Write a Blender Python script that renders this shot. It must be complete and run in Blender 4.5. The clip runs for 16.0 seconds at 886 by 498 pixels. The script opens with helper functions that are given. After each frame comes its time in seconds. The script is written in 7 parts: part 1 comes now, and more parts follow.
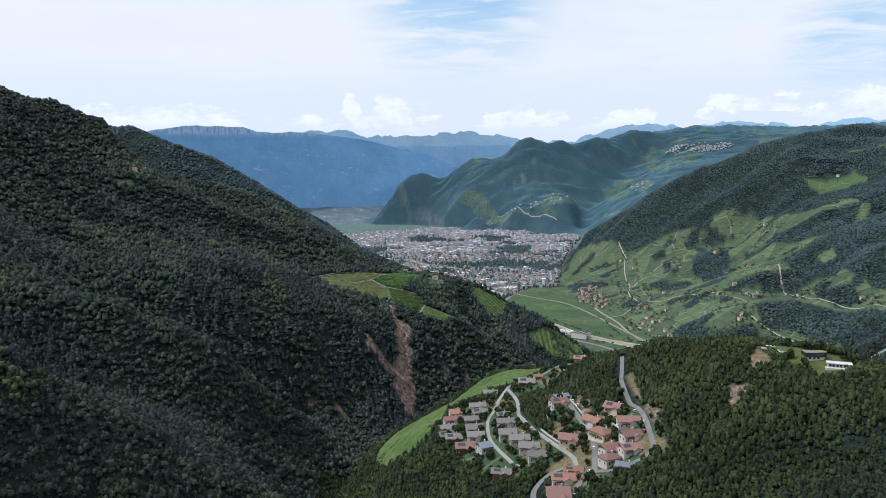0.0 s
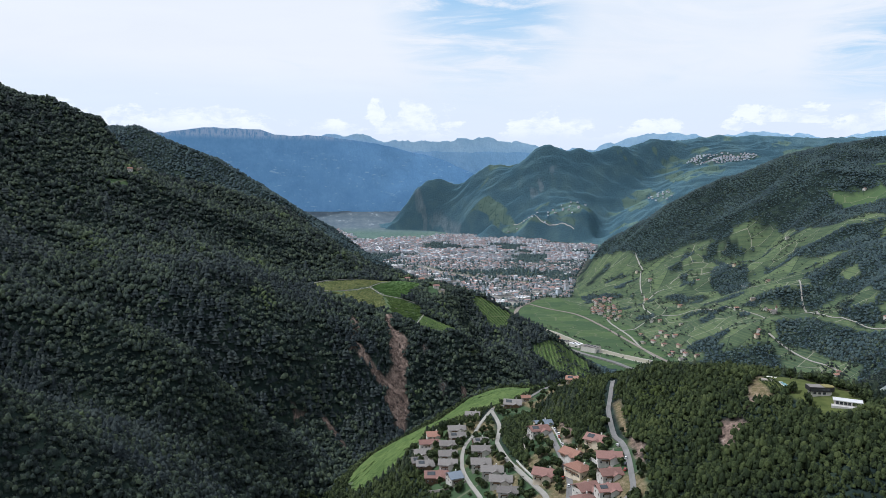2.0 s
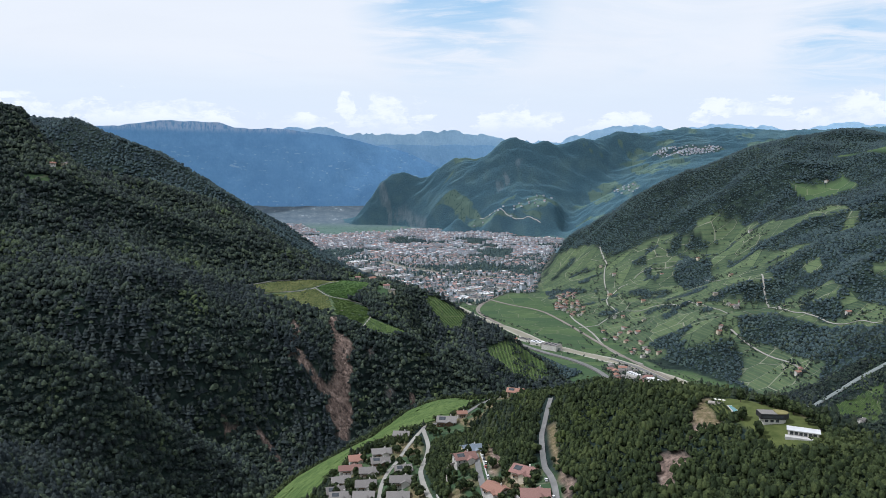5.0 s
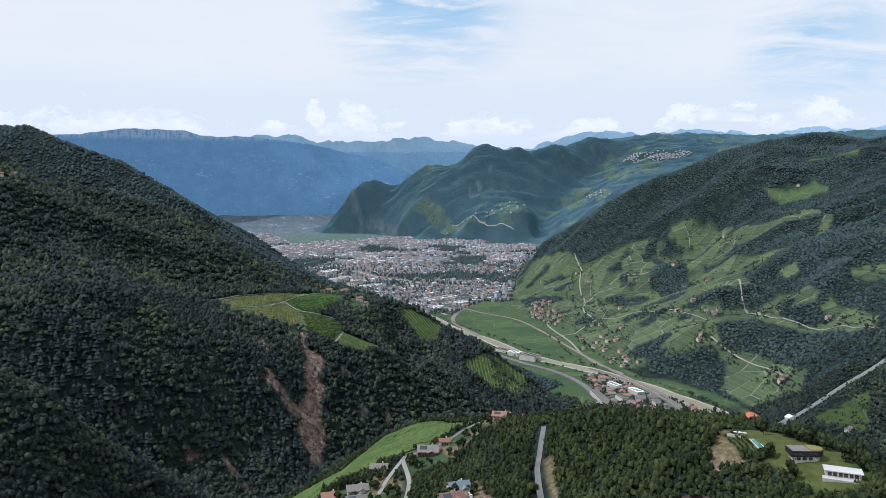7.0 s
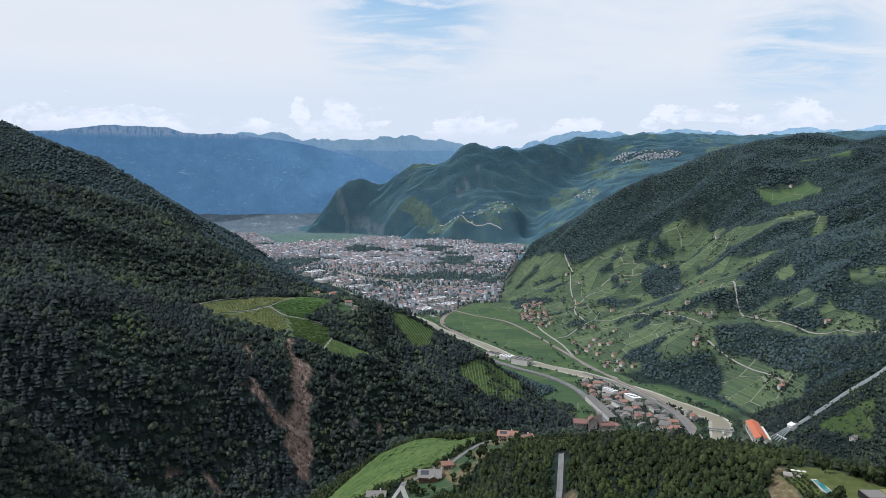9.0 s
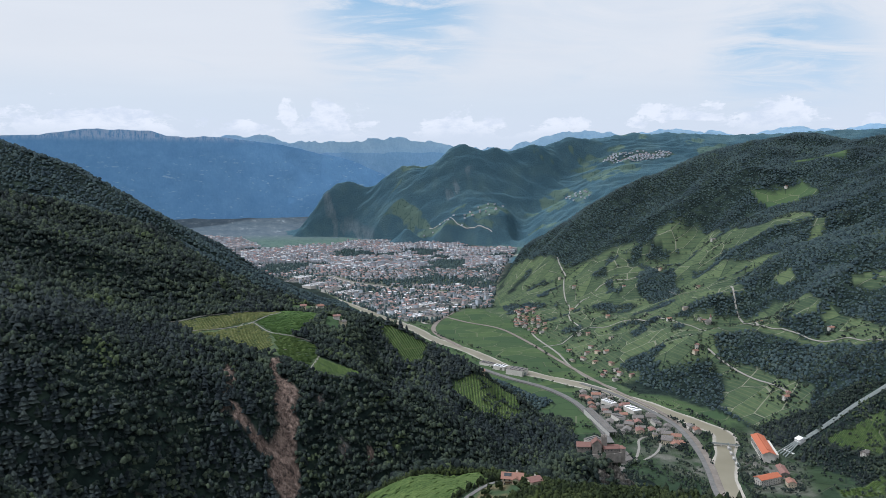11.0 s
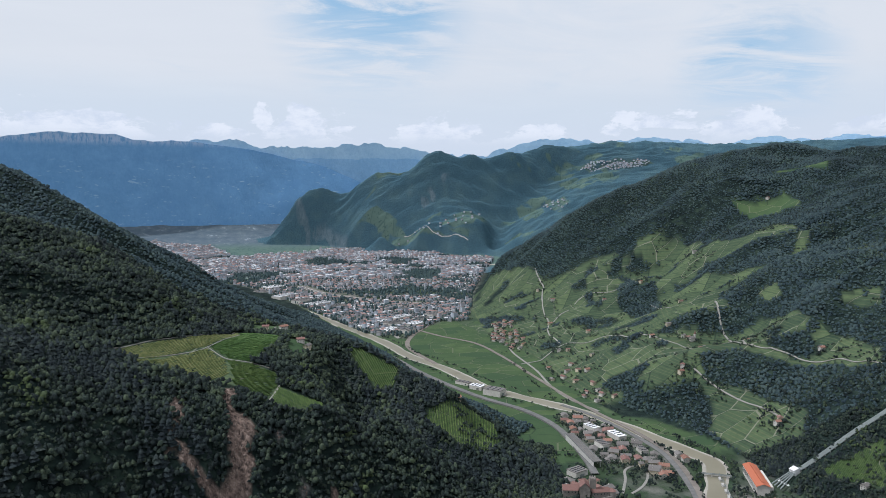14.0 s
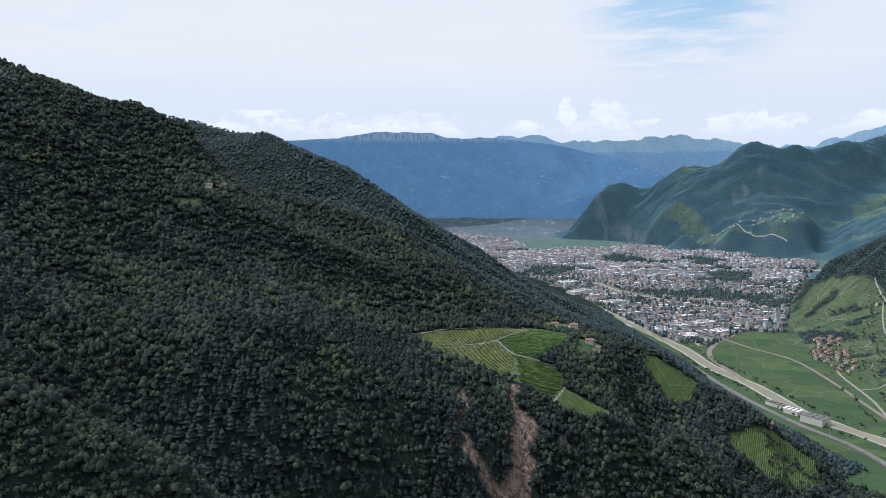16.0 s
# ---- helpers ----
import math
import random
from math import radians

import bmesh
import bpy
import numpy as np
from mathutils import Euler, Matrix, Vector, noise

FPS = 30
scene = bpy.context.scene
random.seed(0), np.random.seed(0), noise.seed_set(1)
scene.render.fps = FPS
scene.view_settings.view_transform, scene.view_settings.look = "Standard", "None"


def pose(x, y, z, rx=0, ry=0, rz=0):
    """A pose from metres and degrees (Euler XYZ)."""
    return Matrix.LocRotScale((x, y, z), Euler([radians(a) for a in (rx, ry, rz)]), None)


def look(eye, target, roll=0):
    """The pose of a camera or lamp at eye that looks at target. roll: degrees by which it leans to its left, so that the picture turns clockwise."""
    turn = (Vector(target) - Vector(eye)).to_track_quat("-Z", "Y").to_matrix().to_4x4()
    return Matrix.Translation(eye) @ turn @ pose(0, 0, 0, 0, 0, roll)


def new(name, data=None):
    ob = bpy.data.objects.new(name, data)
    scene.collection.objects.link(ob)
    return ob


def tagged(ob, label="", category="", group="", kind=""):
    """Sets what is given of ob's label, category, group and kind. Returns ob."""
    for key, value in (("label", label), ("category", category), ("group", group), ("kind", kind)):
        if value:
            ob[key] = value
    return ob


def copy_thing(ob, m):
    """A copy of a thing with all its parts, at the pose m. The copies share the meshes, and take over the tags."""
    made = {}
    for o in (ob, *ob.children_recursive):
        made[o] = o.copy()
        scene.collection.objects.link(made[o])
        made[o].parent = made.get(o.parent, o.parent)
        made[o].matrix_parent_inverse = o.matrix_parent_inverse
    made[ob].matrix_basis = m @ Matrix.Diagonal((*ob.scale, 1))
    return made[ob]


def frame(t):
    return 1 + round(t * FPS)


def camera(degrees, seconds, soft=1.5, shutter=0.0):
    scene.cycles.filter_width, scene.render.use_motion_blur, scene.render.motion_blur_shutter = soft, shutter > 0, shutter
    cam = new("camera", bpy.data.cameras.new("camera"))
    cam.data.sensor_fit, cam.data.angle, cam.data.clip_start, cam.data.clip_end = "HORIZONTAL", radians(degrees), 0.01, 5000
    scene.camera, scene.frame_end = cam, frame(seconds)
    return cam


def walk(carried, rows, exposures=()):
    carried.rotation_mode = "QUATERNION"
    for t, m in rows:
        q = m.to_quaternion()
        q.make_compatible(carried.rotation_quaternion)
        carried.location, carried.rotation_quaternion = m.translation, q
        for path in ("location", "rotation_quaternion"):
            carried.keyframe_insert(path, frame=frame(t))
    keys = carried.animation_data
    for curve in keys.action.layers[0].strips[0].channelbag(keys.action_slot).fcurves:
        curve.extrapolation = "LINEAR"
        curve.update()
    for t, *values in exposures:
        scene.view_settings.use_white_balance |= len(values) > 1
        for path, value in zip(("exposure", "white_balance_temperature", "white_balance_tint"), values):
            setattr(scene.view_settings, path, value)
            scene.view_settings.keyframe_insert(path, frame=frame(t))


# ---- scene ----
cam = camera(64.24, 16.0, soft=0.6)
walk(cam, [
    (0.0, pose(0.2, 0.0, 450.1, 84.37, 0.51, -4.70)),
    (0.5, pose(7.2, 14.6, 450.2, 84.38, 0.40, -4.16)),
    (1.0, pose(17.6, 27.4, 450.4, 84.44, 0.13, -3.69)),
    (1.5, pose(30.0, 38.0, 449.7, 84.61, -0.23, -3.25)),
    (2.0, pose(42.7, 47.1, 449.1, 84.87, -0.54, -2.88)),
    (2.5, pose(56.1, 56.0, 449.2, 84.90, -0.64, -2.49)),
    (3.0, pose(69.7, 65.2, 450.0, 84.84, -0.60, -2.11)),
    (3.5, pose(81.1, 75.1, 450.1, 84.73, -0.61, -2.25)),
    (4.0, pose(86.7, 86.1, 450.6, 84.31, -0.64, -3.25)),
    (6.5, pose(89.0, 152.2, 452.2, 84.69, 0.28, -7.02)),
    (7.0, pose(87.2, 164.6, 452.0, 84.92, 0.21, -7.55)),
    (7.5, pose(83.9, 177.1, 451.8, 84.98, 0.10, -7.94)),
    (8.0, pose(79.7, 190.2, 451.5, 84.94, -0.10, -8.25)),
    (10.5, pose(79.9, 260.3, 461.4, 84.76, 0.40, -9.48)),
    (11.0, pose(83.5, 275.5, 465.7, 84.85, 0.41, -9.69)),
    (11.5, pose(88.0, 290.1, 470.3, 84.97, 0.40, -9.87)),
    (12.0, pose(92.7, 304.2, 474.3, 85.09, 0.40, -10.06)),
    (12.5, pose(96.4, 318.9, 475.4, 85.19, 0.19, -10.32)),
    (13.0, pose(98.9, 333.8, 476.1, 85.22, -0.07, -10.58)),
    (13.5, pose(99.9, 348.5, 476.3, 85.23, -0.10, -11.09)),
    (14.0, pose(102.0, 363.1, 476.9, 85.29, 0.02, -11.63)),
    (14.5, pose(104.8, 378.7, 477.2, 85.24, 0.14, -10.85)),
    (15.0, pose(107.5, 394.3, 477.4, 85.19, 0.10, -6.24)),
    (15.5, pose(110.5, 408.2, 477.2, 85.15, -0.08, 3.12)),
    (16.0, pose(110.7, 416.0, 475.5, 84.85, -0.11, 12.35)),
], [(0, 0.12, 5740, 12), (4, 0.12, 5740, 12), (7, 0.06, 5740, 12), (10.5, -0.05, 5740, 12), (12.5, -0.10, 5740, 12), (14.2, -0.12, 5740, 12), (16, 0.05, 5740, 12)])

# world: high summer sky with broken cloud, one sun from the south
SUN_AZ, SUN_EL = radians(-84), radians(54)   # azimuth from +y, negative is to the left
sun_dir = Vector((math.sin(SUN_AZ) * math.cos(SUN_EL), math.cos(SUN_AZ) * math.cos(SUN_EL), math.sin(SUN_EL)))
sun = new("sun", bpy.data.lights.new("sun", "SUN"))
sun.data.energy, sun.data.angle, sun.data.color = 3.4, radians(0.6), (1.0, 0.95, 0.87)
sun.matrix_world = look(sun_dir * 1000, (0, 0, 0))


def build_world():
    world = bpy.data.worlds.new("sky")
    scene.world = world
    world.use_nodes = True
    nt = world.node_tree
    nt.nodes.clear()
    n, lk = nt.nodes.new, nt.links.new
    sky = n("ShaderNodeTexSky")
    sky.sky_type, sky.sun_disc = "NISHITA", False
    sky.sun_elevation, sky.sun_rotation = SUN_EL, SUN_AZ
    sky.altitude, sky.dust_density, sky.air_density = 700, 1.5, 1.0
    skyb = n("ShaderNodeBackground")
    skyb.inputs[1].default_value = 0.145
    lk(sky.outputs[0], skyb.inputs[0])
    tc = n("ShaderNodeTexCoord")
    sep = n("ShaderNodeSeparateXYZ")
    lk(tc.outputs["Generated"], sep.inputs[0])

    def math_node(op, a, b=None, c=None, clamp=False):
        m = n("ShaderNodeMath")
        m.operation, m.use_clamp = op, clamp
        for i, v in enumerate((a, b, c)):
            if v is None:
                continue
            if isinstance(v, (int, float)):
                m.inputs[i].default_value = v
            else:
                lk(v, m.inputs[i])
        return m.outputs[0]

    def ramp(v, a, b):
        r = n("ShaderNodeMapRange")
        r.interpolation_type = "SMOOTHSTEP"
        lk(v, r.inputs[0])
        r.inputs[1].default_value, r.inputs[2].default_value = a, b
        return r.outputs[0]

    z = sep.outputs[2]
    up = math_node("MAXIMUM", z, 0.02)
    # the cloud sheet, laid out on a plane overhead
    px = math_node("DIVIDE", sep.outputs[0], math_node("ADD", up, 0.10))
    py = math_node("DIVIDE", sep.outputs[1], math_node("ADD", up, 0.10))
    comb = n("ShaderNodeCombineXYZ")
    lk(px, comb.inputs[0]), lk(py, comb.inputs[1])

    def tex(vec, scale, detail, rough, loc, stretch=(1, 1, 1), dist=0.0):
        mp = n("ShaderNodeMapping")
        mp.inputs["Location"].default_value, mp.inputs["Scale"].default_value = loc, stretch
        lk(vec, mp.inputs[0])
        t = n("ShaderNodeTexNoise")
        t.inputs["Scale"].default_value, t.inputs["Detail"].default_value = scale, detail
        t.inputs["Roughness"].default_value, t.inputs["Distortion"].default_value = rough, dist
        lk(mp.outputs[0], t.inputs["Vector"])
        return t.outputs["Fac"]

    big = tex(comb.outputs[0], 0.9, 6, 0.6, (3.1, 0.4, 0), (1, 0.6, 1), 0.6)
    fine = tex(comb.outputs[0], 2.6, 7, 0.65, (1.0, 5.0, 0), (0.6, 1, 1), 0.8)
    field = math_node("ADD", math_node("MULTIPLY", big, 0.7), math_node("MULTIPLY", fine, 0.3))

    # the veil is thin and torn in two places
    def gap(d, wide):
        dot = n("ShaderNodeVectorMath")
        dot.operation = "DOT_PRODUCT"
        lk(tc.outputs["Generated"], dot.inputs[0])
        dot.inputs[1].default_value = Vector(d).normalized()
        return ramp(dot.outputs["Value"], math.cos(radians(wide)), math.cos(radians(wide * 0.15)))

    gaps = math_node("ADD", math_node("ADD", gap((0.10, 0.965, 0.245), 9), gap((0.573, 0.806, 0.148), 7)), math_node("MULTIPLY", gap((0.3, 0.9, 0.36), 16), 0.25))
    gaps = math_node("MULTIPLY", gaps, ramp(fine, 0.34, 0.62))
    cover = ramp(math_node("SUBTRACT", field, math_node("MULTIPLY", gaps, 0.20)), 0.22, 0.42)
    # heaped clouds low over the mountains
    dirv = tc.outputs["Generated"]
    puff = tex(dirv, 11.0, 9, 0.62, (0.3, 0, 0.2), (1, 1, 2.0), 0.3)
    rise = math_node("MULTIPLY", math_node("MAXIMUM", math_node("SUBTRACT", z, 0.088), 0.0), 7.0)
    heap = math_node("MULTIPLY", ramp(math_node("SUBTRACT", puff, rise), 0.455, 0.505), math_node("MULTIPLY", ramp(z, 0.060, 0.085), 0.85))
    haze = math_node("SUBTRACT", 1.0, ramp(z, 0.06, 0.20))
    shade = tex(comb.outputs[0], 2.2, 6, 0.6, (7, 2, 0), (0.6, 1, 1), 0.4)
    grey = n("ShaderNodeMix")
    grey.data_type = "RGBA"
    lk(shade, grey.inputs[0])
    grey.inputs[6].default_value, grey.inputs[7].default_value = (0.88, 0.885, 0.87, 1), (0.96, 0.955, 0.92, 1)
    cloudb = n("ShaderNodeBackground")
    cloudb.inputs[1].default_value = 0.89
    lk(grey.outputs[2], cloudb.inputs[0])
    heapb = n("ShaderNodeBackground")
    heapb.inputs[1].default_value = 0.97
    tone = n("ShaderNodeMix")
    tone.data_type = "RGBA"
    lk(ramp(tex(dirv, 22.0, 6, 0.65, (0.35, 0, 0.24), (1, 1, 2.0), 0.2), 0.36, 0.6), tone.inputs[0])
    tone.inputs[6].default_value, tone.inputs[7].default_value = (0.76, 0.80, 0.85, 1), (0.96, 0.96, 0.96, 1)
    lk(tone.outputs[2], heapb.inputs[0])
    hazeb = n("ShaderNodeBackground")
    hazeb.inputs[0].default_value, hazeb.inputs[1].default_value = (0.815, 0.855, 0.895, 1), 0.90

    def mix(f, a, b):
        m = n("ShaderNodeMixShader")
        lk(f, m.inputs[0]), lk(a, m.inputs[1]), lk(b, m.inputs[2])
        return m.outputs[0]

    veilb = n("ShaderNodeBackground")
    veilb.inputs[0].default_value, veilb.inputs[1].default_value = (0.50, 0.76, 0.88, 1), 0.85
    thin = n("ShaderNodeMixShader")
    thin.inputs[0].default_value = 0.6
    lk(skyb.outputs[0], thin.inputs[1]), lk(veilb.outputs[0], thin.inputs[2])
    base = mix(math_node("MULTIPLY", haze, 0.97), thin.outputs[0], hazeb.outputs[0])
    sheet = mix(math_node("MULTIPLY", math_node("SUBTRACT", math_node("ADD", math_node("MULTIPLY", cover, 0.45), 0.55), math_node("MULTIPLY", gaps, 0.6), None, True), ramp(z, 0.04, 0.17)), base, cloudb.outputs[0])
    final = mix(heap, sheet, heapb.outputs[0])
    out = n("ShaderNodeOutputWorld")
    lk(final, out.inputs[0])


build_world()

# ---------------------------------------------------------------- materials
def material(name, rough=0.85, metal=0.0, spec=0.25):
    m = bpy.data.materials.new(name)
    m.use_nodes = True
    b = m.node_tree.nodes["Principled BSDF"]
    b.inputs["Roughness"].default_value, b.inputs["Metallic"].default_value = rough, metal
    b.inputs["Specular IOR Level"].default_value = spec
    return m, m.node_tree, b


def noise_at(nt, scale, detail=4, rough=0.55, coords="Object", stretch=(1, 1, 1)):
    tc = nt.nodes.new("ShaderNodeTexCoord")
    mp = nt.nodes.new("ShaderNodeMapping")
    mp.inputs["Scale"].default_value = stretch
    nt.links.new(tc.outputs[coords], mp.inputs[0])
    t = nt.nodes.new("ShaderNodeTexNoise")
    t.inputs["Scale"].default_value, t.inputs["Detail"].default_value, t.inputs["Roughness"].default_value = scale, detail, rough
    nt.links.new(mp.outputs[0], t.inputs["Vector"])
    return t.outputs["Fac"]


def ramp_of(nt, fac, stops):
    r = nt.nodes.new("ShaderNodeValToRGB")
    e = r.color_ramp.elements
    e[0].position, e[0].color = stops[0][0], (*stops[0][1], 1)
    e[1].position, e[1].color = stops[-1][0], (*stops[-1][1], 1)
    for p, c in stops[1:-1]:
        k = e.new(p)
        k.color = (*c, 1)
    nt.links.new(fac, r.inputs[0])
    return r.outputs[0]


def mixed(nt, fac, a, b, blend="MIX"):
    m = nt.nodes.new("ShaderNodeMix")
    m.data_type, m.blend_type = "RGBA", blend
    for sock, v in ((m.inputs[0], fac), (m.inputs[6], a), (m.inputs[7], b)):
        if isinstance(v, (int, float)):
            sock.default_value = v
        elif isinstance(v, tuple):
            sock.default_value = (*v, 1)
        else:
            nt.links.new(v, sock)
    return m.outputs[2]


def maths(nt, op, a, b=0.0, clamp=False):
    m = nt.nodes.new("ShaderNodeMath")
    m.operation, m.use_clamp = op, clamp
    for i, v in enumerate((a, b)):
        if isinstance(v, (int, float)):
            m.inputs[i].default_value = v
        else:
            nt.links.new(v, m.inputs[i])
    return m.outputs[0]


def bumped(nt, bsdf, fac, strength, distance, even=None):
    b = nt.nodes.new("ShaderNodeBump")
    b.inputs["Strength"].default_value, b.inputs["Distance"].default_value = strength, distance
    if even is not None:
        nt.links.new(even, b.inputs["Strength"])
    nt.links.new(fac, b.inputs["Height"])
    nt.links.new(b.outputs[0], bsdf.inputs["Normal"])


def simple(name, dark, light, scale, rough=0.85, metal=0.0, bump=0.0, vary=0.0, spec=0.25, stretch=(1, 1, 1)):
    """A worn surface of two tones; vary: how far single things differ in brightness."""
    m, nt, b = material(name, rough, metal, spec)
    f = maths(nt, "ADD", maths(nt, "MULTIPLY", noise_at(nt, scale, 5, 0.6, stretch=stretch), 0.65), maths(nt, "MULTIPLY", noise_at(nt, scale * 0.13, 3), 0.35))
    col = ramp_of(nt, f, [(0.3, dark), (0.7, light)])
    if vary:
        info = nt.nodes.new("ShaderNodeObjectInfo")
        hsv = nt.nodes.new("ShaderNodeHueSaturation")
        nt.links.new(col, hsv.inputs["Color"])
        nt.links.new(maths(nt, "ADD", maths(nt, "MULTIPLY", info.outputs["Random"], 2 * vary), 1 - vary), hsv.inputs["Value"])
        col = hsv.outputs[0]
    nt.links.new(col, b.inputs["Base Color"])
    if bump:
        bumped(nt, b, f, bump, 0.05)
    return m


def attr(nt, name):
    a = nt.nodes.new("ShaderNodeAttribute")
    a.attribute_name = name
    return a


def cells(nt, across, along, turn, jitter=1.0):
    """Plots of land: a tone for each and the distance to its edge."""
    tc = nt.nodes.new("ShaderNodeTexCoord")
    flat = nt.nodes.new("ShaderNodeMapping")
    flat.inputs["Rotation"].default_value = (0, 0, radians(turn))
    flat.inputs["Scale"].default_value = (1 / across, 1 / along, 0)
    nt.links.new(tc.outputs["Object"], flat.inputs[0])
    out = []
    for feature in ("F1", "DISTANCE_TO_EDGE"):
        v = nt.nodes.new("ShaderNodeTexVoronoi")
        v.voronoi_dimensions, v.feature = "2D", feature
        v.inputs["Scale"].default_value, v.inputs["Randomness"].default_value = 1.0, jitter
        nt.links.new(flat.outputs[0], v.inputs["Vector"])
        out.append(v)
    sep = nt.nodes.new("ShaderNodeSeparateColor")
    nt.links.new(out[0].outputs["Color"], sep.inputs[0])
    return sep.outputs[0], sep.outputs[1], out[1].outputs["Distance"]


def ground_material(name, far=False):
    """Land cover by survey masks: meadow, vineyard rows, bare rock, paving; woodland floor elsewhere."""
    m, nt, b = material(name, 0.95, 0, 0.1)
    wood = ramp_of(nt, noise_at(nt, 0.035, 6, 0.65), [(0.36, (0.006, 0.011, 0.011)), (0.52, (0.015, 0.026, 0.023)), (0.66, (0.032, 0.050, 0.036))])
    tone, kind, edge = cells(nt, 74, 46, 24)
    grass = ramp_of(nt, noise_at(nt, 0.02, 5, 0.6), [(0.3, (0.052, 0.086, 0.038)), (0.7, (0.084, 0.126, 0.054))])
    grass = mixed(nt, maths(nt, "MULTIPLY", tone, 0.85), grass, (0.040, 0.074, 0.038))
    grass = mixed(nt, maths(nt, "MULTIPLY", maths(nt, "LESS_THAN", edge, 0.025), 0.6), grass, mixed(nt, maths(nt, "GREATER_THAN", kind, 0.5), (0.026, 0.045, 0.028), (0.15, 0.155, 0.105)))
    vine = mixed(nt, tone, (0.032, 0.057, 0.038), (0.094, 0.132, 0.066))
    vine = mixed(nt, 0.3, vine, ramp_of(nt, noise_at(nt, 0.06, 6, 0.7), [(0.35, (0.026, 0.048, 0.030)), (0.65, (0.10, 0.135, 0.066))]))
    rows = attr(nt, "rows")
    wave = maths(nt, "SINE", rows.outputs["Fac"])
    soil = ramp_of(nt, noise_at(nt, 0.15, 4), [(0.3, (0.105, 0.102, 0.055)), (0.7, (0.18, 0.18, 0.10))])
    vine = mixed(nt, maths(nt, "MULTIPLY", maths(nt, "GREATER_THAN", wave, 0.66), 0.26), vine, soil)
    # terrace banks, walls and hedges between the plots
    terrace = maths(nt, "SINE", maths(nt, "ADD", maths(nt, "MULTIPLY", rows.outputs["Fac"], 0.27), maths(nt, "MULTIPLY", tone, 9.0)))
    vine = mixed(nt, maths(nt, "MULTIPLY", maths(nt, "GREATER_THAN", terrace, 0.90), 0.5), vine, (0.030, 0.052, 0.034))
    vine = mixed(nt, maths(nt, "MULTIPLY", maths(nt, "LESS_THAN", edge, 0.026), 0.75), vine, mixed(nt, maths(nt, "GREATER_THAN", kind, 0.5), (0.024, 0.042, 0.028), (0.20, 0.20, 0.155)))
    rock = ramp_of(nt, noise_at(nt, 0.16, 9, 0.8, stretch=(1, 1, 0.25)), [(0.40, (0.04, 0.033, 0.03)), (0.47, (0.12, 0.088, 0.074)), (0.55, (0.21, 0.155, 0.128)), (0.66, (0.37, 0.30, 0.26))])
    grey_rock = ramp_of(nt, noise_at(nt, 0.16, 7, 0.75, stretch=(1, 1, 0.3)), [(0.38, (0.03, 0.032, 0.03)), (0.5, (0.10, 0.10, 0.095)), (0.66, (0.27, 0.26, 0.245))])
    urban = ramp_of(nt, noise_at(nt, 0.03, 6, 0.7), [(0.38, (0.035, 0.06, 0.03)), (0.5, (0.115, 0.12, 0.105)), (0.7, (0.21, 0.20, 0.185))])
    earth = ramp_of(nt, noise_at(nt, 0.35, 6, 0.7), [(0.35, (0.070, 0.072, 0.032)), (0.5, (0.135, 0.108, 0.062)), (0.68, (0.23, 0.185, 0.125))])
    lawn = ramp_of(nt, noise_at(nt, 0.18, 5, 0.65), [(0.32, (0.048, 0.064, 0.020)), (0.68, (0.090, 0.106, 0.036))])
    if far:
        # fir and beech over kilometres: haze put into the base colour as even blue green, stands of differing tone,
        # crowns as fine grain
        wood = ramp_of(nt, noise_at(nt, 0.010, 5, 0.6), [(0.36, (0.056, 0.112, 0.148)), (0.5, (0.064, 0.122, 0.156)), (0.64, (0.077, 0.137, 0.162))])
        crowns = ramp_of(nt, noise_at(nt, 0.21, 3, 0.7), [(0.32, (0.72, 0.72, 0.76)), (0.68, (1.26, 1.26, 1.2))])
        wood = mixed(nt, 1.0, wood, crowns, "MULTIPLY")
        # grass, paving and rock of the far land are tinted with distance haze too
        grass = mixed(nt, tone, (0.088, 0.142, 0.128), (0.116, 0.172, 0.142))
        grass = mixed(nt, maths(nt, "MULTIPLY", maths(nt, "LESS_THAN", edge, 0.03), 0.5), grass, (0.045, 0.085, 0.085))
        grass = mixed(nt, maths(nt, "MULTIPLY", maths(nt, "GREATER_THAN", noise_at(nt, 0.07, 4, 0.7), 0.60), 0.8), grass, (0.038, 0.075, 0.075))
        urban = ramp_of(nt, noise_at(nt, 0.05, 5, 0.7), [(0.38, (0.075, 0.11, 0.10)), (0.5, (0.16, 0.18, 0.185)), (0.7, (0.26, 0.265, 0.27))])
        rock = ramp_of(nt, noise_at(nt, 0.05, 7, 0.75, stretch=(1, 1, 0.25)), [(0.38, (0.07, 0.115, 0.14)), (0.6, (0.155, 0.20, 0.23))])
    # orchards and glasshouses of the far plain lie in long strips, haze blue in their colours
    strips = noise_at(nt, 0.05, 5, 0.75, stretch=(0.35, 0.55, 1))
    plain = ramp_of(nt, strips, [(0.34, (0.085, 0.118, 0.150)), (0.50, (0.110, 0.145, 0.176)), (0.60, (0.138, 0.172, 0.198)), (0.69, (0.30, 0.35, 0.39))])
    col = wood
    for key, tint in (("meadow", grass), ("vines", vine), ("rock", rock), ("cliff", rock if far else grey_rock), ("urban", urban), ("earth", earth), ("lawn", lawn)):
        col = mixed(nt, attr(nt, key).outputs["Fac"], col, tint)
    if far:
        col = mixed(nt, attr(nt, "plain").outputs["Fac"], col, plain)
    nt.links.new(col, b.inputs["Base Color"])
    # mown and trellised land is even, woodland floor and rock are rough
    open_land = attr(nt, "meadow").outputs["Fac"]
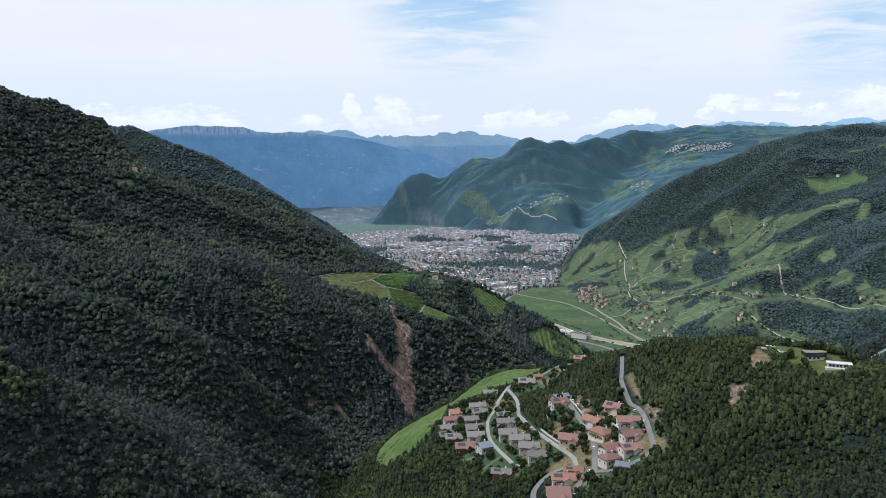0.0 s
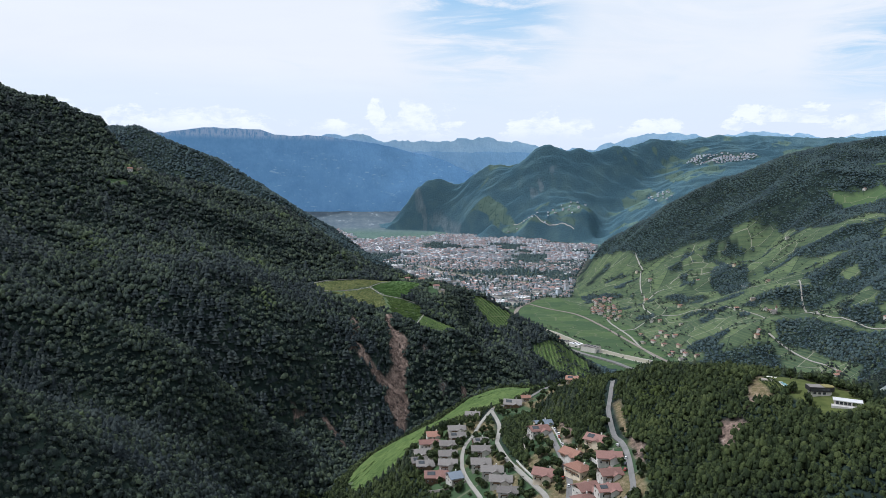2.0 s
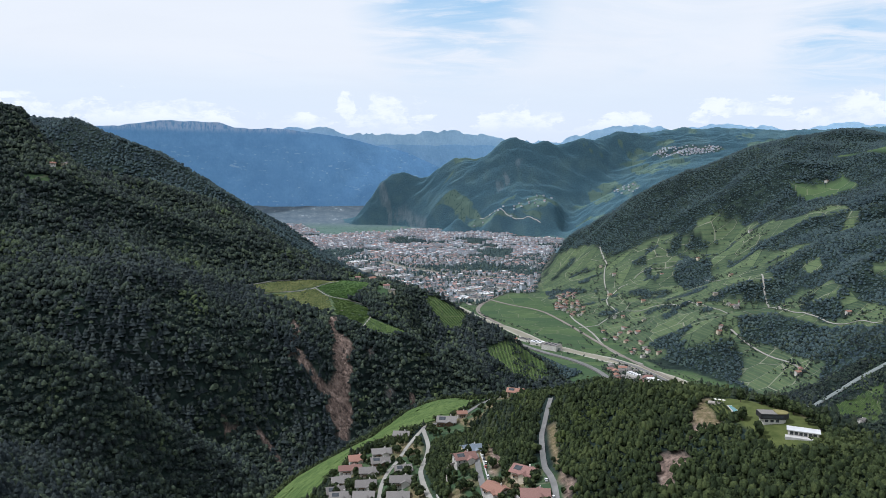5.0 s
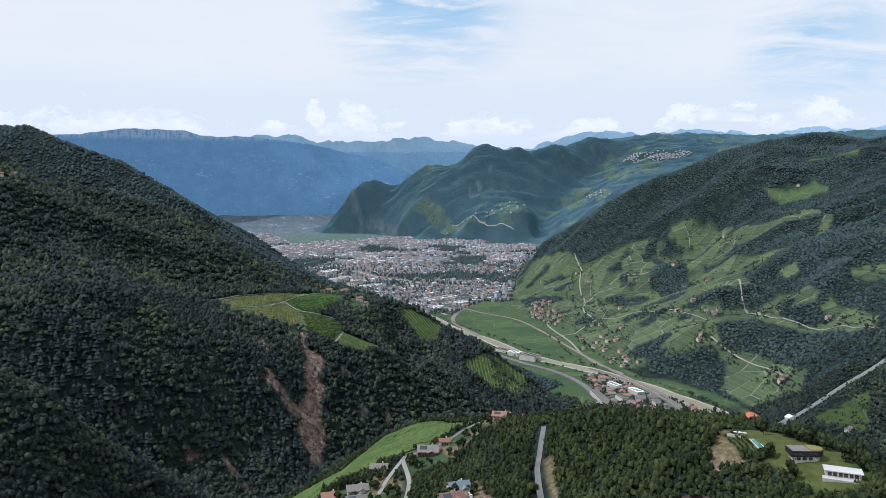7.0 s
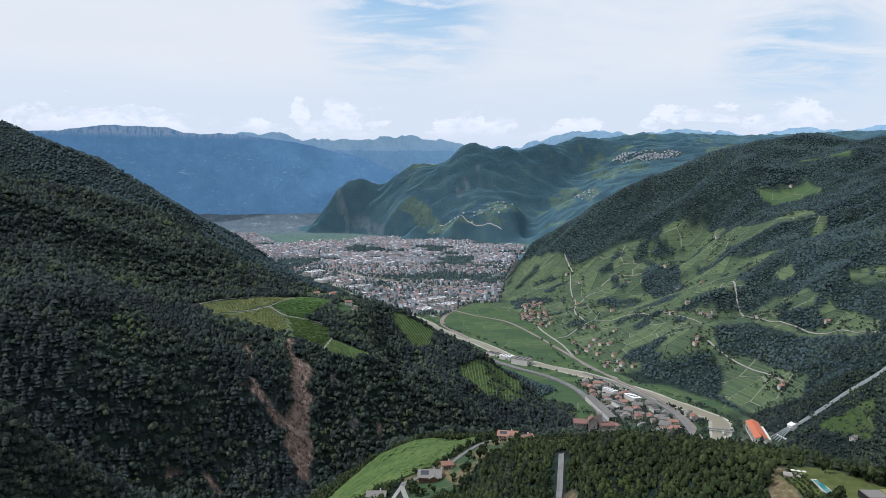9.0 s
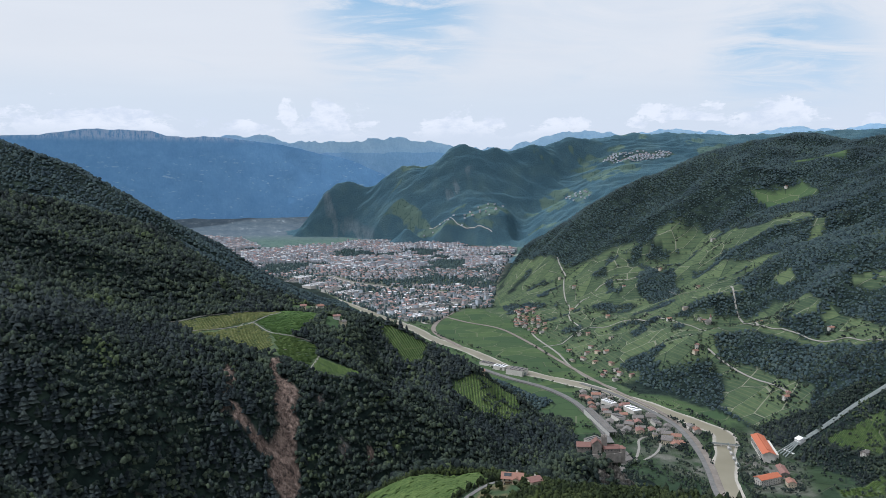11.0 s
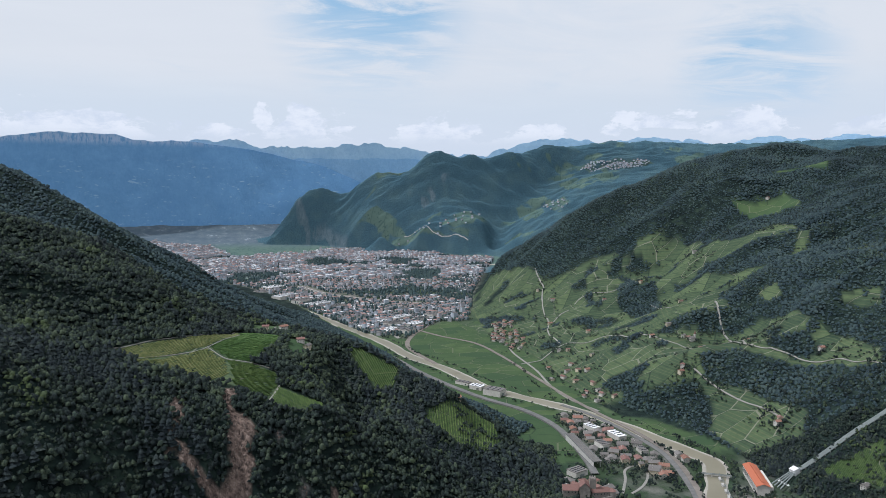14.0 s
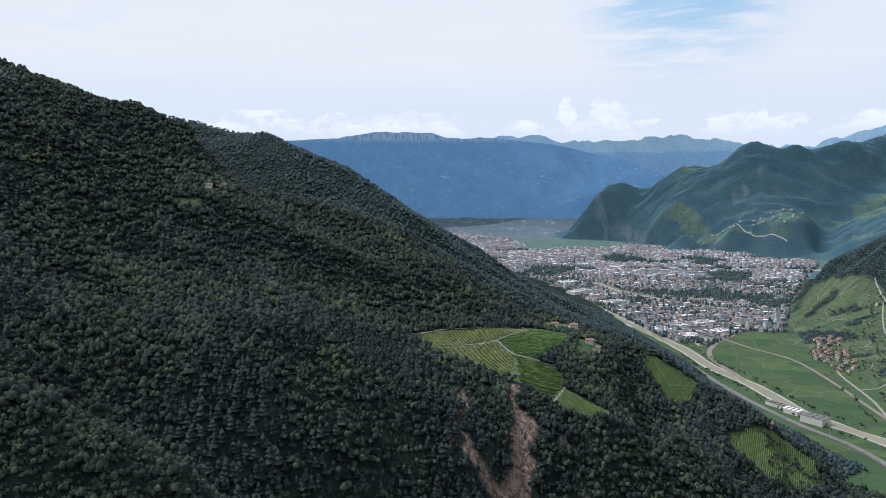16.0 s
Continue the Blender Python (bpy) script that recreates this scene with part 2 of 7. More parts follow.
    for key in ("vines", "urban", "lawn", "plain"):
        open_land = maths(nt, "MAXIMUM", open_land, attr(nt, key).outputs["Fac"])
    bumped(nt, b, noise_at(nt, 0.12, 8, 0.7), 0.6, 7.0 if far else 3.0, maths(nt, "SUBTRACT", 0.62, maths(nt, "MULTIPLY", open_land, 0.54)))
    return m


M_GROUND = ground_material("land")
M_GROUND_FAR = ground_material("land_far_hazed", True)


def foliage(name, dark, mid, light, relief=1.0, grain=1.0, yellow=0.5):
    """Leaves: each clump its own tone, sprays within it, stands of different kinds over some tens of metres."""
    m, nt, b = material(name, 0.8, 0, 0.12)
    g = nt.nodes.new("ShaderNodeNewGeometry")
    stand_tone = maths(nt, "ADD", maths(nt, "MULTIPLY", noise_at(nt, 0.022, 3, 0.6), 0.6), maths(nt, "MULTIPLY", noise_at(nt, 0.006, 3, 0.6), 0.4))
    spray = noise_at(nt, 0.55 * grain, 4, 0.7)
    f = maths(nt, "ADD", maths(nt, "MULTIPLY", g.outputs["Random Per Island"], 0.42), maths(nt, "SUBTRACT", maths(nt, "MULTIPLY", stand_tone, 1.25), 0.33), True)
    f = maths(nt, "ADD", f, maths(nt, "MULTIPLY", maths(nt, "SUBTRACT", spray, 0.5), 1.15), True)
    col = ramp_of(nt, f, [(0.20, dark), (0.5, mid), (0.85, light)])
    # here and there a stand of lighter, yellower leaf
    fresh = maths(nt, "MULTIPLY", maths(nt, "SUBTRACT", noise_at(nt, 0.014, 4, 0.6), 0.585), 9.0, True)
    fresh = maths(nt, "MULTIPLY", fresh, maths(nt, "GREATER_THAN", g.outputs["Random Per Island"], 0.35))
    col = mixed(nt, maths(nt, "MULTIPLY", fresh, yellow), col, tuple(c * k for c, k in zip(light, (1.12, 1.18, 0.75))))
    nt.links.new(col, b.inputs["Base Color"])
    bumped(nt, b, noise_at(nt, 0.6 * grain, 5, 0.75), relief, 1.6 / grain)
    return m


def tiles(name, dark, light):
    """Roof tiles in courses."""
    m, nt, b = material(name, 0.85, 0, 0.2)
    g = nt.nodes.new("ShaderNodeNewGeometry")
    info = nt.nodes.new("ShaderNodeObjectInfo")
    f = maths(nt, "ADD", maths(nt, "MULTIPLY", noise_at(nt, 1.4, 5, 0.65), 0.55), maths(nt, "MULTIPLY", maths(nt, "ADD", g.outputs["Random Per Island"], info.outputs["Random"]), 0.25))
    col = ramp_of(nt, f, [(0.25, dark), (0.8, light)])
    nt.links.new(col, b.inputs["Base Color"])
    w = nt.nodes.new("ShaderNodeTexWave")
    w.inputs["Scale"].default_value, w.inputs["Distortion"].default_value = 3.0, 1.0
    tc = nt.nodes.new("ShaderNodeTexCoord")
    nt.links.new(tc.outputs["Object"], w.inputs["Vector"])
    bumped(nt, b, w.outputs["Fac"], 0.4, 0.05)
    return m


M_LEAF = foliage("broadleaf", (0.009, 0.015, 0.008), (0.025, 0.038, 0.015), (0.066, 0.084, 0.031), 0.8, 2.0)
# FAR and DISTANT leaves and needles: aerial haze put in as bluer, paler colour
M_LEAF_FAR = foliage("broadleaf_far_hazed", (0.010, 0.015, 0.017), (0.029, 0.043, 0.038), (0.078, 0.102, 0.062), 1.0, 1.1, 0.75)
M_LEAF_DISTANT = foliage("broadleaf_distant_hazed", (0.026, 0.043, 0.054), (0.045, 0.072, 0.080), (0.078, 0.110, 0.102), 1.0, 0.7, 0.3)
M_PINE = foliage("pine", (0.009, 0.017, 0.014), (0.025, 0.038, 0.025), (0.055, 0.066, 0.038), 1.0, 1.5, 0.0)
M_PINE_FAR = foliage("pine_far_hazed", (0.012, 0.018, 0.022), (0.026, 0.037, 0.040), (0.052, 0.066, 0.058), 1.0, 1.2, 0.0)
M_PINE_DISTANT = foliage("pine_distant_hazed", (0.024, 0.039, 0.050), (0.039, 0.061, 0.071), (0.062, 0.086, 0.086), 1.0, 0.8, 0.0)
M_BARK = simple("bark", (0.06, 0.045, 0.035), (0.14, 0.11, 0.09), 2.0, 0.9, bump=0.5)
M_VINE = foliage("vine_leaves", (0.046, 0.082, 0.024), (0.076, 0.118, 0.036), (0.110, 0.155, 0.052), 0.12, 1.0, 0.0)
M_ROOF_RED = tiles("red_tiles", (0.12, 0.070, 0.060), (0.27, 0.155, 0.135))
M_ROOF_ORANGE = tiles("orange_tiles", (0.16, 0.085, 0.062), (0.31, 0.175, 0.135))
M_ROOF_GREY = tiles("grey_slates", (0.085, 0.078, 0.074), (0.22, 0.208, 0.197))
M_ROOF_BLUE = tiles("blue_metal", (0.10, 0.125, 0.155), (0.20, 0.235, 0.28))
# town walls, tiles and leaves: base colours greyed and blued for distance haze
M_TOWN_WALL = simple("town_render_hazed", (0.33, 0.375, 0.43), (0.55, 0.59, 0.645), 0.05, 0.9, vary=0.25)
M_TOWN_WALL_WARM = simple("town_render_warm_hazed", (0.32, 0.325, 0.35), (0.50, 0.495, 0.525), 0.05, 0.9, vary=0.25)
M_TOWN_RED = tiles("town_red_tiles_hazed", (0.21, 0.135, 0.125), (0.39, 0.26, 0.23))
M_TOWN_BROWN = tiles("town_brown_tiles_hazed", (0.12, 0.135, 0.155), (0.25, 0.265, 0.295))
M_LEAF_TOWN = foliage("town_leaves_hazed", (0.030, 0.050, 0.060), (0.046, 0.075, 0.080), (0.080, 0.115, 0.102), 1.0, 0.8, 0.2)
M_ROOF_WHITE = simple("pale_flat_roof", (0.52, 0.53, 0.55), (0.78, 0.78, 0.78), 0.1, 0.8, vary=0.25)
M_WALL_WHITE = simple("white_render", (0.40, 0.38, 0.35), (0.62, 0.60, 0.56), 0.4, 0.9, vary=0.12)
M_WALL_CREAM = simple("cream_render", (0.46, 0.40, 0.30), (0.66, 0.58, 0.46), 0.4, 0.9, vary=0.15)
M_WOOD = simple("weathered_larch", (0.07, 0.045, 0.03), (0.17, 0.11, 0.07), 0.8, 0.85, bump=0.3, stretch=(4, 4, 0.5))
M_GLASS = simple("window_glass", (0.02, 0.025, 0.03), (0.05, 0.06, 0.07), 0.5, 0.12, spec=0.6)
M_STONE = simple("grey_stone", (0.17, 0.155, 0.14), (0.36, 0.33, 0.30), 0.25, 0.95, bump=0.6)
M_ASPHALT = simple("asphalt", (0.105, 0.105, 0.103), (0.185, 0.183, 0.178), 0.12, 0.9)
M_LANE = simple("pale_lane", (0.19, 0.185, 0.17), (0.30, 0.29, 0.265), 0.1, 0.95)
M_GRAVEL = simple("river_gravel", (0.27, 0.255, 0.22), (0.47, 0.445, 0.40), 0.03, 0.95)
M_WATER = simple("silty_water", (0.17, 0.155, 0.105), (0.25, 0.23, 0.17), 0.01, 0.35, spec=0.3)
M_BALLAST = simple("rail_ballast", (0.13, 0.115, 0.10), (0.24, 0.215, 0.19), 0.08, 0.95)
M_ROOF_STATION = tiles("bright_orange_tiles", (0.34, 0.105, 0.058), (0.50, 0.175, 0.10))
M_WHITE = simple("white_concrete", (0.66, 0.67, 0.67), (0.82, 0.82, 0.81), 0.3, 0.85)
M_METAL = simple("painted_steel", (0.17, 0.195, 0.195), (0.27, 0.30, 0.295), 0.3, 0.7, 0.1)
M_BLACK = simple("charred_timber", (0.015, 0.015, 0.017), (0.035, 0.034, 0.035), 0.6, 0.7, stretch=(6, 6, 0.4))
M_POOL = simple("pool_water", (0.03, 0.14, 0.15), (0.05, 0.19, 0.20), 0.5, 0.08, spec=0.5)
M_CONCRETE = simple("concrete", (0.34, 0.335, 0.32), (0.52, 0.51, 0.49), 0.2, 0.9)
M_CRAG = simple("weathered_crag", (0.035, 0.034, 0.03), (0.19, 0.175, 0.155), 0.35, 0.95, bump=0.8, stretch=(1, 1, 0.4))
M_ROOF_PLANTED = simple("planted_roof", (0.13, 0.12, 0.045), (0.23, 0.20, 0.085), 0.8, 0.95, bump=0.5)
M_SCAR = simple("landslip_rock", (0.05, 0.038, 0.033), (0.31, 0.24, 0.205), 0.2, 0.95, bump=0.8, stretch=(1, 1, 0.5))
M_VINE_DARK = foliage("young_orchard", (0.042, 0.086, 0.026), (0.066, 0.122, 0.036), (0.096, 0.155, 0.048), 0.12, 1.0, 0.0)
M_VINE_PALE = foliage("pale_vines", (0.095, 0.125, 0.048), (0.155, 0.178, 0.068), (0.225, 0.238, 0.100), 0.12, 1.0, 0.0)

# ---------------------------------------------------------------- landform
# Valley floor at z = 0. Crest and valley lines carry the heights; the land between them is spanned smoothly.
EYE = np.array((80.0, 200.0, 460.0))
NEAR_R, FAR_R = 2900.0, 4700.0


def drawn_in(p):
    """Distances beyond NEAR_R are drawn in towards FAR_R along the sight line."""
    p = np.asarray(p, float)
    d = p - EYE
    r = np.maximum(np.linalg.norm(d, axis=-1, keepdims=True), 1e-6)
    span = FAR_R - NEAR_R
    g = np.where(r > NEAR_R, NEAR_R + span * (1 - np.exp(-(r - NEAR_R) / span)), r)
    return EYE + d * g / r


LANDFORM = {}


def landform(name, *line):
    LANDFORM[name] = line


landform("main_valley", (1050, -200, -20), (1000, 300, -25), (880, 700, -35), (680, 1120, -40), (700, 1261, -40), (800, 1450, -40), (745, 1661, -40), (640, 1850, -45), (560, 2060, -50), (520, 2400, -60), (450, 3000, -60), (380, 4000, -60), (300, 5200, -60), (-400, 7000, -60), (-1500, 10000, -60), (-2500, 14000, -60))
landform("valley_west_side", (-650, 4900, -40), (-1100, 5400, -40), (-1200, 7000, -50), (-900, 9500, -60), (-2500, 9500, -60))
landform("gorge", (-420, 200, 120), (-250, 420, 95), (-120, 640, 75), (-40, 850, 52), (20, 1060, 38), (140, 1165, 26), (300, 1215, 18), (430, 1255, 8), (500, 1330, 0), (560, 1400, -20))
landform("south_crest", (-1500, 1150, 925), (-1000, 1350, 760), (-820, 1450, 652), (-655, 1470, 611), (-570, 1500, 589), (-520, 1560, 496), (-494, 1698, 458))
landform("far_shoulder", (-1300, 2300, 690), (-900, 2100, 611), (-690, 2050, 585), (-487, 2000, 512), (-377, 1980, 449), (-282, 1950, 396), (-200, 1920, 320), (-87, 1870, 266), (50, 1900, 196), (180, 2000, 118), (270, 2200, 50))
landform("shoulder_gully", (-1000, 1700, 580), (-760, 1680, 505), (-600, 1640, 455))
landform("near_spur", (-480, 560, 375), (-400, 620, 343), (-338, 650, 311), (-315, 660, 290), (-293, 672, 265), (-258, 685, 238), (-230, 690, 213), (-196, 695, 185), (-149, 700, 153), (-106, 705, 128))
landform("second_spur", (-440, 870, 322), (-382, 880, 300), (-336, 895, 283), (-272, 905, 260), (-220, 915, 232), (-182, 930, 186), (-143, 950, 147), (-100, 965, 106))
landform("second_gully", (-367, 990, 237), (-306, 1010, 213), (-241, 1025, 177), (-183, 1045, 123), (-128, 1060, 81))
landform("third_spur", (-302, 1090, 295), (-230, 1100, 262), (-164, 1105, 219), (-114, 1110, 168), (-80, 1110, 112))
landform("near_gully", (-420, 760, 255), (-300, 800, 190), (-190, 850, 140), (-110, 900, 85))
landform("far_shoulder_back", (-900, 2900, 420), (-500, 3000, 230), (-150, 2900, 110), (-800, 3700, 150), (-1500, 4200, 200))
landform("chapel_spur", (-655, 1470, 608), (-560, 1420, 500), (-499, 1387, 451), (-277, 1354, 332), (-131, 1380, 259))
landform("upper_flank", (-520, 1231, 384), (-315, 1269, 333), (-226, 1265, 302), (-168, 1227, 258), (-110, 1213, 228), (-21, 1209, 182))
landform("saddle", (-266, 1579, 384), (-144, 1567, 331), (-161, 1691, 328), (-12, 1548, 238), (12, 1520, 248), (79, 1500, 242), (124, 1500, 234))
landform("field_edge", (-131, 1380, 259), (-20, 1330, 222), (70, 1310, 200), (133, 1300, 187))
landform("low_clearing", (291, 1440, 118), (303, 1460, 126), (337, 1480, 122), (367, 1490, 107), (391, 1500, 96), (426, 1500, 75), (424, 1440, 64), (381, 1410, 80), (343, 1405, 96), (319, 1415, 107), (352, 1445, 104), (392, 1455, 89))
landform("nose", (133, 1316, 187), (220, 1370, 150), (470, 1520, 24), (520, 1620, -10))
landform("nose_north", (205, 1545, 207), (230, 1530, 190), (290, 1680, 120), (350, 1850, 62), (360, 2000, 40))
landform("gully_lip", (127, 1455, 219), (131, 1410, 200), (136, 1370, 186))
landform("dark_gully", (146, 1540, 212), (153, 1500, 186), (166, 1450, 155), (177, 1415, 126), (188, 1385, 98))
landform("scar_foot", (0, 1130, 70), (60, 1150, 50), (170, 1215, 60))
landform("west_flank_high", (-700, 300, 430), (-600, 640, 400))
landform("west_top", (-1400, 300, 660), (-1200, 800, 720))
landform("hill_crest", (460, -400, 370), (420, -100, 350), (375, 150, 338), (340, 330, 330), (305, 441, 322), (292, 470, 321), (284, 507, 318), (272, 540, 319), (240, 602, 303), (215, 700, 266), (222, 778, 237), (195, 890, 198))
landform("hill_east", (480, 400, 240), (440, 560, 215), (390, 760, 170), (360, 900, 120), (600, 700, 60), (540, 950, 15), (530, 1060, 8), (540, 1150, 8))
landform("hill_west", (240, 369, 290), (191, 447, 271), (195, 533, 270), (203, 594, 272), (146, 596, 250), (170, 690, 232))
landform("village_shelf", (120, 437, 243), (75, 530, 222), (95, 640, 224), (113, 740, 222), (170, 759, 224))
landform("village_brow", (60, 330, 225), (30, 480, 200), (37, 612, 203), (55, 690, 203))
landform("village_drop", (-70, 400, 140), (-50, 600, 135), (-45, 745, 125), (-15, 840, 125), (40, 930, 120), (130, 990, 112), (170, 1040, 100), (250, 1110, 72), (340, 1180, 36))
landform("under_eye", (0, -300, 260), (0, 0, 235), (120, 200, 250), (20, 200, 210), (-120, 200, 160))
landform("castle_ridge", (203, 912, 196), (260, 945, 168), (330, 1010, 140), (385, 1065, 128), (424, 1100, 122), (440, 1118, 112))
landform("castle_foot", (395, 1052, 100), (432, 1068, 92), (466, 1098, 84), (470, 1140, 60), (520, 1240, 12), (560, 1270, 14), (520, 1330, 12), (480, 1390, 24))
landform("penstock_rib", (880, 1337, 16), (930, 1334, 44), (985, 1330, 80), (1085, 1322, 146), (1200, 1315, 215))
landform("mid_behind", (700, 8300, 100), (1300, 8000, 500))
landform("far_plain", (-700, 8200, -70), (-100, 8600, -70), (350, 8900, -70), (700, 9600, -70), (-300, 9600, -70), (-1300, 8600, -70), (-300, 11000, -70), (600, 11500, -70))
landform("south_foot", (480, 1400, 14), (545, 1560, 6), (555, 1690, 5), (500, 1830, 5), (450, 1935, 6), (395, 2130, 7), (345, 2380, 7), (245, 2700, 7), (150, 3050, 7), (10, 3550, 7), (-170, 3950, 8))
landform("north_foot", (1150, 300, 0), (1050, 700, 0), (900, 1150, 0), (870, 1423, 0), (870, 1560, 2), (850, 1690, 5), (760, 1860, 3), (775, 2271, 3), (723, 2657, 3), (800, 3100, 5), (897, 3512, 5), (1276, 4650, 5))
landform("north_terrace", (938, 1330, 45), (995, 1595, 67), (948, 1755, 108), (1000, 2271, 70), (1046, 2907, 147), (1010, 2600, 80))
landform("north_bench", (1063, 1575, 104), (1199, 2039, 177), (1311, 2630, 205), (1415, 2648, 268), (1276, 1711, 255))
landform("north_upper", (1380, 900, 330), (1350, 1300, 270), (1500, 1800, 330), (1689, 2361, 396), (1733, 2469, 422), (1697, 2559, 416), (1594, 2681, 515))
landform("north_crest", (960, 3330, 160), (1070, 3200, 255), (1220, 3100, 376), (1400, 3050, 510), (1600, 2950, 588), (1799, 2900, 652), (2050, 3000, 683), (2300, 3050, 636), (2700, 3000, 640))
landform("north_top", (2000, 900, 620), (2000, 1500, 520), (2300, 2200, 560), (2050, 2500, 540))
landform("north_back", (1300, 3700, 60), (1700, 3700, 200), (2300, 4000, 250), (1500, 4600, 10))
landform("mid_foot", (-300, 7950, 0), (-270, 7350, 0), (-130, 6990, 0), (241, 6850, 0), (897, 5969, 0), (1536, 5400, 0), (1800, 4900, 20))
landform("mid_slope", (769, 6050, 127), (1074, 5900, 195), (1367, 5750, 224), (1530, 5720, 205))
landform("mid_crest", (32, 7354, 130), (82, 7330, 362), (141, 7283, 424), (242, 7225, 471), (331, 7195, 497), (435, 7154, 468), (527, 7102, 416), (630, 7060, 506), (734, 7034, 593), (836, 6996, 646), (948, 6957, 644), (1039, 6927, 625), (1140, 6893, 670), (1213, 6853, 750), (1276, 6822, 811), (1335, 6801, 830), (1428, 6791, 847), (1521, 6780, 788), (1698, 6761, 805), (1914, 6764, 706), (2088, 6802, 835), (2287, 6905, 766), (2585, 7104, 898))
landform("mid_crest_back", (60, 7600, 160), (240, 7560, 330), (520, 7480, 310), (900, 7400, 480), (1300, 7300, 640), (1700, 7300, 660), (2200, 7500, 740))
landform("knob_flank", (2, 7190, 245), (-50, 7170, 183), (-103, 7150, 118), (-160, 7130, 45))
landform("bench_back", (620, 6480, 215), (900, 6270, 235), (1150, 6150, 275), (1400, 6020, 295), (1600, 5950, 265))
landform("mid_gully", (2610, 7002, 688), (2121, 6547, 442), (1851, 6203, 250), (1644, 5900, 125), (1567, 5699, 49))
landform("east_spur", (2747, 6249, 627), (2270, 5950, 445), (1934, 5700, 267), (1705, 5451, 129))
landform("mid_plateau", (3083, 7607, 998), (3334, 7594, 1019), (3660, 7599, 1018), (4058, 7605, 1012), (4461, 7493, 992), (5200, 7000, 1000))
landform("mid_village", (2944, 6701, 761), (3189, 6501, 719), (3527, 6400, 729), (3300, 5500, 600), (2900, 4600, 430))
landform("villa_shelf", (330, 400, 325), (335, 470, 321), (318, 520, 315))
landform("field_brow", (-9, 735, 160), (22, 800, 161), (72, 840, 172), (108, 880, 186), (120, 888, 194), (141, 893, 200), (160, 897, 203), (180, 897, 203), (219, 890, 203))


def along(line, step):
    line = np.array(line, float)
    out = [line[:1]]
    for a, b in zip(line[:-1], line[1:]):
        k = max(1, int(np.linalg.norm((b - a)[:2]) / step))
        out.append(a + (b - a) * np.linspace(0, 1, k + 1)[1:, None])
    return np.concatenate(out)


def landform_samples():
    pts = []
    for name, line in LANDFORM.items():
        far = np.median([p[1] for p in line])
        pts.append(along(line, 45 if far < 1400 else 90 if far < 3500 else 180))
    pts = np.concatenate(pts)
    keep = []
    for p in pts:
        if all(np.hypot(*(p - q)[:2]) > 12 for q in keep):
            keep.append(p)
    return np.array(keep)


SPAN = landform_samples()
ROUND = np.where(SPAN[:, 1] > 4300, 40.0, 2.0)   # far forms are broad and rounded


def solve_span():
    d = np.sqrt((SPAN[:, None, 0] - SPAN[None, :, 0]) ** 2 + (SPAN[:, None, 1] - SPAN[None, :, 1]) ** 2 + ROUND[None] ** 2)
    n = len(SPAN)
    a = np.zeros((n + 3, n + 3))
    a[:n, :n] = d - np.eye(n) * 4.0
    a[:n, n], a[:n, n + 1], a[:n, n + 2] = 1, SPAN[:, 0] / 1000, SPAN[:, 1] / 1000
    a[n:, :n] = a[:n, n:].T
    return np.linalg.solve(a, np.concatenate([SPAN[:, 2], np.zeros(3)]))


WEIGHTS = solve_span()


def lattice(ix, iy, seed):
    h = (ix * 374761393 + iy * 668265263 + seed * 144665) & 0xFFFFFFFF
    h = ((h ^ (h >> 13)) * 1274126177) & 0xFFFFFFFF
    return ((h ^ (h >> 16)) & 0xFFFF) / 65535.0


def value_noise(x, y, size, seed=0):
    x, y = x / size, y / size
    ix, iy = np.floor(x).astype(np.int64), np.floor(y).astype(np.int64)
    fx, fy = x - ix, y - iy
    fx, fy = fx * fx * (3 - 2 * fx), fy * fy * (3 - 2 * fy)
    a = lattice(ix, iy, seed) * (1 - fx) + lattice(ix + 1, iy, seed) * fx
    b = lattice(ix, iy + 1, seed) * (1 - fx) + lattice(ix + 1, iy + 1, seed) * fx
    return (a * (1 - fy) + b * fy) * 2 - 1


def fractal(x, y, size, octaves=4, seed=0):
    return sum(value_noise(x + 17.3 * k, y - 9.1 * k, size / 2 ** k, seed + k) / 2 ** k for k in range(octaves))


def inside(x, y, poly):
    """Signed distance to a polygon's outline, positive inside."""
    poly = np.array(poly, float)
    odd = np.zeros(np.shape(x), bool)
    dist = np.full(np.shape(x), 1e9)
    for (ax, ay), (bx, by) in zip(poly, np.roll(poly, -1, axis=0)):
        k = np.clip(((x - ax) * (bx - ax) + (y - ay) * (by - ay)) / ((bx - ax) ** 2 + (by - ay) ** 2 + 1e-9), 0, 1)
        dist = np.minimum(dist, np.hypot(x - ax - k * (bx - ax), y - ay - k * (by - ay)))
        if ay != by:
            odd ^= ((ay > y) != (by > y)) & (x < (bx - ax) * (y - ay) / (by - ay) + ax)
    return np.where(odd, dist, -dist)


def to_line(x, y, line):
    """Distance to a polyline."""
    line = np.array(line, float)
    dist = np.full(np.shape(x), 1e9)
    for (ax, ay), (bx, by) in zip(line[:-1, :2], line[1:, :2]):
        k = np.clip(((x - ax) * (bx - ax) + (y - ay) * (by - ay)) / ((bx - ax) ** 2 + (by - ay) ** 2 + 1e-9), 0, 1)
        dist = np.minimum(dist, np.hypot(x - ax - k * (bx - ax), y - ay - k * (by - ay)))
    return dist


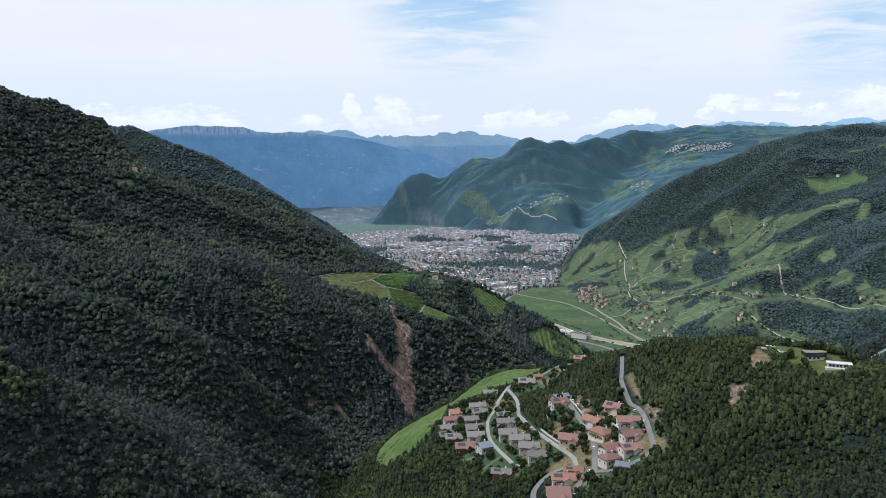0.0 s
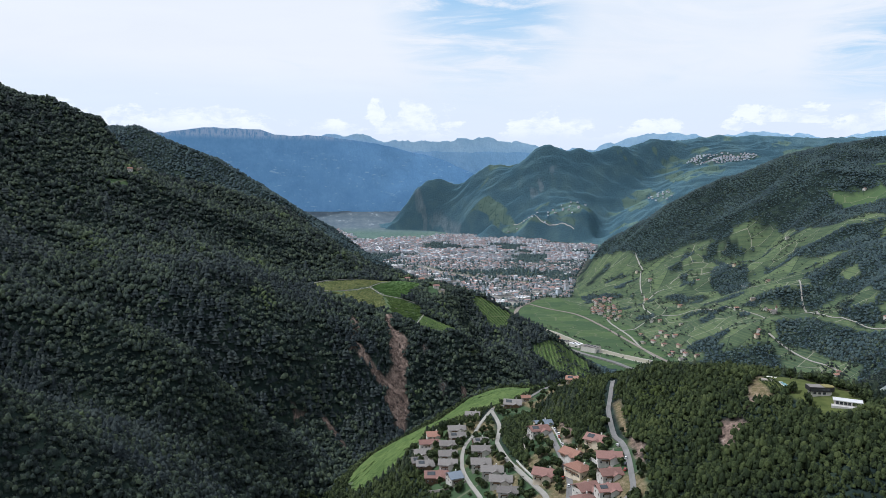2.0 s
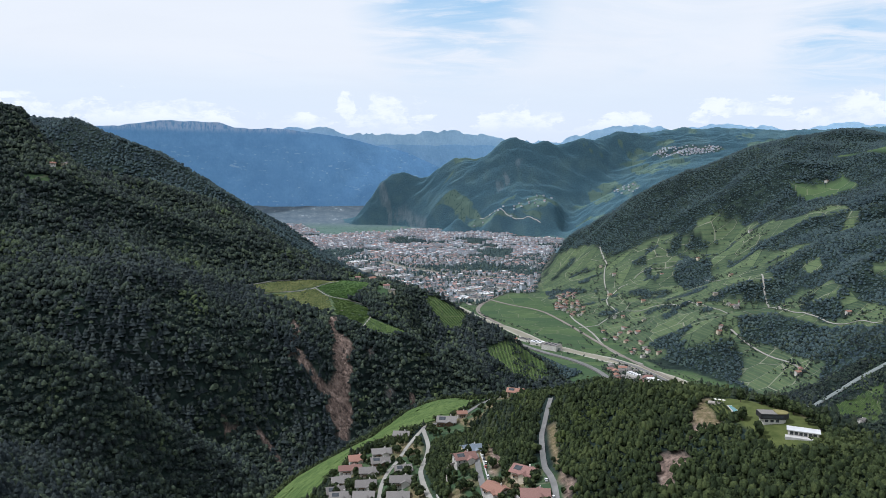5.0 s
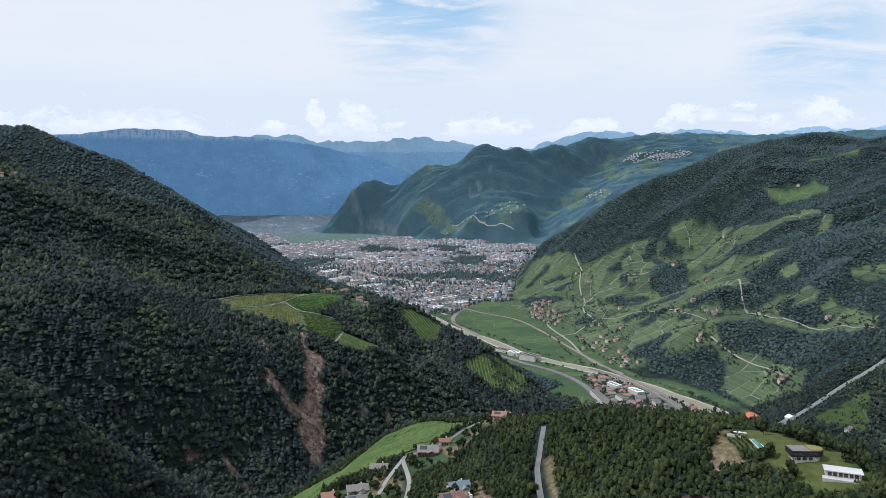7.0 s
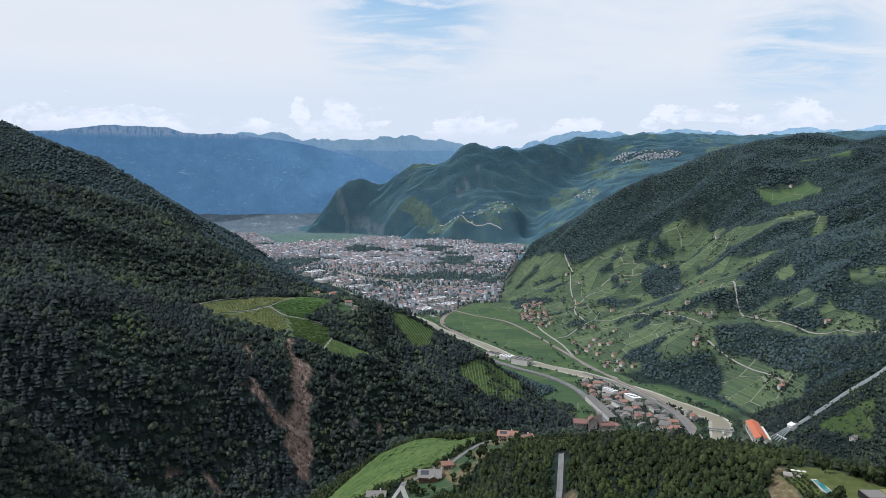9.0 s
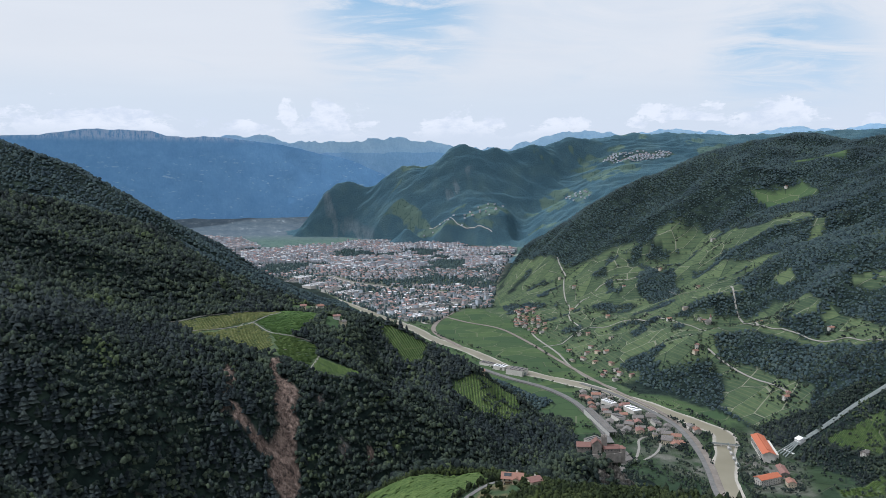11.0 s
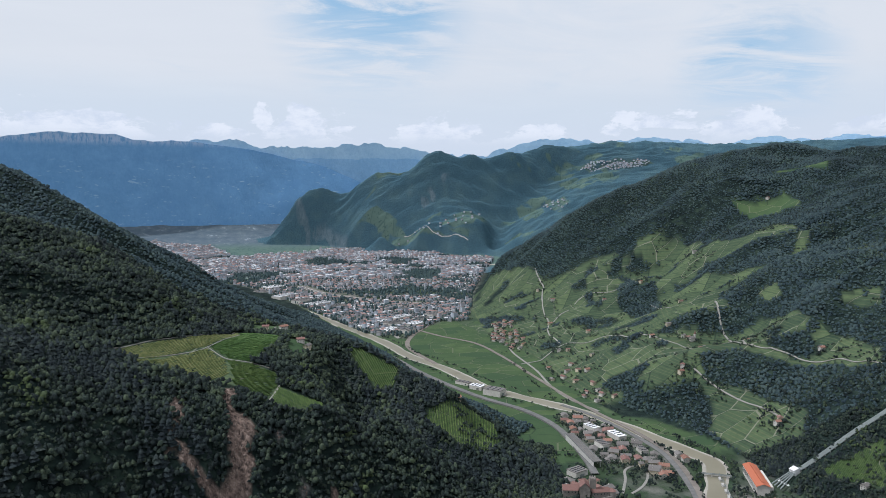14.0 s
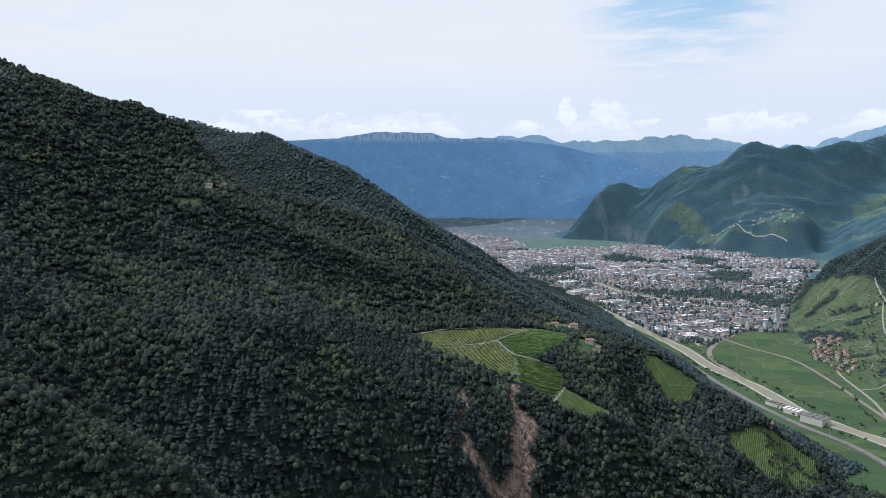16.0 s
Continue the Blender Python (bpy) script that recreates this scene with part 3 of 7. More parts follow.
def spanned(x, y):
    h = np.empty(len(x))
    n = len(SPAN)
    for i in range(0, len(x), 20000):
        xs, ys = x[i:i + 20000], y[i:i + 20000]
        d = np.sqrt((xs[:, None] - SPAN[None, :, 0]) ** 2 + (ys[:, None] - SPAN[None, :, 1]) ** 2 + ROUND[None] ** 2)
        h[i:i + 20000] = d @ WEIGHTS[:n] + WEIGHTS[n] + WEIGHTS[n + 1] * xs / 1000 + WEIGHTS[n + 2] * ys / 1000
    return h


def height(x, y):
    x, y = np.asarray(x, float), np.asarray(y, float)
    shape = x.shape
    x, y = x.ravel(), y.ravel()
    h = spanned(x, y)
    steep = np.clip(h / 120, 0, 1)
    far = np.clip((np.hypot(x, y) - 500) / 1500, 0.12, 1)
    # gullies run down to the valley, knolls between them; the farmed plateau stays even
    even = np.clip(np.hypot((x - 30) / 190, (y - 1370) / 170) - 0.6, 0.1, 1)
    bend = 60 * fractal(x, y, 500, 2, 3)
    # the far flanks are worn round
    gully = fractal(x * 0.4 + bend * 0.3, y + bend, 230, 3, 11)
    gully = 0.34 - np.sqrt(gully ** 2 + 0.09 * np.clip((y - 4200) / 600, 0, 1))
    h = h + steep * far * even * (12 * fractal(x, y, 240, 4, 5) + 58 * gully)
    flank = np.clip(1.25 - np.abs(x + 270) / 240, 0, 1) * np.clip((1270 - y) / 120, 0, 1) * np.clip((y - 420) / 100, 0, 1)
    h = h + flank * 16 * (0.34 - np.abs(fractal(x * 0.3 + 0.35 * y, y - 0.25 * x, 190, 3, 29)))
    slip = np.clip(1 - np.hypot((x - 35) / 75, (y - 1225) / 120), 0, 1)
    h = h + slip * (9 * (0.4 - np.abs(fractal(x * 1.6, y * 0.5, 36, 4, 47))) + 3 * fractal(x, y, 14, 3, 51))
    wide = np.clip((y - 4200) / 1500, 0, 1)
    h = h + wide * steep * (6 * fractal(x + 0.3 * y, y - 0.3 * x, 240, 2, 23) + 9 * fractal(x, y, 75, 4, 31))
    # the plain beyond the mountain is level
    h = h - 900 * np.clip((y - 7900) / 400, 0, 1) * np.clip((1000 - x) / 200, 0, 1) - 900 * np.clip((y - 6300) / 400, 0, 1) * np.clip((-500 - x) / 300, 0, 1)
    return (np.where(h > 0, h, 0) + 0.0).reshape(shape)

# ---------------------------------------------------------------- land cover plan
MEADOWS, VINEYARDS, ROCKS, URBAN, WOODS, GARDENS, EARTH, LAWNS, CLIFFS = [], [], [], [], [], [], [], [], []


def plot(kind, *outline):
    kind.append(outline)


plot(VINEYARDS, (660, 2877), (860, 3420), (960, 3180), (1001, 3029), (1023, 2856), (1177, 2788), (1331, 2756), (1441, 2667), (1444, 2372), (1571, 2325), (1582, 2171), (1426, 2050), (1244, 2113), (1175, 2014),
     (1172, 1763), (1195, 1610), (1168, 1475), (1144, 1447), (1101, 1589), (1053, 1734), (969, 1759), (948, 1700), (992, 1620), (1001, 1455), (960, 1415), (885, 1456), (882, 1631), (746, 1755), (766, 2293))
plot(WOODS, (752, 1815), (867, 1765), (930, 1708), (931, 1642), (894, 1585), (856, 1593), (826, 1683), (770, 1719))
plot(WOODS, (1153, 2541), (1236, 2461), (1166, 2272), (1088, 2282), (1095, 2436))
plot(WOODS, (1300, 2330), (1480, 2240), (1560, 2190), (1420, 2070), (1330, 2150))
plot(MEADOWS, (1590, 2588), (1770, 2544), (1745, 2422), (1627, 2433))
plot(VINEYARDS, (1272, 1974), (1307, 1954), (1274, 1890), (1255, 1927))
plot(MEADOWS, (1803, 2690), (1912, 2647), (2019, 2620), (1944, 2569), (1851, 2627))
plot(VINEYARDS, (908, 1316), (1003, 1284), (949, 1220), (926, 1273))
plot(VINEYARDS, (846, 1195), (931, 1200), (898, 1161), (836, 1173))
# plateau farm above the gorge
plot(VINEYARDS, (-152, 1374), (-135, 1399), (-109, 1417), (-73, 1445), (-37, 1492), (1, 1561), (60, 1560), (75, 1501), (65, 1453), (37, 1408), (34, 1394), (71, 1372), (71, 1342), (103, 1327), (133, 1320), (134, 1306), (114, 1300), (76, 1299), (57, 1307), (33, 1324), (10, 1334), (-20, 1332), (-60, 1348), (-96, 1347), (-127, 1362))
plot(MEADOWS, (-32, 1443), (0, 1545), (60, 1560), (66, 1460), (35, 1401), (10, 1386))
plot(VINEYARDS, (291, 1440), (303, 1460), (337, 1480), (367, 1490), (391, 1500), (426, 1500), (424, 1440), (381, 1410), (343, 1405), (319, 1415))
plot(VINEYARDS, (174, 1552), (198, 1545), (229, 1532), (268, 1527), (250, 1492), (224, 1483), (196, 1514))
plot(MEADOWS, (151, 3024), (246, 2965), (300, 2831), (215, 2791))
plot(MEADOWS, (-508, 1358), (-496, 1366), (-476, 1384), (-468, 1375), (-488, 1350), (-505, 1342))
plot(MEADOWS, (-492, 1408), (-476, 1436), (-462, 1440), (-470, 1412))
plot(MEADOWS, (22, 1588), (20, 1630), (70, 1650), (98, 1628), (84, 1590))
plot(MEADOWS, (80, 1440), (84, 1500), (122, 1502), (120, 1455))
# upper vineyards beside the woods of the north slope
plot(VINEYARDS, (1156, 1923), (1205, 1894), (1221, 1902), (1216, 1797), (1183, 1682), (1205, 1641), (1178, 1623), (1137, 1620), (1103, 1645), (1073, 1692), (1070, 1753))
plot(VINEYARDS, (1120, 1615), (1145, 1614), (1166, 1592), (1184, 1539), (1186, 1489), (1128, 1425), (1114, 1487))
plot(VINEYARDS, (1261, 1685), (1301, 1676), (1333, 1651), (1290, 1604), (1254, 1668))
plot(VINEYARDS, (1121, 2023), (1223, 2094), (1204, 2000), (1189, 1951), (1158, 1926), (1086, 1963))
# field below the village
plot(VINEYARDS, (-14, 720), (-8, 762), (22, 806), (72, 846), (106, 884), (120, 892), (141, 898), (162, 902), (185, 901), (222, 893), (218, 815), (200, 798), (172, 780), (150, 764), (126, 745), (99, 735), (69, 735), (54, 704), (28, 656), (7, 670), (-5, 676))
plot(CLIFFS, (385, 1046), (420, 1052), (462, 1080), (476, 1105), (468, 1140), (430, 1120), (408, 1098), (388, 1075))
# rock: landslip scars, gully, scree, road cuts
plot(ROCKS, (-3, 1326), (19, 1329), (18, 1283), (35, 1279), (47, 1266), (42, 1236), (46, 1213), (43, 1198), (46, 1175), (41, 1141), (32, 1135), (23, 1155), (10, 1170), (5, 1184), (11, 1197), (17, 1220), (16, 1244), (11, 1276))
plot(ROCKS, (-48, 1212), (-40, 1214), (-21, 1202), (-3, 1197), (9, 1193), (5, 1182), (-14, 1187), (-34, 1198))
plot(ROCKS, (-54, 1281), (-34, 1249), (-40, 1240), (-55, 1258))
plot(CLIFFS, (73, 1274), (88, 1276), (95, 1267), (87, 1256), (75, 1258), (69, 1266))
plot(ROCKS, (-123, 1080), (-107, 1084), (-114, 1070), (-123, 1070))
plot(ROCKS, (-84, 1095), (-69, 1082), (-47, 1060), (-37, 1064), (-60, 1088), (-76, 1100))
plot(CLIFFS, (101, 1236), (111, 1232), (108, 1216), (98, 1219))
plot(ROCKS, (237, 467), (247, 472), (250, 464), (240, 444), (233, 445))
plot(ROCKS, (270, 494), (278, 492), (272, 476), (262, 474), (262, 484))
plot(ROCKS, (196, 512), (200, 508), (196, 478), (190, 468), (188, 480))
plot(ROCKS, (166, 604), (172, 600), (170, 566), (163, 550), (160, 566))
plot(GARDENS, (45, 700), (50, 640), (60, 590), (80, 510), (115, 505), (128, 540), (120, 600), (125, 690), (105, 715), (75, 712))
plot(GARDENS, (105, 440), (190, 440), (196, 500), (190, 548), (168, 545), (165, 600), (160, 625), (140, 622), (138, 585), (128, 530), (118, 500))
plot(GARDENS, (130, 694), (165, 706), (195, 730), (244, 744), (238, 795), (215, 805), (170, 775), (130, 748))
plot(LAWNS, (282, 506), (290, 508), (298, 505), (310, 500), (318, 494), (322, 478), (322, 446), (300, 436), (287, 452), (289, 470), (285, 478), (280, 488))
plot(LAWNS, (283, 480), (287, 500), (294, 513), (306, 511), (314, 498), (316, 478), (320, 466), (316, 436), (297, 428), (285, 446), (287, 462))
plot(EARTH, (266, 489), (273, 499), (284, 515), (290, 513), (284, 502), (279, 486), (278, 475), (272, 476))
plot(EARTH, (208, 590), (213, 588), (205, 552), (200, 520), (197, 522), (201, 556))
plot(EARTH, (166, 626), (172, 624), (166, 588), (161, 580), (162, 604))
plot(EARTH, (312, 474), (322, 478), (326, 468), (318, 460), (313, 464))
plot(URBAN, (-1298, 7644), (-1017, 7181), (-630, 6825), (-348, 5679), (-110, 5781), (141, 5839), (329, 6254), (559, 6213), (768, 6001), (1087, 5725), (1330, 5427), (1455, 5177), (1180, 4374), (893, 3472), (709, 2846), (606, 2865), (520, 2737), (440, 2590), (324, 2680), (145, 3194), (-3, 3652), (-330, 4086), (-900, 4769))
plot(URBAN, (600, 1480), (610, 1590), (655, 1780), (700, 1740), (755, 1540), (752, 1460), (715, 1350), (680, 1270), (650, 1290))
plot(URBAN, (715, 1259), (800, 1365), (870, 1449), (880, 1345), (800, 1189), (710, 1204))
# vineyard bench, pastures and cliffs of the middle mountain
plot(MEADOWS, (607, 6497), (672, 6510), (783, 6530), (905, 6331), (974, 6084), (1090, 5999), (1043, 5994), (941, 6086), (852, 6222), (773, 6036), (762, 6352), (685, 6451))
plot(MEADOWS, (1223, 5920), (1301, 6003), (1481, 6064), (1639, 6081), (1651, 6014), (1445, 5726), (1409, 5725), (1323, 5784))
plot(MEADOWS, (788, 6045), (872, 6160), (982, 6047), (1096, 5901), (1198, 5839), (1368, 5663), (1372, 5641), (1255, 5785), (1112, 5865), (1021, 5918), (931, 6016))
plot(MEADOWS, (1129, 6085), (1203, 6106), (1276, 6114), (1242, 6062), (1156, 6056))
plot(MEADOWS, (1266, 5836), (1358, 5737), (1406, 5694), (1384, 5659), (1306, 5746))
plot(MEADOWS, (1980, 6344), (2151, 6476), (2301, 6524), (2266, 6351), (2187, 6300), (2049, 5803), (1972, 5784), (1921, 5919), (1981, 6297))
plot(MEADOWS, (1755, 6092), (1897, 6237), (1903, 6048), (1816, 6048))
plot(MEADOWS, (1696, 5719), (1813, 5725), (1866, 5537), (1862, 5433), (1759, 5412), (1676, 5501))
plot(MEADOWS, (2301, 6524), (2269, 6079), (2251, 5774), (2145, 5558), (2093, 5730), (2135, 6008))
plot(MEADOWS, (2510, 6729), (2659, 6685), (2723, 6378), (2868, 6343), (2794, 6033), (2647, 5910), (2571, 5962), (2412, 5937), (2475, 6419))
plot(MEADOWS, (2733, 6875), (2879, 6953), (3016, 6735), (3280, 6689), (3403, 6591), (3290, 6536), (3052, 6446), (2897, 6347), (2798, 6752))
plot(MEADOWS, (2382, 6844), (2579, 6919), (2710, 6815), (2664, 6769), (2509, 6881))
plot(MEADOWS, (3646, 6892), (3974, 7099), (3740, 6736), (3620, 6785))
plot(MEADOWS, (3594, 6575), (3872, 6708), (3982, 6693), (3623, 6373), (3563, 6464))
plot(MEADOWS, (2099, 6745), (2268, 6843), (2273, 6821), (2124, 6736))
plot(MEADOWS, (2049, 6778), (2109, 6797), (2104, 6780), (2054, 6758))
plot(MEADOWS, (678, 6721), (818, 6835), (868, 6829), (758, 6760))
plot(CLIFFS, (80, 7291), (148, 7214), (233, 6975), (359, 6918), (536, 6518), (452, 6351), (305, 6865), (153, 6787))
plot(CLIFFS, (1128, 6355), (1218, 6446), (1336, 6537), (1412, 6536), (1336, 6408), (1216, 6300), (1134, 6252))
plot(CLIFFS, (1084, 6705), (1149, 6632), (1165, 6429), (1104, 6359), (1069, 6445))
RIVER = ((1000, 500), (820, 800), (670, 1080), (672, 1180), (700, 1261), (766, 1369), (808, 1445), (798, 1500), (780, 1555), (743, 1661), (696, 1765), (640, 1846), (547, 1985), (483, 2189), (412, 2353), (360, 2560), (250, 2850), (150, 3120))


def soft(d, w=4.0):
    return np.clip(d / w + 0.5, 0, 1)


def region(x, y, polys, w=4.0):
    out = np.zeros(np.shape(x))
    for p in polys:
        q = np.array(p)
        ok = (x > q[:, 0].min() - 60) & (x < q[:, 0].max() + 60) & (y > q[:, 1].min() - 60) & (y < q[:, 1].max() + 60)
        if ok.any():
            out[ok] = np.maximum(out[ok], soft(inside(x[ok], y[ok], p), w))
    return out


def make_mesh(name, verts, faces, mats, index=None, smooth=True):
    """verts n x 3, faces n x 3 or n x 4."""
    me = bpy.data.meshes.new(name)
    k = faces.shape[1]
    me.vertices.add(len(verts))
    me.vertices.foreach_set("co", np.asarray(verts, np.float32).ravel())
    me.loops.add(faces.size)
    me.loops.foreach_set("vertex_index", np.asarray(faces, np.int32).ravel())
    me.polygons.add(len(faces))
    me.polygons.foreach_set("loop_start", np.arange(0, faces.size, k, dtype=np.int32))
    for m in mats:
        me.materials.append(m)
    if index is not None:
        me.polygons.foreach_set("material_index", np.asarray(index, np.int32))
    me.update(calc_edges=True)
    me.validate()
    me.polygons.foreach_set("use_smooth", np.full(len(faces), smooth))
    return me


def build_ground():
    def sheet(az, r):
        R, A = np.meshgrid(r, np.radians(az), indexing="ij")
        x, y = EYE[0] + R * np.sin(A), EYE[1] + R * np.cos(A)
        idx = np.arange(x.size).reshape(x.shape)
        faces = np.stack([idx[:-1, :-1], idx[1:, :-1], idx[1:, 1:], idx[:-1, 1:]], -1).reshape(-1, 4)[:, ::-1]
        return x.ravel(), y.ravel(), faces, y[:-1, :-1].ravel()

    behind = np.linspace(46, 314, 60)
    near = sheet(np.concatenate([np.linspace(-46, 46, 430), behind[1:]]),
                 np.concatenate([np.linspace(4, 250, 30)[:-1], np.geomspace(250, 880, 100)[:-1], np.geomspace(880, 1330, 110)[:-1], np.geomspace(1330, 4400, 120)]))
    # beyond the town the view is narrower and the relief finer
    far = sheet(np.concatenate([np.linspace(-46, -14, 60)[:-1], np.linspace(-14, 42, 560)[:-1], np.linspace(42, 46, 12)[:-1], behind]),
                np.concatenate([np.geomspace(4400, 5500, 40)[:-1], np.geomspace(5500, 7700, 190)[:-1], np.geomspace(7700, 12500, 40)]))
    x, y = np.concatenate([near[0], far[0]]), np.concatenate([near[1], far[1]])
    faces = np.concatenate([near[2], far[2] + len(near[0])])
    h = height(x, y)
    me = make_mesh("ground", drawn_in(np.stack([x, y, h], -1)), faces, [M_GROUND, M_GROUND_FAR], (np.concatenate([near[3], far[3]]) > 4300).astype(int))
    cover = land_cover(x, y, h)
    for key, val in cover.items():
        at = me.attributes.new(key, "FLOAT", "POINT")
        at.data.foreach_set("value", val.astype(np.float32))
    ob = new("ground", me)
    tagged(ob, "wooded mountain land with vineyards, meadows and a flat valley floor", "ground", kind="structure")
    return ob


def land_cover(x, y, h):
    flat = h < 1.0
    woods = region(x, y, WOODS, 10)
    gardens = region(x, y, GARDENS, 6)
    # pastures high on the farther mountains
    high = np.clip((fractal(x, y, 300, 4, 61) - 0.62) * 16, 0, 1) * (y > 6900) * (h > 500)
    meadow = np.maximum.reduce([region(x, y, MEADOWS), np.where(flat & (x > -3000), np.where((y < 1500) & (y > 1150), 0.46, 0.95), 0), gardens * 0.8, high])
    meadow = meadow * np.where((y > 4800) & (h > 5), np.clip(1.15 + 1.7 * fractal(x, y, 95, 3, 69), 0, 1), 1)
    vines = region(x, y, VINEYARDS) * (1 - woods) * (1 - region(x, y, MEADOWS[2:3]))
    hedge = fractal(x, y, 75, 3, 41)
    vines = vines * np.where(y > 1600, np.clip((0.62 - hedge) * 6, 0, 1), 1)
    meadow = meadow * (1 - woods)
    # ragged outlines, and outcrops on the cliffs beside the landslip
    jig = 1.0 * (y < 1600)
    rock = np.maximum(region(x + jig * 4.5 * value_noise(x, y, 9, 81), y + jig * 4.5 * value_noise(x, y, 9, 82), ROCKS, 4),
                      region(x, y, [((-60, 1320), (40, 1310), (150, 1300), (165, 1240), (90, 1165), (0, 1150), (-80, 1180))], 30) * np.clip((fractal(x * 1.8, y * 0.55, 42, 4, 83) - 0.85) * 5, 0, 0.9))
    cliff = np.where(y > 4300, region(x, y, CLIFFS, 40) * np.clip((fractal(x * 2.2, y * 0.5, 150, 4, 85) - 0.05) * 6, 0, 0.8), region(x, y, CLIFFS, 8) * np.clip((fractal(x * 1.8, y * 1.2, 18, 3, 85) + 0.25) * 5, 0, 0.95))
    urban = (region(x, y, URBAN, 30) * np.clip(0.75 + 0.2 * (y < 2000) + 0.8 * fractal(x, y, 60, 3, 55), 0, 1))
    urban = urban * (h < 6 + 400 * (y < 1000))
    # rows follow the contour on the slopes, straight lines on the level plots
    level = np.clip(1 - np.hypot((x - 20) / 260, (y - 1390) / 200), 0, 1) > 0.05
    rows = np.where(level, (x * 0.5 + y * 0.87) * 2 * np.pi / 5.0, np.where(y < 1000, (x * 0.75 - y * 0.66) * 2 * np.pi / 3.6, h * 2 * np.pi / 4.6))
    plain = np.clip((y - 6500) / 900, 0, 1) * flat
    return dict(plain=plain, cliff=cliff, earth=np.maximum(region(x, y, EARTH, 3), gardens * np.clip((fractal(x, y, 22, 3, 71) - 0.1) * 4, 0, 0.9)), lawn=region(x, y, LAWNS, 3), meadow=meadow, vines=vines, rock=rock, urban=urban, rows=rows)


ground = build_ground()

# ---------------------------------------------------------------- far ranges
def hazed_range_material(name, dark, light, cliff=0.0):
    """Forested limestone, distance haze put into its blues: gullies down the fall line, pale clearings low down, a bare
    cliff band under the crest.
    """
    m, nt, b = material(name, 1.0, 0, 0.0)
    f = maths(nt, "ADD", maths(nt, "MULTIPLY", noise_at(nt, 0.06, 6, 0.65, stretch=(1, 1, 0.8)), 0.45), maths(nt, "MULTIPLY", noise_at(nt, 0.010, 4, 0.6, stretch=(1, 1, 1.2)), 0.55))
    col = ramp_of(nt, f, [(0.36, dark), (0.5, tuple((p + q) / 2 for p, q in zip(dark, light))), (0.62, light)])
    tc = nt.nodes.new("ShaderNodeTexCoord")
    sep = nt.nodes.new("ShaderNodeSeparateXYZ")
    nt.links.new(tc.outputs["Object"], sep.inputs[0])

    def band(v, lo, hi):
        r = nt.nodes.new("ShaderNodeMapRange")
        r.interpolation_type = "SMOOTHSTEP"
        nt.links.new(v, r.inputs[0])
        r.inputs[1].default_value, r.inputs[2].default_value = lo, hi
        return r.outputs[0]

    z = sep.outputs[2]
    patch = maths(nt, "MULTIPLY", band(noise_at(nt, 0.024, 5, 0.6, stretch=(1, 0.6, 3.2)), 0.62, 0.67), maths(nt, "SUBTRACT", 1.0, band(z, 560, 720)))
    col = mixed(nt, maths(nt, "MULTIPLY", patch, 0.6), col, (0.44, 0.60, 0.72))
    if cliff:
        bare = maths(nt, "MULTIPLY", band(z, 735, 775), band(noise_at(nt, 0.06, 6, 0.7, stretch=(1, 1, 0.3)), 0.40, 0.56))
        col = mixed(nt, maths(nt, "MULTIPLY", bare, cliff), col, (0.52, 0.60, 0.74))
    nt.links.new(col, b.inputs["Base Color"])
    bumped(nt, b, noise_at(nt, 0.03, 8, 0.7, stretch=(1, 1, 0.8)), 0.45, 10)
    return m


def far_range(name, label, profile, radius, mat, rough, seed, base=-0.06, depth=5, relief=1.0):
    """A mountain chain: profile gives the crest as (azimuth in degrees, rise over run)."""
    az = np.radians(np.linspace(profile[0][0], profile[-1][0], 640))
    pa, pe = np.radians([p[0] for p in profile]), [p[1] for p in profile]
    crest = np.interp(az, pa, pe)
    s = np.degrees(az) * 60
    crest = crest + rough * (fractal(s, s * 0 + seed * 31.7, 160, 6, seed))
    crest = crest + rough * 0.9 * (0.45 - np.abs(fractal(s, s * 0 + seed * 5.3, 70, 4, seed + 90)))
    rows = 26
    v = []
    for k in range(rows + 1):
        u = k / rows
        e = base + (crest - base) * (u ** 0.92)
        rr = radius + depth * u - 16 * relief * u * (1 - u) * fractal(s * 0.8, s * 0 + 420 * u, 130, 4, seed + 50)
        spur = rr - 26 * relief * u * (1 - u) * 4 * (0.5 - np.abs(fractal(s + 90 * u, s * 0.15 + 260 * u, 190, 4, seed + 7)))
        v.append(np.stack([EYE[0] + spur * np.sin(az), EYE[1] + spur * np.cos(az), EYE[2] + spur * e], -1))
    v.append(v[-1].copy())
    back = v[-1].copy()
    back[:, 2] -= 260
    back[:, :2] += (back[:, :2] - EYE[:2]) * 0.012
    v.append(back)
    v = np.array(v)
    nr, na = v.shape[:2]
    idx = np.arange(nr * na).reshape(nr, na)
    up, down = np.delete(idx[:-1], rows, 0), np.delete(idx[1:], rows, 0)
    faces = np.stack([up[:, :-1], down[:, :-1], down[:, 1:], up[:, 1:]], -1).reshape(-1, 4)[:, ::-1]
    ob = new(name, make_mesh(name, v.reshape(-1, 3), faces, [mat]))
    return tagged(ob, label, "mountain", kind="structure")


# each range's base colours carry the aerial haze of its distance
M_RANGE_NEAR = hazed_range_material("range_near", (0.158, 0.325, 0.560), (0.194, 0.375, 0.615), 0.6)
M_RANGE_FAR = hazed_range_material("range_far", (0.36, 0.58, 0.80), (0.50, 0.71, 0.90))
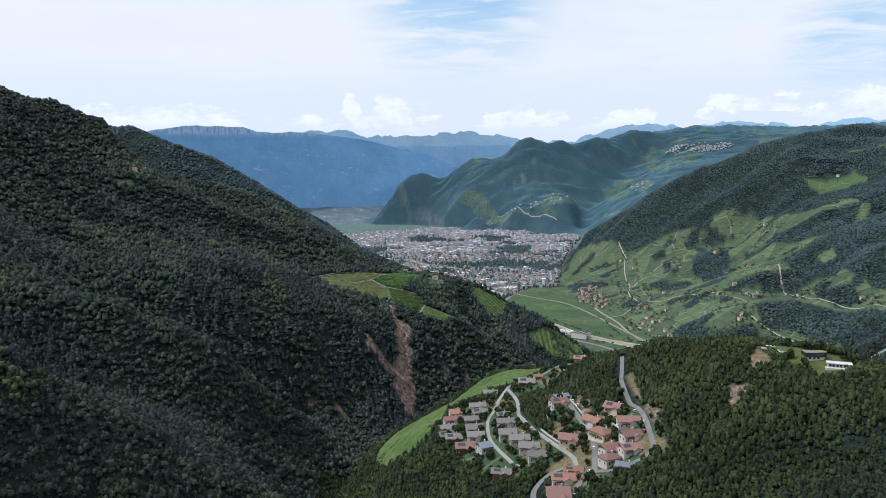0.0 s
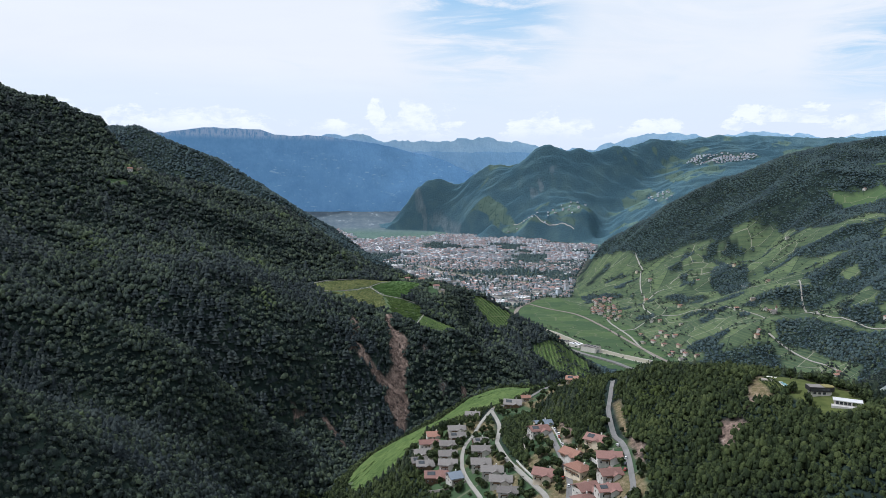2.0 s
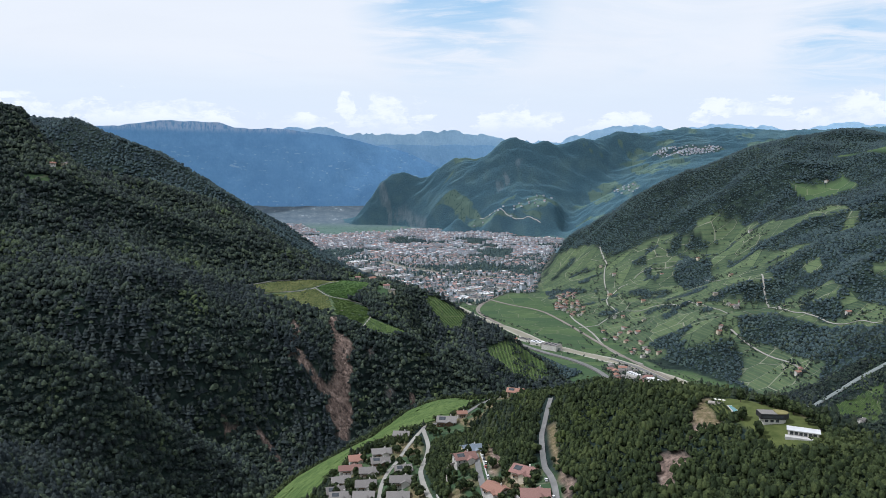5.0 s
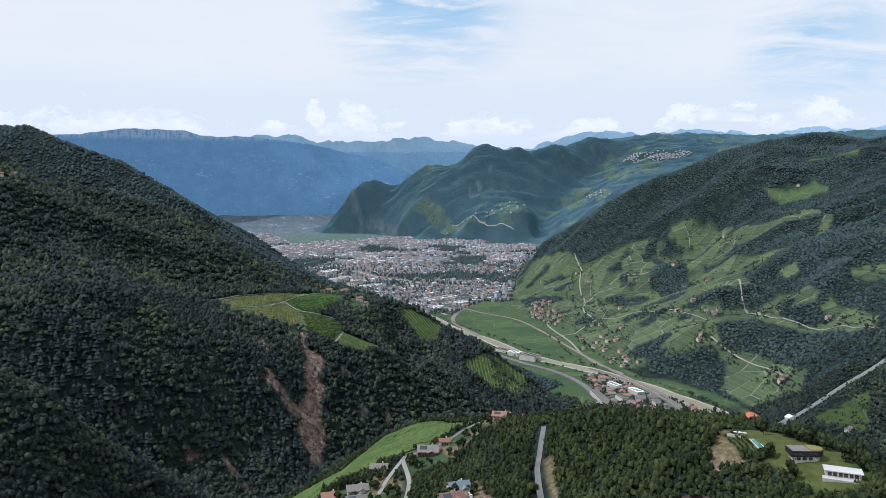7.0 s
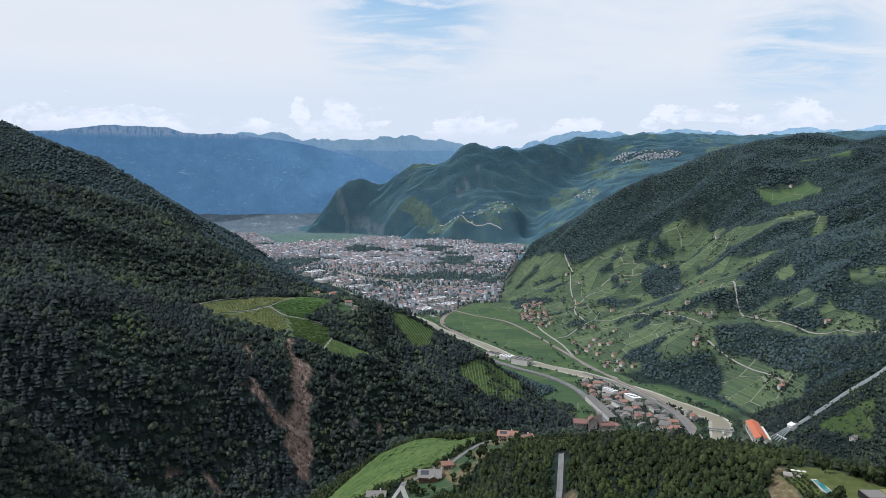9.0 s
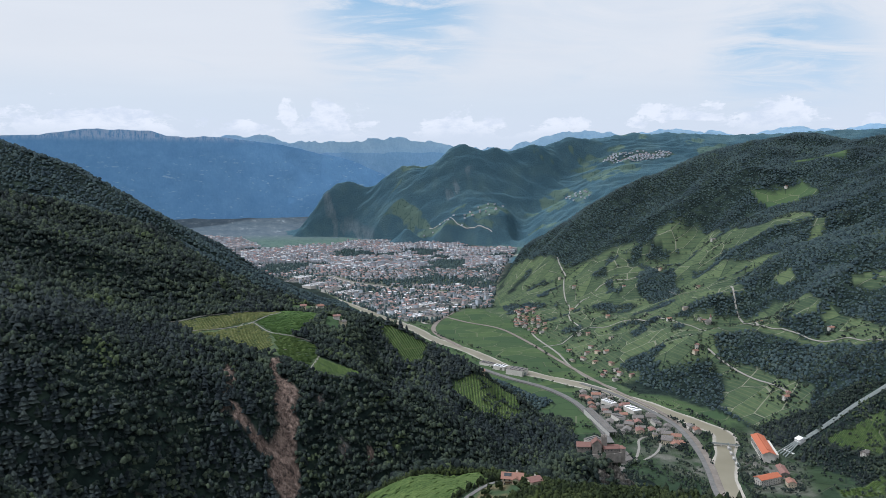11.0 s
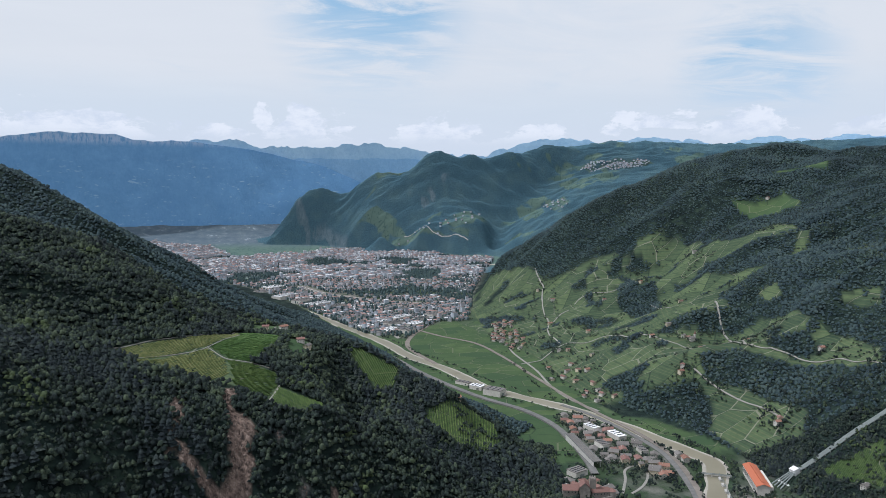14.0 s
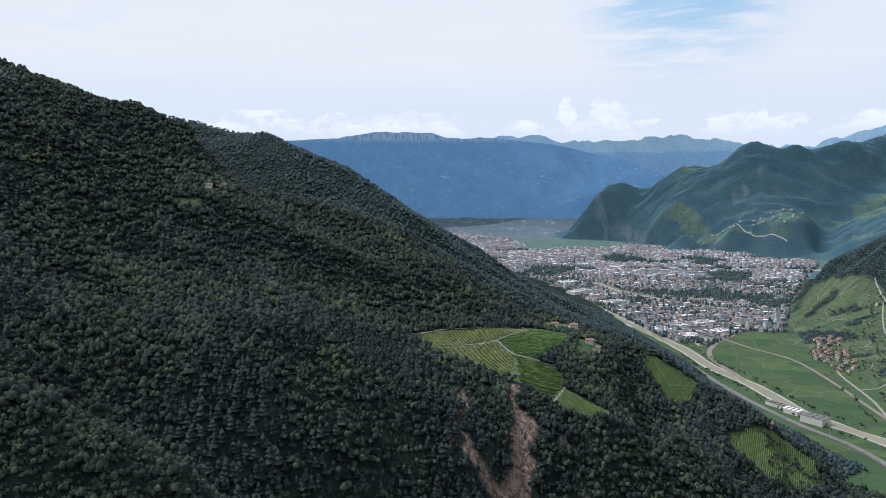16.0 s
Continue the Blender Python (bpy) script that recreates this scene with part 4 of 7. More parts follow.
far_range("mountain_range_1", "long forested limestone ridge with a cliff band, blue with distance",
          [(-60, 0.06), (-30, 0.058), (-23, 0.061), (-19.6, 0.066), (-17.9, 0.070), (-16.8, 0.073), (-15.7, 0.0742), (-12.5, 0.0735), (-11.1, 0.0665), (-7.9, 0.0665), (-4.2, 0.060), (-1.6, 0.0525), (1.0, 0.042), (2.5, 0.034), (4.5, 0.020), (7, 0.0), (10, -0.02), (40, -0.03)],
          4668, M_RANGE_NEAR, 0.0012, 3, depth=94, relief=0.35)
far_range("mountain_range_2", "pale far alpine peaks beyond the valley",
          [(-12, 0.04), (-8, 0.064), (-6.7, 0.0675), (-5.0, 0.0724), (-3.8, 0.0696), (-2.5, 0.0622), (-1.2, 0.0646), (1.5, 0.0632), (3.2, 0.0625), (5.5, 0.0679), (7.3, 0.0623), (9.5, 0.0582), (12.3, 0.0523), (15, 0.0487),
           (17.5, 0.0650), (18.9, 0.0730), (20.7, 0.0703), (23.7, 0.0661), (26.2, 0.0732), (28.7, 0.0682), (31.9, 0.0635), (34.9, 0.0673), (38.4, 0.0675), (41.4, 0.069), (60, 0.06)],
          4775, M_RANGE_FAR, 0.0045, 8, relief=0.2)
M_RANGE_DARK = hazed_range_material("range_dark", (0.15, 0.29, 0.44), (0.20, 0.36, 0.52))
M_RANGE_MID = hazed_range_material("range_mid", (0.28, 0.50, 0.76), (0.38, 0.61, 0.86))
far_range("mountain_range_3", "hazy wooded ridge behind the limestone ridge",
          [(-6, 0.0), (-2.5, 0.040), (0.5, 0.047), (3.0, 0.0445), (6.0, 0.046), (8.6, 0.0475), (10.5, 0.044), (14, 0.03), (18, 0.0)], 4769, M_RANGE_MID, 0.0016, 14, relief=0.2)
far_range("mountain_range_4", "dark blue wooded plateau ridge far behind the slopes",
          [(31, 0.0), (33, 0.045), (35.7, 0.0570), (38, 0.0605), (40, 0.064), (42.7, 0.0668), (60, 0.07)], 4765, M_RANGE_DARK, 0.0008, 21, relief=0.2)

# ---------------------------------------------------------------- woods
rng = np.random.default_rng(7)


def ico(sub=0):
    bm = bmesh.new()
    bmesh.ops.create_icosphere(bm, subdivisions=sub + 1, radius=1)
    v = np.array([p.co[:] for p in bm.verts])
    f = np.array([[q.index for q in p.verts] for p in bm.faces])
    bm.free()
    return v, f


ICO_V, ICO_F = ico(0)
ICO_F = ICO_F[ICO_V[ICO_F][:, :, 2].mean(axis=1) > -0.7]   # open below, where no one sees into a crown


def joined(parts):
    vs, fs, n = [], [], 0
    for v, f in parts:
        vs.append(v), fs.append(f + n)
        n += len(v)
    return np.concatenate(vs), np.concatenate(fs)


def trunk_shape(r, h, sides=5):
    a = np.arange(sides) / sides * 2 * np.pi
    low = np.stack([r * np.cos(a), r * np.sin(a), a * 0 - 0.15], -1)
    top = np.stack([0.4 * r * np.cos(a), 0.4 * r * np.sin(a), a * 0 + h], -1)
    i, j = np.arange(sides), (np.arange(sides) + 1) % sides
    f = np.concatenate([np.stack([i, j, sides + j], -1), np.stack([i, sides + j, sides + i], -1)])
    return np.concatenate([low, top]), f


def clump(centre, size, g):
    v = ICO_V * (1 + g.uniform(-0.28, 0.28, (len(ICO_V), 1))) * size
    return v + centre, ICO_F


def leaf_tufts(g, n, spread, low, high, size):
    """Loose sprays of leaves standing out of the crown."""
    d = g.normal(size=(n, 3))
    d /= np.linalg.norm(d, axis=1)[:, None]
    d[:, 2] = np.abs(d[:, 2]) * 0.9 - 0.15
    c = d * spread * g.uniform(0.85, 1.12, (n, 1)) + (0, 0, (low + high) / 2)
    a, b = g.normal(size=(n, 3)), g.normal(size=(n, 3))
    a, b = a / np.linalg.norm(a, axis=1)[:, None] * size, b / np.linalg.norm(b, axis=1)[:, None] * size
    v = np.stack([c + a, c + b, c - 0.6 * (a + b)], 1).reshape(-1, 3)
    return v, np.arange(3 * n).reshape(n, 3)


def broadleaf(seed, clumps, tufts):
    """A crown of unit height and about unit width, trunk apart."""
    g = np.random.default_rng(seed)
    parts = []
    for k in range(clumps):
        a = g.uniform(0, 2 * np.pi)
        rad = 0.0 if k == 0 else g.uniform(0.18, 0.32)
        z = 0.62 if k == 0 else g.uniform(0.38, 0.82)
        s = 0.34 if k == 0 else g.uniform(0.18, 0.27)
        if clumps == 1:
            z, s = 0.52, 0.46
        parts.append(clump(np.array((rad * np.cos(a), rad * np.sin(a), z)), np.array((s, s, s * g.uniform(0.85, 1.2))), g))
    if tufts:
        parts.append(leaf_tufts(g, tufts, np.array((0.42, 0.42, 0.36)), 0.5, 0.75, 0.13))
    return joined(parts)


def dome(seed, tufts, sides=4):
    """A small rounded crown for woods seen from afar."""
    g = np.random.default_rng(seed)
    i = np.arange(sides)
    a = i * 2 * np.pi / sides + g.uniform(-0.3, 0.3, sides)
    b = (i + 0.5) * 2 * np.pi / sides + g.uniform(-0.3, 0.3, sides)
    r, q = g.uniform(0.42, 0.58, sides), g.uniform(0.27, 0.43, sides)
    v = np.concatenate([np.stack([r * np.cos(a), r * np.sin(a), g.uniform(0.10, 0.30, sides)], -1),
                        np.stack([q * np.cos(b), q * np.sin(b), g.uniform(0.66, 0.90, sides)], -1), [(g.uniform(-0.12, 0.12), g.uniform(-0.12, 0.12), 1.0)]])
    j = (i + 1) % sides
    f = np.concatenate([np.stack([i, j, sides + i], -1), np.stack([j, sides + j, sides + i], -1), np.stack([sides + i, sides + j, i * 0 + 2 * sides], -1)])
    parts = [(v, f)]
    if tufts:
        parts.append(leaf_tufts(g, tufts, np.array((0.44, 0.44, 0.40)), 0.5, 0.75, 0.17))
    return joined(parts)


def bushy(seed, n, tufts, sides=3):
    """A crown of several rounded masses of leaves at different heights."""
    g = np.random.default_rng(seed)
    parts = []
    for k in range(n):
        v, f = dome(seed * 10 + k, 0, sides)
        a, r = 2 * np.pi * k / n + g.uniform(-0.5, 0.5), g.uniform(0.18, 0.34)
        s = g.uniform(0.46, 0.66)
        parts.append((v * (s, s, s * 0.92) + (r * np.cos(a), r * np.sin(a), g.uniform(0.1, 0.45)), f))
    if tufts:
        parts.append(leaf_tufts(g, tufts, np.array((0.42, 0.42, 0.36)), 0.5, 0.75, 0.14))
    return joined(parts)


def conifer(seed, tiers, sides):
    g = np.random.default_rng(seed)
    parts = []
    for k in range(tiers):
        u = k / tiers
        z0, z1 = 0.12 + 0.75 * u, 0.12 + 0.75 * u + 0.36 * (1 - 0.35 * u)
        r = 0.30 * (1 - u) + 0.07
        a = np.arange(sides) / sides * 2 * np.pi + g.uniform(0, 6)
        rr = r * g.uniform(0.65, 1.2, sides)
        low = np.stack([rr * np.cos(a), rr * np.sin(a), z0 + g.uniform(-0.05, 0.04, sides)], -1)
        v = np.concatenate([low, [(0, 0, min(z1, 1.05))]])
        i = np.arange(sides)
        parts.append((v, np.stack([i, (i + 1) % sides, np.full(sides, sides)], -1)))
    return joined(parts)


def stand(name, label, at, sizes, shapes, mat, smooth=True):
    """Many crowns in one mesh: at n x 3, sizes n x 2 (width, height)."""
    pick = rng.integers(0, len(shapes), len(at))
    vs, fs, n = [], [], 0
    for k, (v, f) in enumerate(shapes):
        sel = np.where(pick == k)[0]
        if not len(sel):
            continue
        a = rng.uniform(0, 2 * np.pi, len(sel))
        c, s = np.cos(a)[:, None], np.sin(a)[:, None]
        w, h = sizes[sel, :1], sizes[sel, 1:]
        x = (v[None, :, 0] * c - v[None, :, 1] * s) * w + at[sel, :1]
        y = (v[None, :, 0] * s + v[None, :, 1] * c) * w + at[sel, 1:2]
        z = v[None, :, 2] * h + at[sel, 2:]
        vs.append(np.stack([x, y, z], -1).reshape(-1, 3))
        fs.append((f[None] + (np.arange(len(sel)) * len(v))[:, None, None]).reshape(-1, 3) + n)
        n += len(sel) * len(v)
    ob = new(name, make_mesh(name, np.concatenate(vs), np.concatenate(fs), [mat], smooth=smooth))
    return tagged(ob, label, "woodland", kind="stuff")


def scatter(r0, r1, az0, az1, area):
    """Tree places at an even spacing, each shifted at random, within a sector of the land."""
    step = math.sqrt(area)
    far = r1 * 1.02
    gx, gy = np.meshgrid(np.arange(EYE[0] - far, EYE[0] + far, step), np.arange(EYE[1] - 100, EYE[1] + far, step))
    x, y = gx.ravel(), gy.ravel()
    r, a = np.hypot(x - EYE[0], y - EYE[1]), np.degrees(np.arctan2(x - EYE[0], y - EYE[1]))
    ok = (r > r0) & (r < r1) & (a > az0) & (a < az1)
    x, y = x[ok], y[ok]
    return x + rng.uniform(-0.6, 0.6, len(x)) * step, y + rng.uniform(-0.6, 0.6, len(x)) * step


ROADS = []
PENSTOCK_WAY = ((846, 1330), (884, 1337), (1085, 1322))


def wooded(x, y):
    h = height(x, y)
    c = land_cover(x, y, h)
    open_land = np.maximum.reduce([c["meadow"], c["vines"], c["rock"] * 0.9, c["cliff"] * 0.8, c["urban"], c["earth"], c["lawn"]])
    ok = (open_land < 0.45) & (h > 1.5)
    for line, width in ROADS:
        ok &= to_line(x, y, line) > width / 2 + 2.5
    ok &= to_line(x, y, PENSTOCK_WAY) > 11
    return ok, h


def mapped(x, y, h):
    p = np.stack([x, y, h], -1)
    q = drawn_in(p)
    return q, np.linalg.norm(q - EYE, axis=-1) / np.linalg.norm(p - EYE, axis=-1)


def grow(tag, r0, r1, az0, az1, area, width, tall, shapes, pines, leaf, needles, keep=None, bias=0.5):
    x, y = scatter(r0, r1, az0, az1, area)
    if keep is not None:
        k = keep(x, y)
        x, y = x[k], y[k]
    ok, h = wooded(x, y)
    x, y, h = x[ok], y[ok], h[ok]
    at, scale = mapped(x, y, h)
    u = 0.62 + 0.8 * rng.random(len(x)) ** 1.4 + 0.22 * fractal(x, y, 60, 2, 171)
    needle = (fractal(x, y, 130, 3, 77) + rng.uniform(-0.5, 0.5, len(x))) > bias
    size = np.stack([width * u * scale, tall * u * rng.uniform(0.75, 1.3, len(x)) * scale], -1)
    at[:, 2] -= 0.6 * scale
    stand("broadleaf_wood", "dense green broadleaf woodland on the slope " + tag, at[~needle], size[~needle], shapes, leaf)
    size[needle] *= (1.45, 1.35)
    stand("conifer_wood", "dark pine and spruce woodland on the slope " + tag, at[needle], size[needle], pines, needles)
    return len(x)


NEAR_SHAPES = [bushy(s, 3, 7, 4) for s in range(14)]
HEDGE_SHAPES = [bushy(s, 2, 0) for s in range(70, 78)]
NEAR_PINES = [conifer(s, 4, 6) for s in range(20, 26)]
MID_SHAPES = [bushy(s, 3, 1) for s in range(30, 42)]
MID_PINES = [conifer(s, 3, 5) for s in range(40, 44)]
FAR_SHAPES = [dome(s, 0, 3) for s in range(50, 56)]
FAR_PINES = [conifer(s, 2, 4) for s in range(60, 63)]


def place_roads():
    for line, width in (
            (((133, 739), (128, 733), (129, 682), (119, 618), (120, 572), (126, 537), (131, 514), (135, 494), (134, 480)), 4.4),
            (((128, 733), (116, 705), (104, 670), (94, 644), (88, 599), (90, 562), (96, 528)), 3.8),
            (((222, 640), (210, 606), (201, 580), (193, 539), (190, 500), (184, 468), (179, 452), (169, 448), (150, 452)), 4.4),
            (((158, 606), (155, 561), (154, 529), (152, 499), (145, 472), (140, 458)), 5.0),
            (((92, 430), (98, 456), (103, 476), (118, 487), (134, 480)), 5.0),
            (((108, 428), (119, 441), (130, 455), (140, 460), (150, 452)), 4.5),
            (((128, 733), (142, 745), (158, 755), (174, 768), (203, 788), (222, 800)), 5.0)):
        ROADS.append((line, width))


place_roads()
grow("below the village", 90, 720, -30, 62, 10.5, 5.0, 5.8, NEAR_SHAPES, NEAR_PINES, M_LEAF, M_PINE, lambda x, y: (y > 250) & (x < 420) & (x > -90) & (x > 150 - (y - 250) * 2), 0.42)
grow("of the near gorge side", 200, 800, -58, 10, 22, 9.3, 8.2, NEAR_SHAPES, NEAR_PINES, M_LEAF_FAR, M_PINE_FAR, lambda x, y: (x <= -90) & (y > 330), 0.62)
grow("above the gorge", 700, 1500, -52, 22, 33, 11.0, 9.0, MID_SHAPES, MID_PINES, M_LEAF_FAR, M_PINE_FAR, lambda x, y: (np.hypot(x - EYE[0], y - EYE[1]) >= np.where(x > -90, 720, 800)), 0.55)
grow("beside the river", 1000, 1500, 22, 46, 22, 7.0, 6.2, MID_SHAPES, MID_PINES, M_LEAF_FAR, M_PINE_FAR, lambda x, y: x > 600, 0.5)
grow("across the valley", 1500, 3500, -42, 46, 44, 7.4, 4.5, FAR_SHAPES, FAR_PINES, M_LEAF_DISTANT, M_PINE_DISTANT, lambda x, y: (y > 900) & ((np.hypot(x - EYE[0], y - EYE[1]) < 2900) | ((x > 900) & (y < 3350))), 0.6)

# ---------------------------------------------------------------- ways and water
def curve_through(line, step=6.0):
    p = np.array(line, float)
    p = np.concatenate([[2 * p[0] - p[1]], p, [2 * p[-1] - p[-2]]])
    out = []
    for a, b, c, d in zip(p[:-3], p[1:-2], p[2:-1], p[3:]):
        n = max(2, int(np.linalg.norm(c - b) / step))
        u = np.linspace(0, 1, n, endpoint=False)[:, None]
        out.append(0.5 * (2 * b + (c - a) * u + (2 * a - 5 * b + 4 * c - d) * u ** 2 + (3 * b - a - 3 * c + d) * u ** 3))
    out.append(p[-2:-1])
    return np.concatenate(out)


def ribbon(name, line, width, mat, label, lift=0.5, kind="structure", category="road", wander=0.0, thick=0.8, level=None, step=6.0):
    """A strip laid on the land, with its edges turned down into it."""
    c = curve_through(line, step)
    t = np.gradient(c, axis=0)
    t /= np.linalg.norm(t, axis=1)[:, None]
    n = np.stack([-t[:, 1], t[:, 0]], -1)
    w = width / 2 * (1 + wander * fractal(c[:, 0], c[:, 1], 90, 3, 13))[:, None]
    mid = height(c[:, 0], c[:, 1])
    rows = []
    for k, drop in ((-1, thick), (-1, 0), (0, -0.05), (1, 0), (1, thick)):
        p = c + n * w * k
        h = np.maximum(mid, height(p[:, 0], p[:, 1])) if level is None else np.full(len(c), level)
        rows.append(np.stack([p[:, 0], p[:, 1], h + lift - drop], -1))
    v = drawn_in(np.stack(rows, 1)).reshape(-1, 3)
    idx = np.arange(len(v)).reshape(len(c), 5)
    f = np.stack([idx[:-1, :-1], idx[1:, :-1], idx[1:, 1:], idx[:-1, 1:]], -1).reshape(-1, 4)
    ob = new(name, make_mesh(name, v, f, [mat], smooth=False))
    return tagged(ob, label, category, kind=kind)


def build_ways():
    ribbon("river_bank", RIVER, 37, M_GRAVEL, "pale gravel banks of the valley river", 0.25, category="river bank", wander=0.25, level=0)
    ribbon("river", RIVER, 28, M_WATER, "silty brown river between gravel banks", 0.45, category="river", wander=0.15, level=0)
    for k, (line, width) in enumerate(ROADS):
        ribbon("village_road", line, width * 0.8, M_LANE if k < 2 else M_ASPHALT, "narrow asphalt village road winding past the houses", 0.5, step=3)
    lanes = (
        (((1201, 2064), (1161, 1964), (1143, 1879), (1107, 1860), (1071, 1740)), 6),
        (((986, 2110), (1003, 1953), (1044, 1813), (1081, 1713), (1110, 1619), (1129, 1526), (1132, 1433)), 5),
        (((699, 2195), (759, 2220), (848, 2273), (899, 2222), (957, 2194), (986, 2110)), 5),
        (((726, 2400), (717, 2306), (717, 2121), (702, 1968), (706, 1859), (735, 1760)), 8),
        (((1012, 2989), (1000, 2899), (992, 2831)), 6),
        (((1170, 2353), (1142, 2211), (1149, 2175)), 5),
        (((940, 1730), (945, 1707), (958, 1648), (975, 1555), (969, 1477)), 5),
        (((597, 1362), (625, 1410), (643, 1448), (665, 1462), (680, 1455), (668, 1415), (640, 1380), (611, 1359)), 6),
        (((1143, 1879), (1180, 1840), (1190, 1780)), 4),
        (((904, 2509), (960, 2560), (1010, 2600), (1080, 2600), (1150, 2570), (1260, 2600)), 5),
        (((-152, 1379), (-109, 1420), (-73, 1449), (-37, 1497), (-4, 1558)), 2.6),
        (((-122, 1364), (-60, 1402), (-31, 1432), (8, 1517)), 2.0),
        (((-31, 1432), (-2, 1400), (31, 1393), (72, 1374), (73, 1338), (60, 1309)), 2.0),
        (((985, 2830), (940, 2700), (900, 2530), (860, 2420), (850, 2290)), 5))
    for line, width in lanes:
        ribbon("vineyard_lane", line, width * 0.75, M_LANE, "pale gravel lane through the vineyards", 0.9, step=8)
    ribbon("highway", ((640, 1100), (655, 1200), (690, 1290), (718, 1370), (742, 1470), (746, 1540), (732, 1640), (708, 1740), (672, 1820)), 11, M_ASPHALT, "asphalt main road curving through the valley hamlet", 1.0, level=0)
    ribbon("railway", ((650, 1140), (668, 1215), (702, 1300), (730, 1380), (752, 1470), (757, 1540), (748, 1640), (728, 1740), (712, 1850), (700, 1960), (690, 2080), (672, 2300), (640, 2480), (560, 2600), (500, 2720)), 10, M_BALLAST,
           "railway line on brown ballast beside the river", 1.4, category="railway", level=0)
    ribbon("motorway", ((585, 1440), (596, 1500), (606, 1600), (604, 1700), (575, 1800), (512, 1905), (452, 2040), (405, 2180), (362, 2340), (275, 2600)), 13, M_ASPHALT, "grey motorway below the wooded hillside", 3.0, level=0, thick=3.2)
    yard = ((640, 3240), (616, 3282), (459, 3393), (321, 3538), (199, 3710), (107, 3958))
    ribbon("rail_yard", yard, 62, M_BALLAST, "broad railway yard with many tracks at the edge of town", 0.5, category="railway", level=0)
    ribbon("railway", ((470, 2240), (427, 2460), (463, 2628), (547, 2796), (634, 2982), (661, 3139), (640, 3240)), 14, M_BALLAST, "railway line curving into the town", 0.9, category="railway", level=0)
    for k in range(5):
        line = [(x + 0.8 * (k - 2) * 9, y + (k - 2) * 9) for x, y in yard]
        ribbon("track", line, 3.4, M_CONCRETE if k % 2 else M_ASPHALT, "single railway track in the yard", 1.0, category="railway", level=0)
    ribbon("river_arm", ((250, 2850), (150, 3120), (40, 3400), (-100, 3700), (-250, 4100)), 40, M_GRAVEL, "gravel river bed passing the town", 0.35, category="river", level=0)
    ribbon("town_river", ((300, 4540), (428, 4568), (674, 4621), (980, 4740), (1338, 4825), (1500, 4900)), 46, M_GRAVEL, "gravel river bed at the far side of the town", 0.4, category="river", level=0)
    ribbon("main_street", ((208, 3264), (313, 2978), (380, 2800), (420, 2600)), 16, M_LANE, "pale main street leading into the town", 0.9, level=0)
    ribbon("mountain_road", ((957, 6097), (1045, 6005), (1155, 5848), (1273, 5762), (1380, 5639)), 8, M_CONCRETE, "pale road across the mountain vineyards", 1.2, step=12)


build_ways()


# ---------------------------------------------------------------- houses
def part(name, v, f, mat, parent, label=""):
    me = bpy.data.meshes.new(name)
    me.from_pydata([tuple(p) for p in v], [], [tuple(q) for q in f])
    me.materials.append(mat)
    ob = new(name, me)
    ob.parent = parent
    if label:
        tagged(ob, label)
    return ob


def box(x0, x1, y0, y1, z0, z1):
    v = [(x, y, z) for z in (z0, z1) for x, y in ((x0, y0), (x1, y0), (x1, y1), (x0, y1))]
    return v, [(3, 2, 1, 0), (4, 5, 6, 7), (0, 1, 5, 4), (1, 2, 6, 5), (2, 3, 7, 6), (3, 0, 4, 7)]


def gable_walls(w, d, h, rise, deep=3.0):
    x, y = w / 2, d / 2
    v = [(-x, -y, -deep), (x, -y, -deep), (x, y, -deep), (-x, y, -deep), (-x, -y, h), (x, -y, h), (x, y, h), (-x, y, h), (-x, 0, h + rise), (x, 0, h + rise)]
    return v, [(3, 2, 1, 0), (0, 1, 5, 4), (2, 3, 7, 6), (1, 2, 6, 9, 5), (3, 0, 4, 8, 7), (4, 5, 9, 8), (6, 7, 8, 9)]


def gable_roof(w, d, h, rise, over=1.2, thick=0.3):
    """Two pitched slabs with eaves, ridge along x."""
    x, y = w / 2 + over, d / 2 + over
    z0 = h - rise * over / (d / 2)
    v = [(-x, -y, z0), (x, -y, z0), (x, 0, h + rise), (-x, 0, h + rise), (-x, y, z0), (x, y, z0)]
    v += [(a, b, c + thick) for a, b, c in v]
    f = [(6, 7, 8, 9), (9, 8, 11, 10), (0, 3, 2, 1), (3, 4, 5, 2), (0, 1, 7, 6), (5, 4, 10, 11), (1, 2, 8, 7), (2, 5, 11, 8), (3, 0, 6, 9), (4, 3, 9, 10)]
    return v, f


def hip_roof(w, d, h, rise, over=0.8, thick=0.3):
    x, y, k = w / 2 + over, d / 2 + over, max(0.3, (w - d) / 2)
    z0 = h - 0.25
    v = [(-x, -y, z0), (x, -y, z0), (x, y, z0), (-x, y, z0), (-x, -y, z0 + thick), (x, -y, z0 + thick), (x, y, z0 + thick), (-x, y, z0 + thick), (-k, 0, h + rise), (k, 0, h + rise)]
    f = [(3, 2, 1, 0), (0, 1, 5, 4), (1, 2, 6, 5), (2, 3, 7, 6), (3, 0, 4, 7), (4, 5, 9, 8), (5, 6, 9), (6, 7, 8, 9), (7, 4, 8)]
    return v, f


PANE = {}


def window_mesh(w, h, mat, key):
    if key not in PANE:
        v, f = box(-w / 2, w / 2, -0.06, 0.06, -h / 2, h / 2)
        me = bpy.data.meshes.new("window")
        me.from_pydata(v, [], f)
        me.materials.append(mat)
        PANE[key] = me
    return PANE[key]


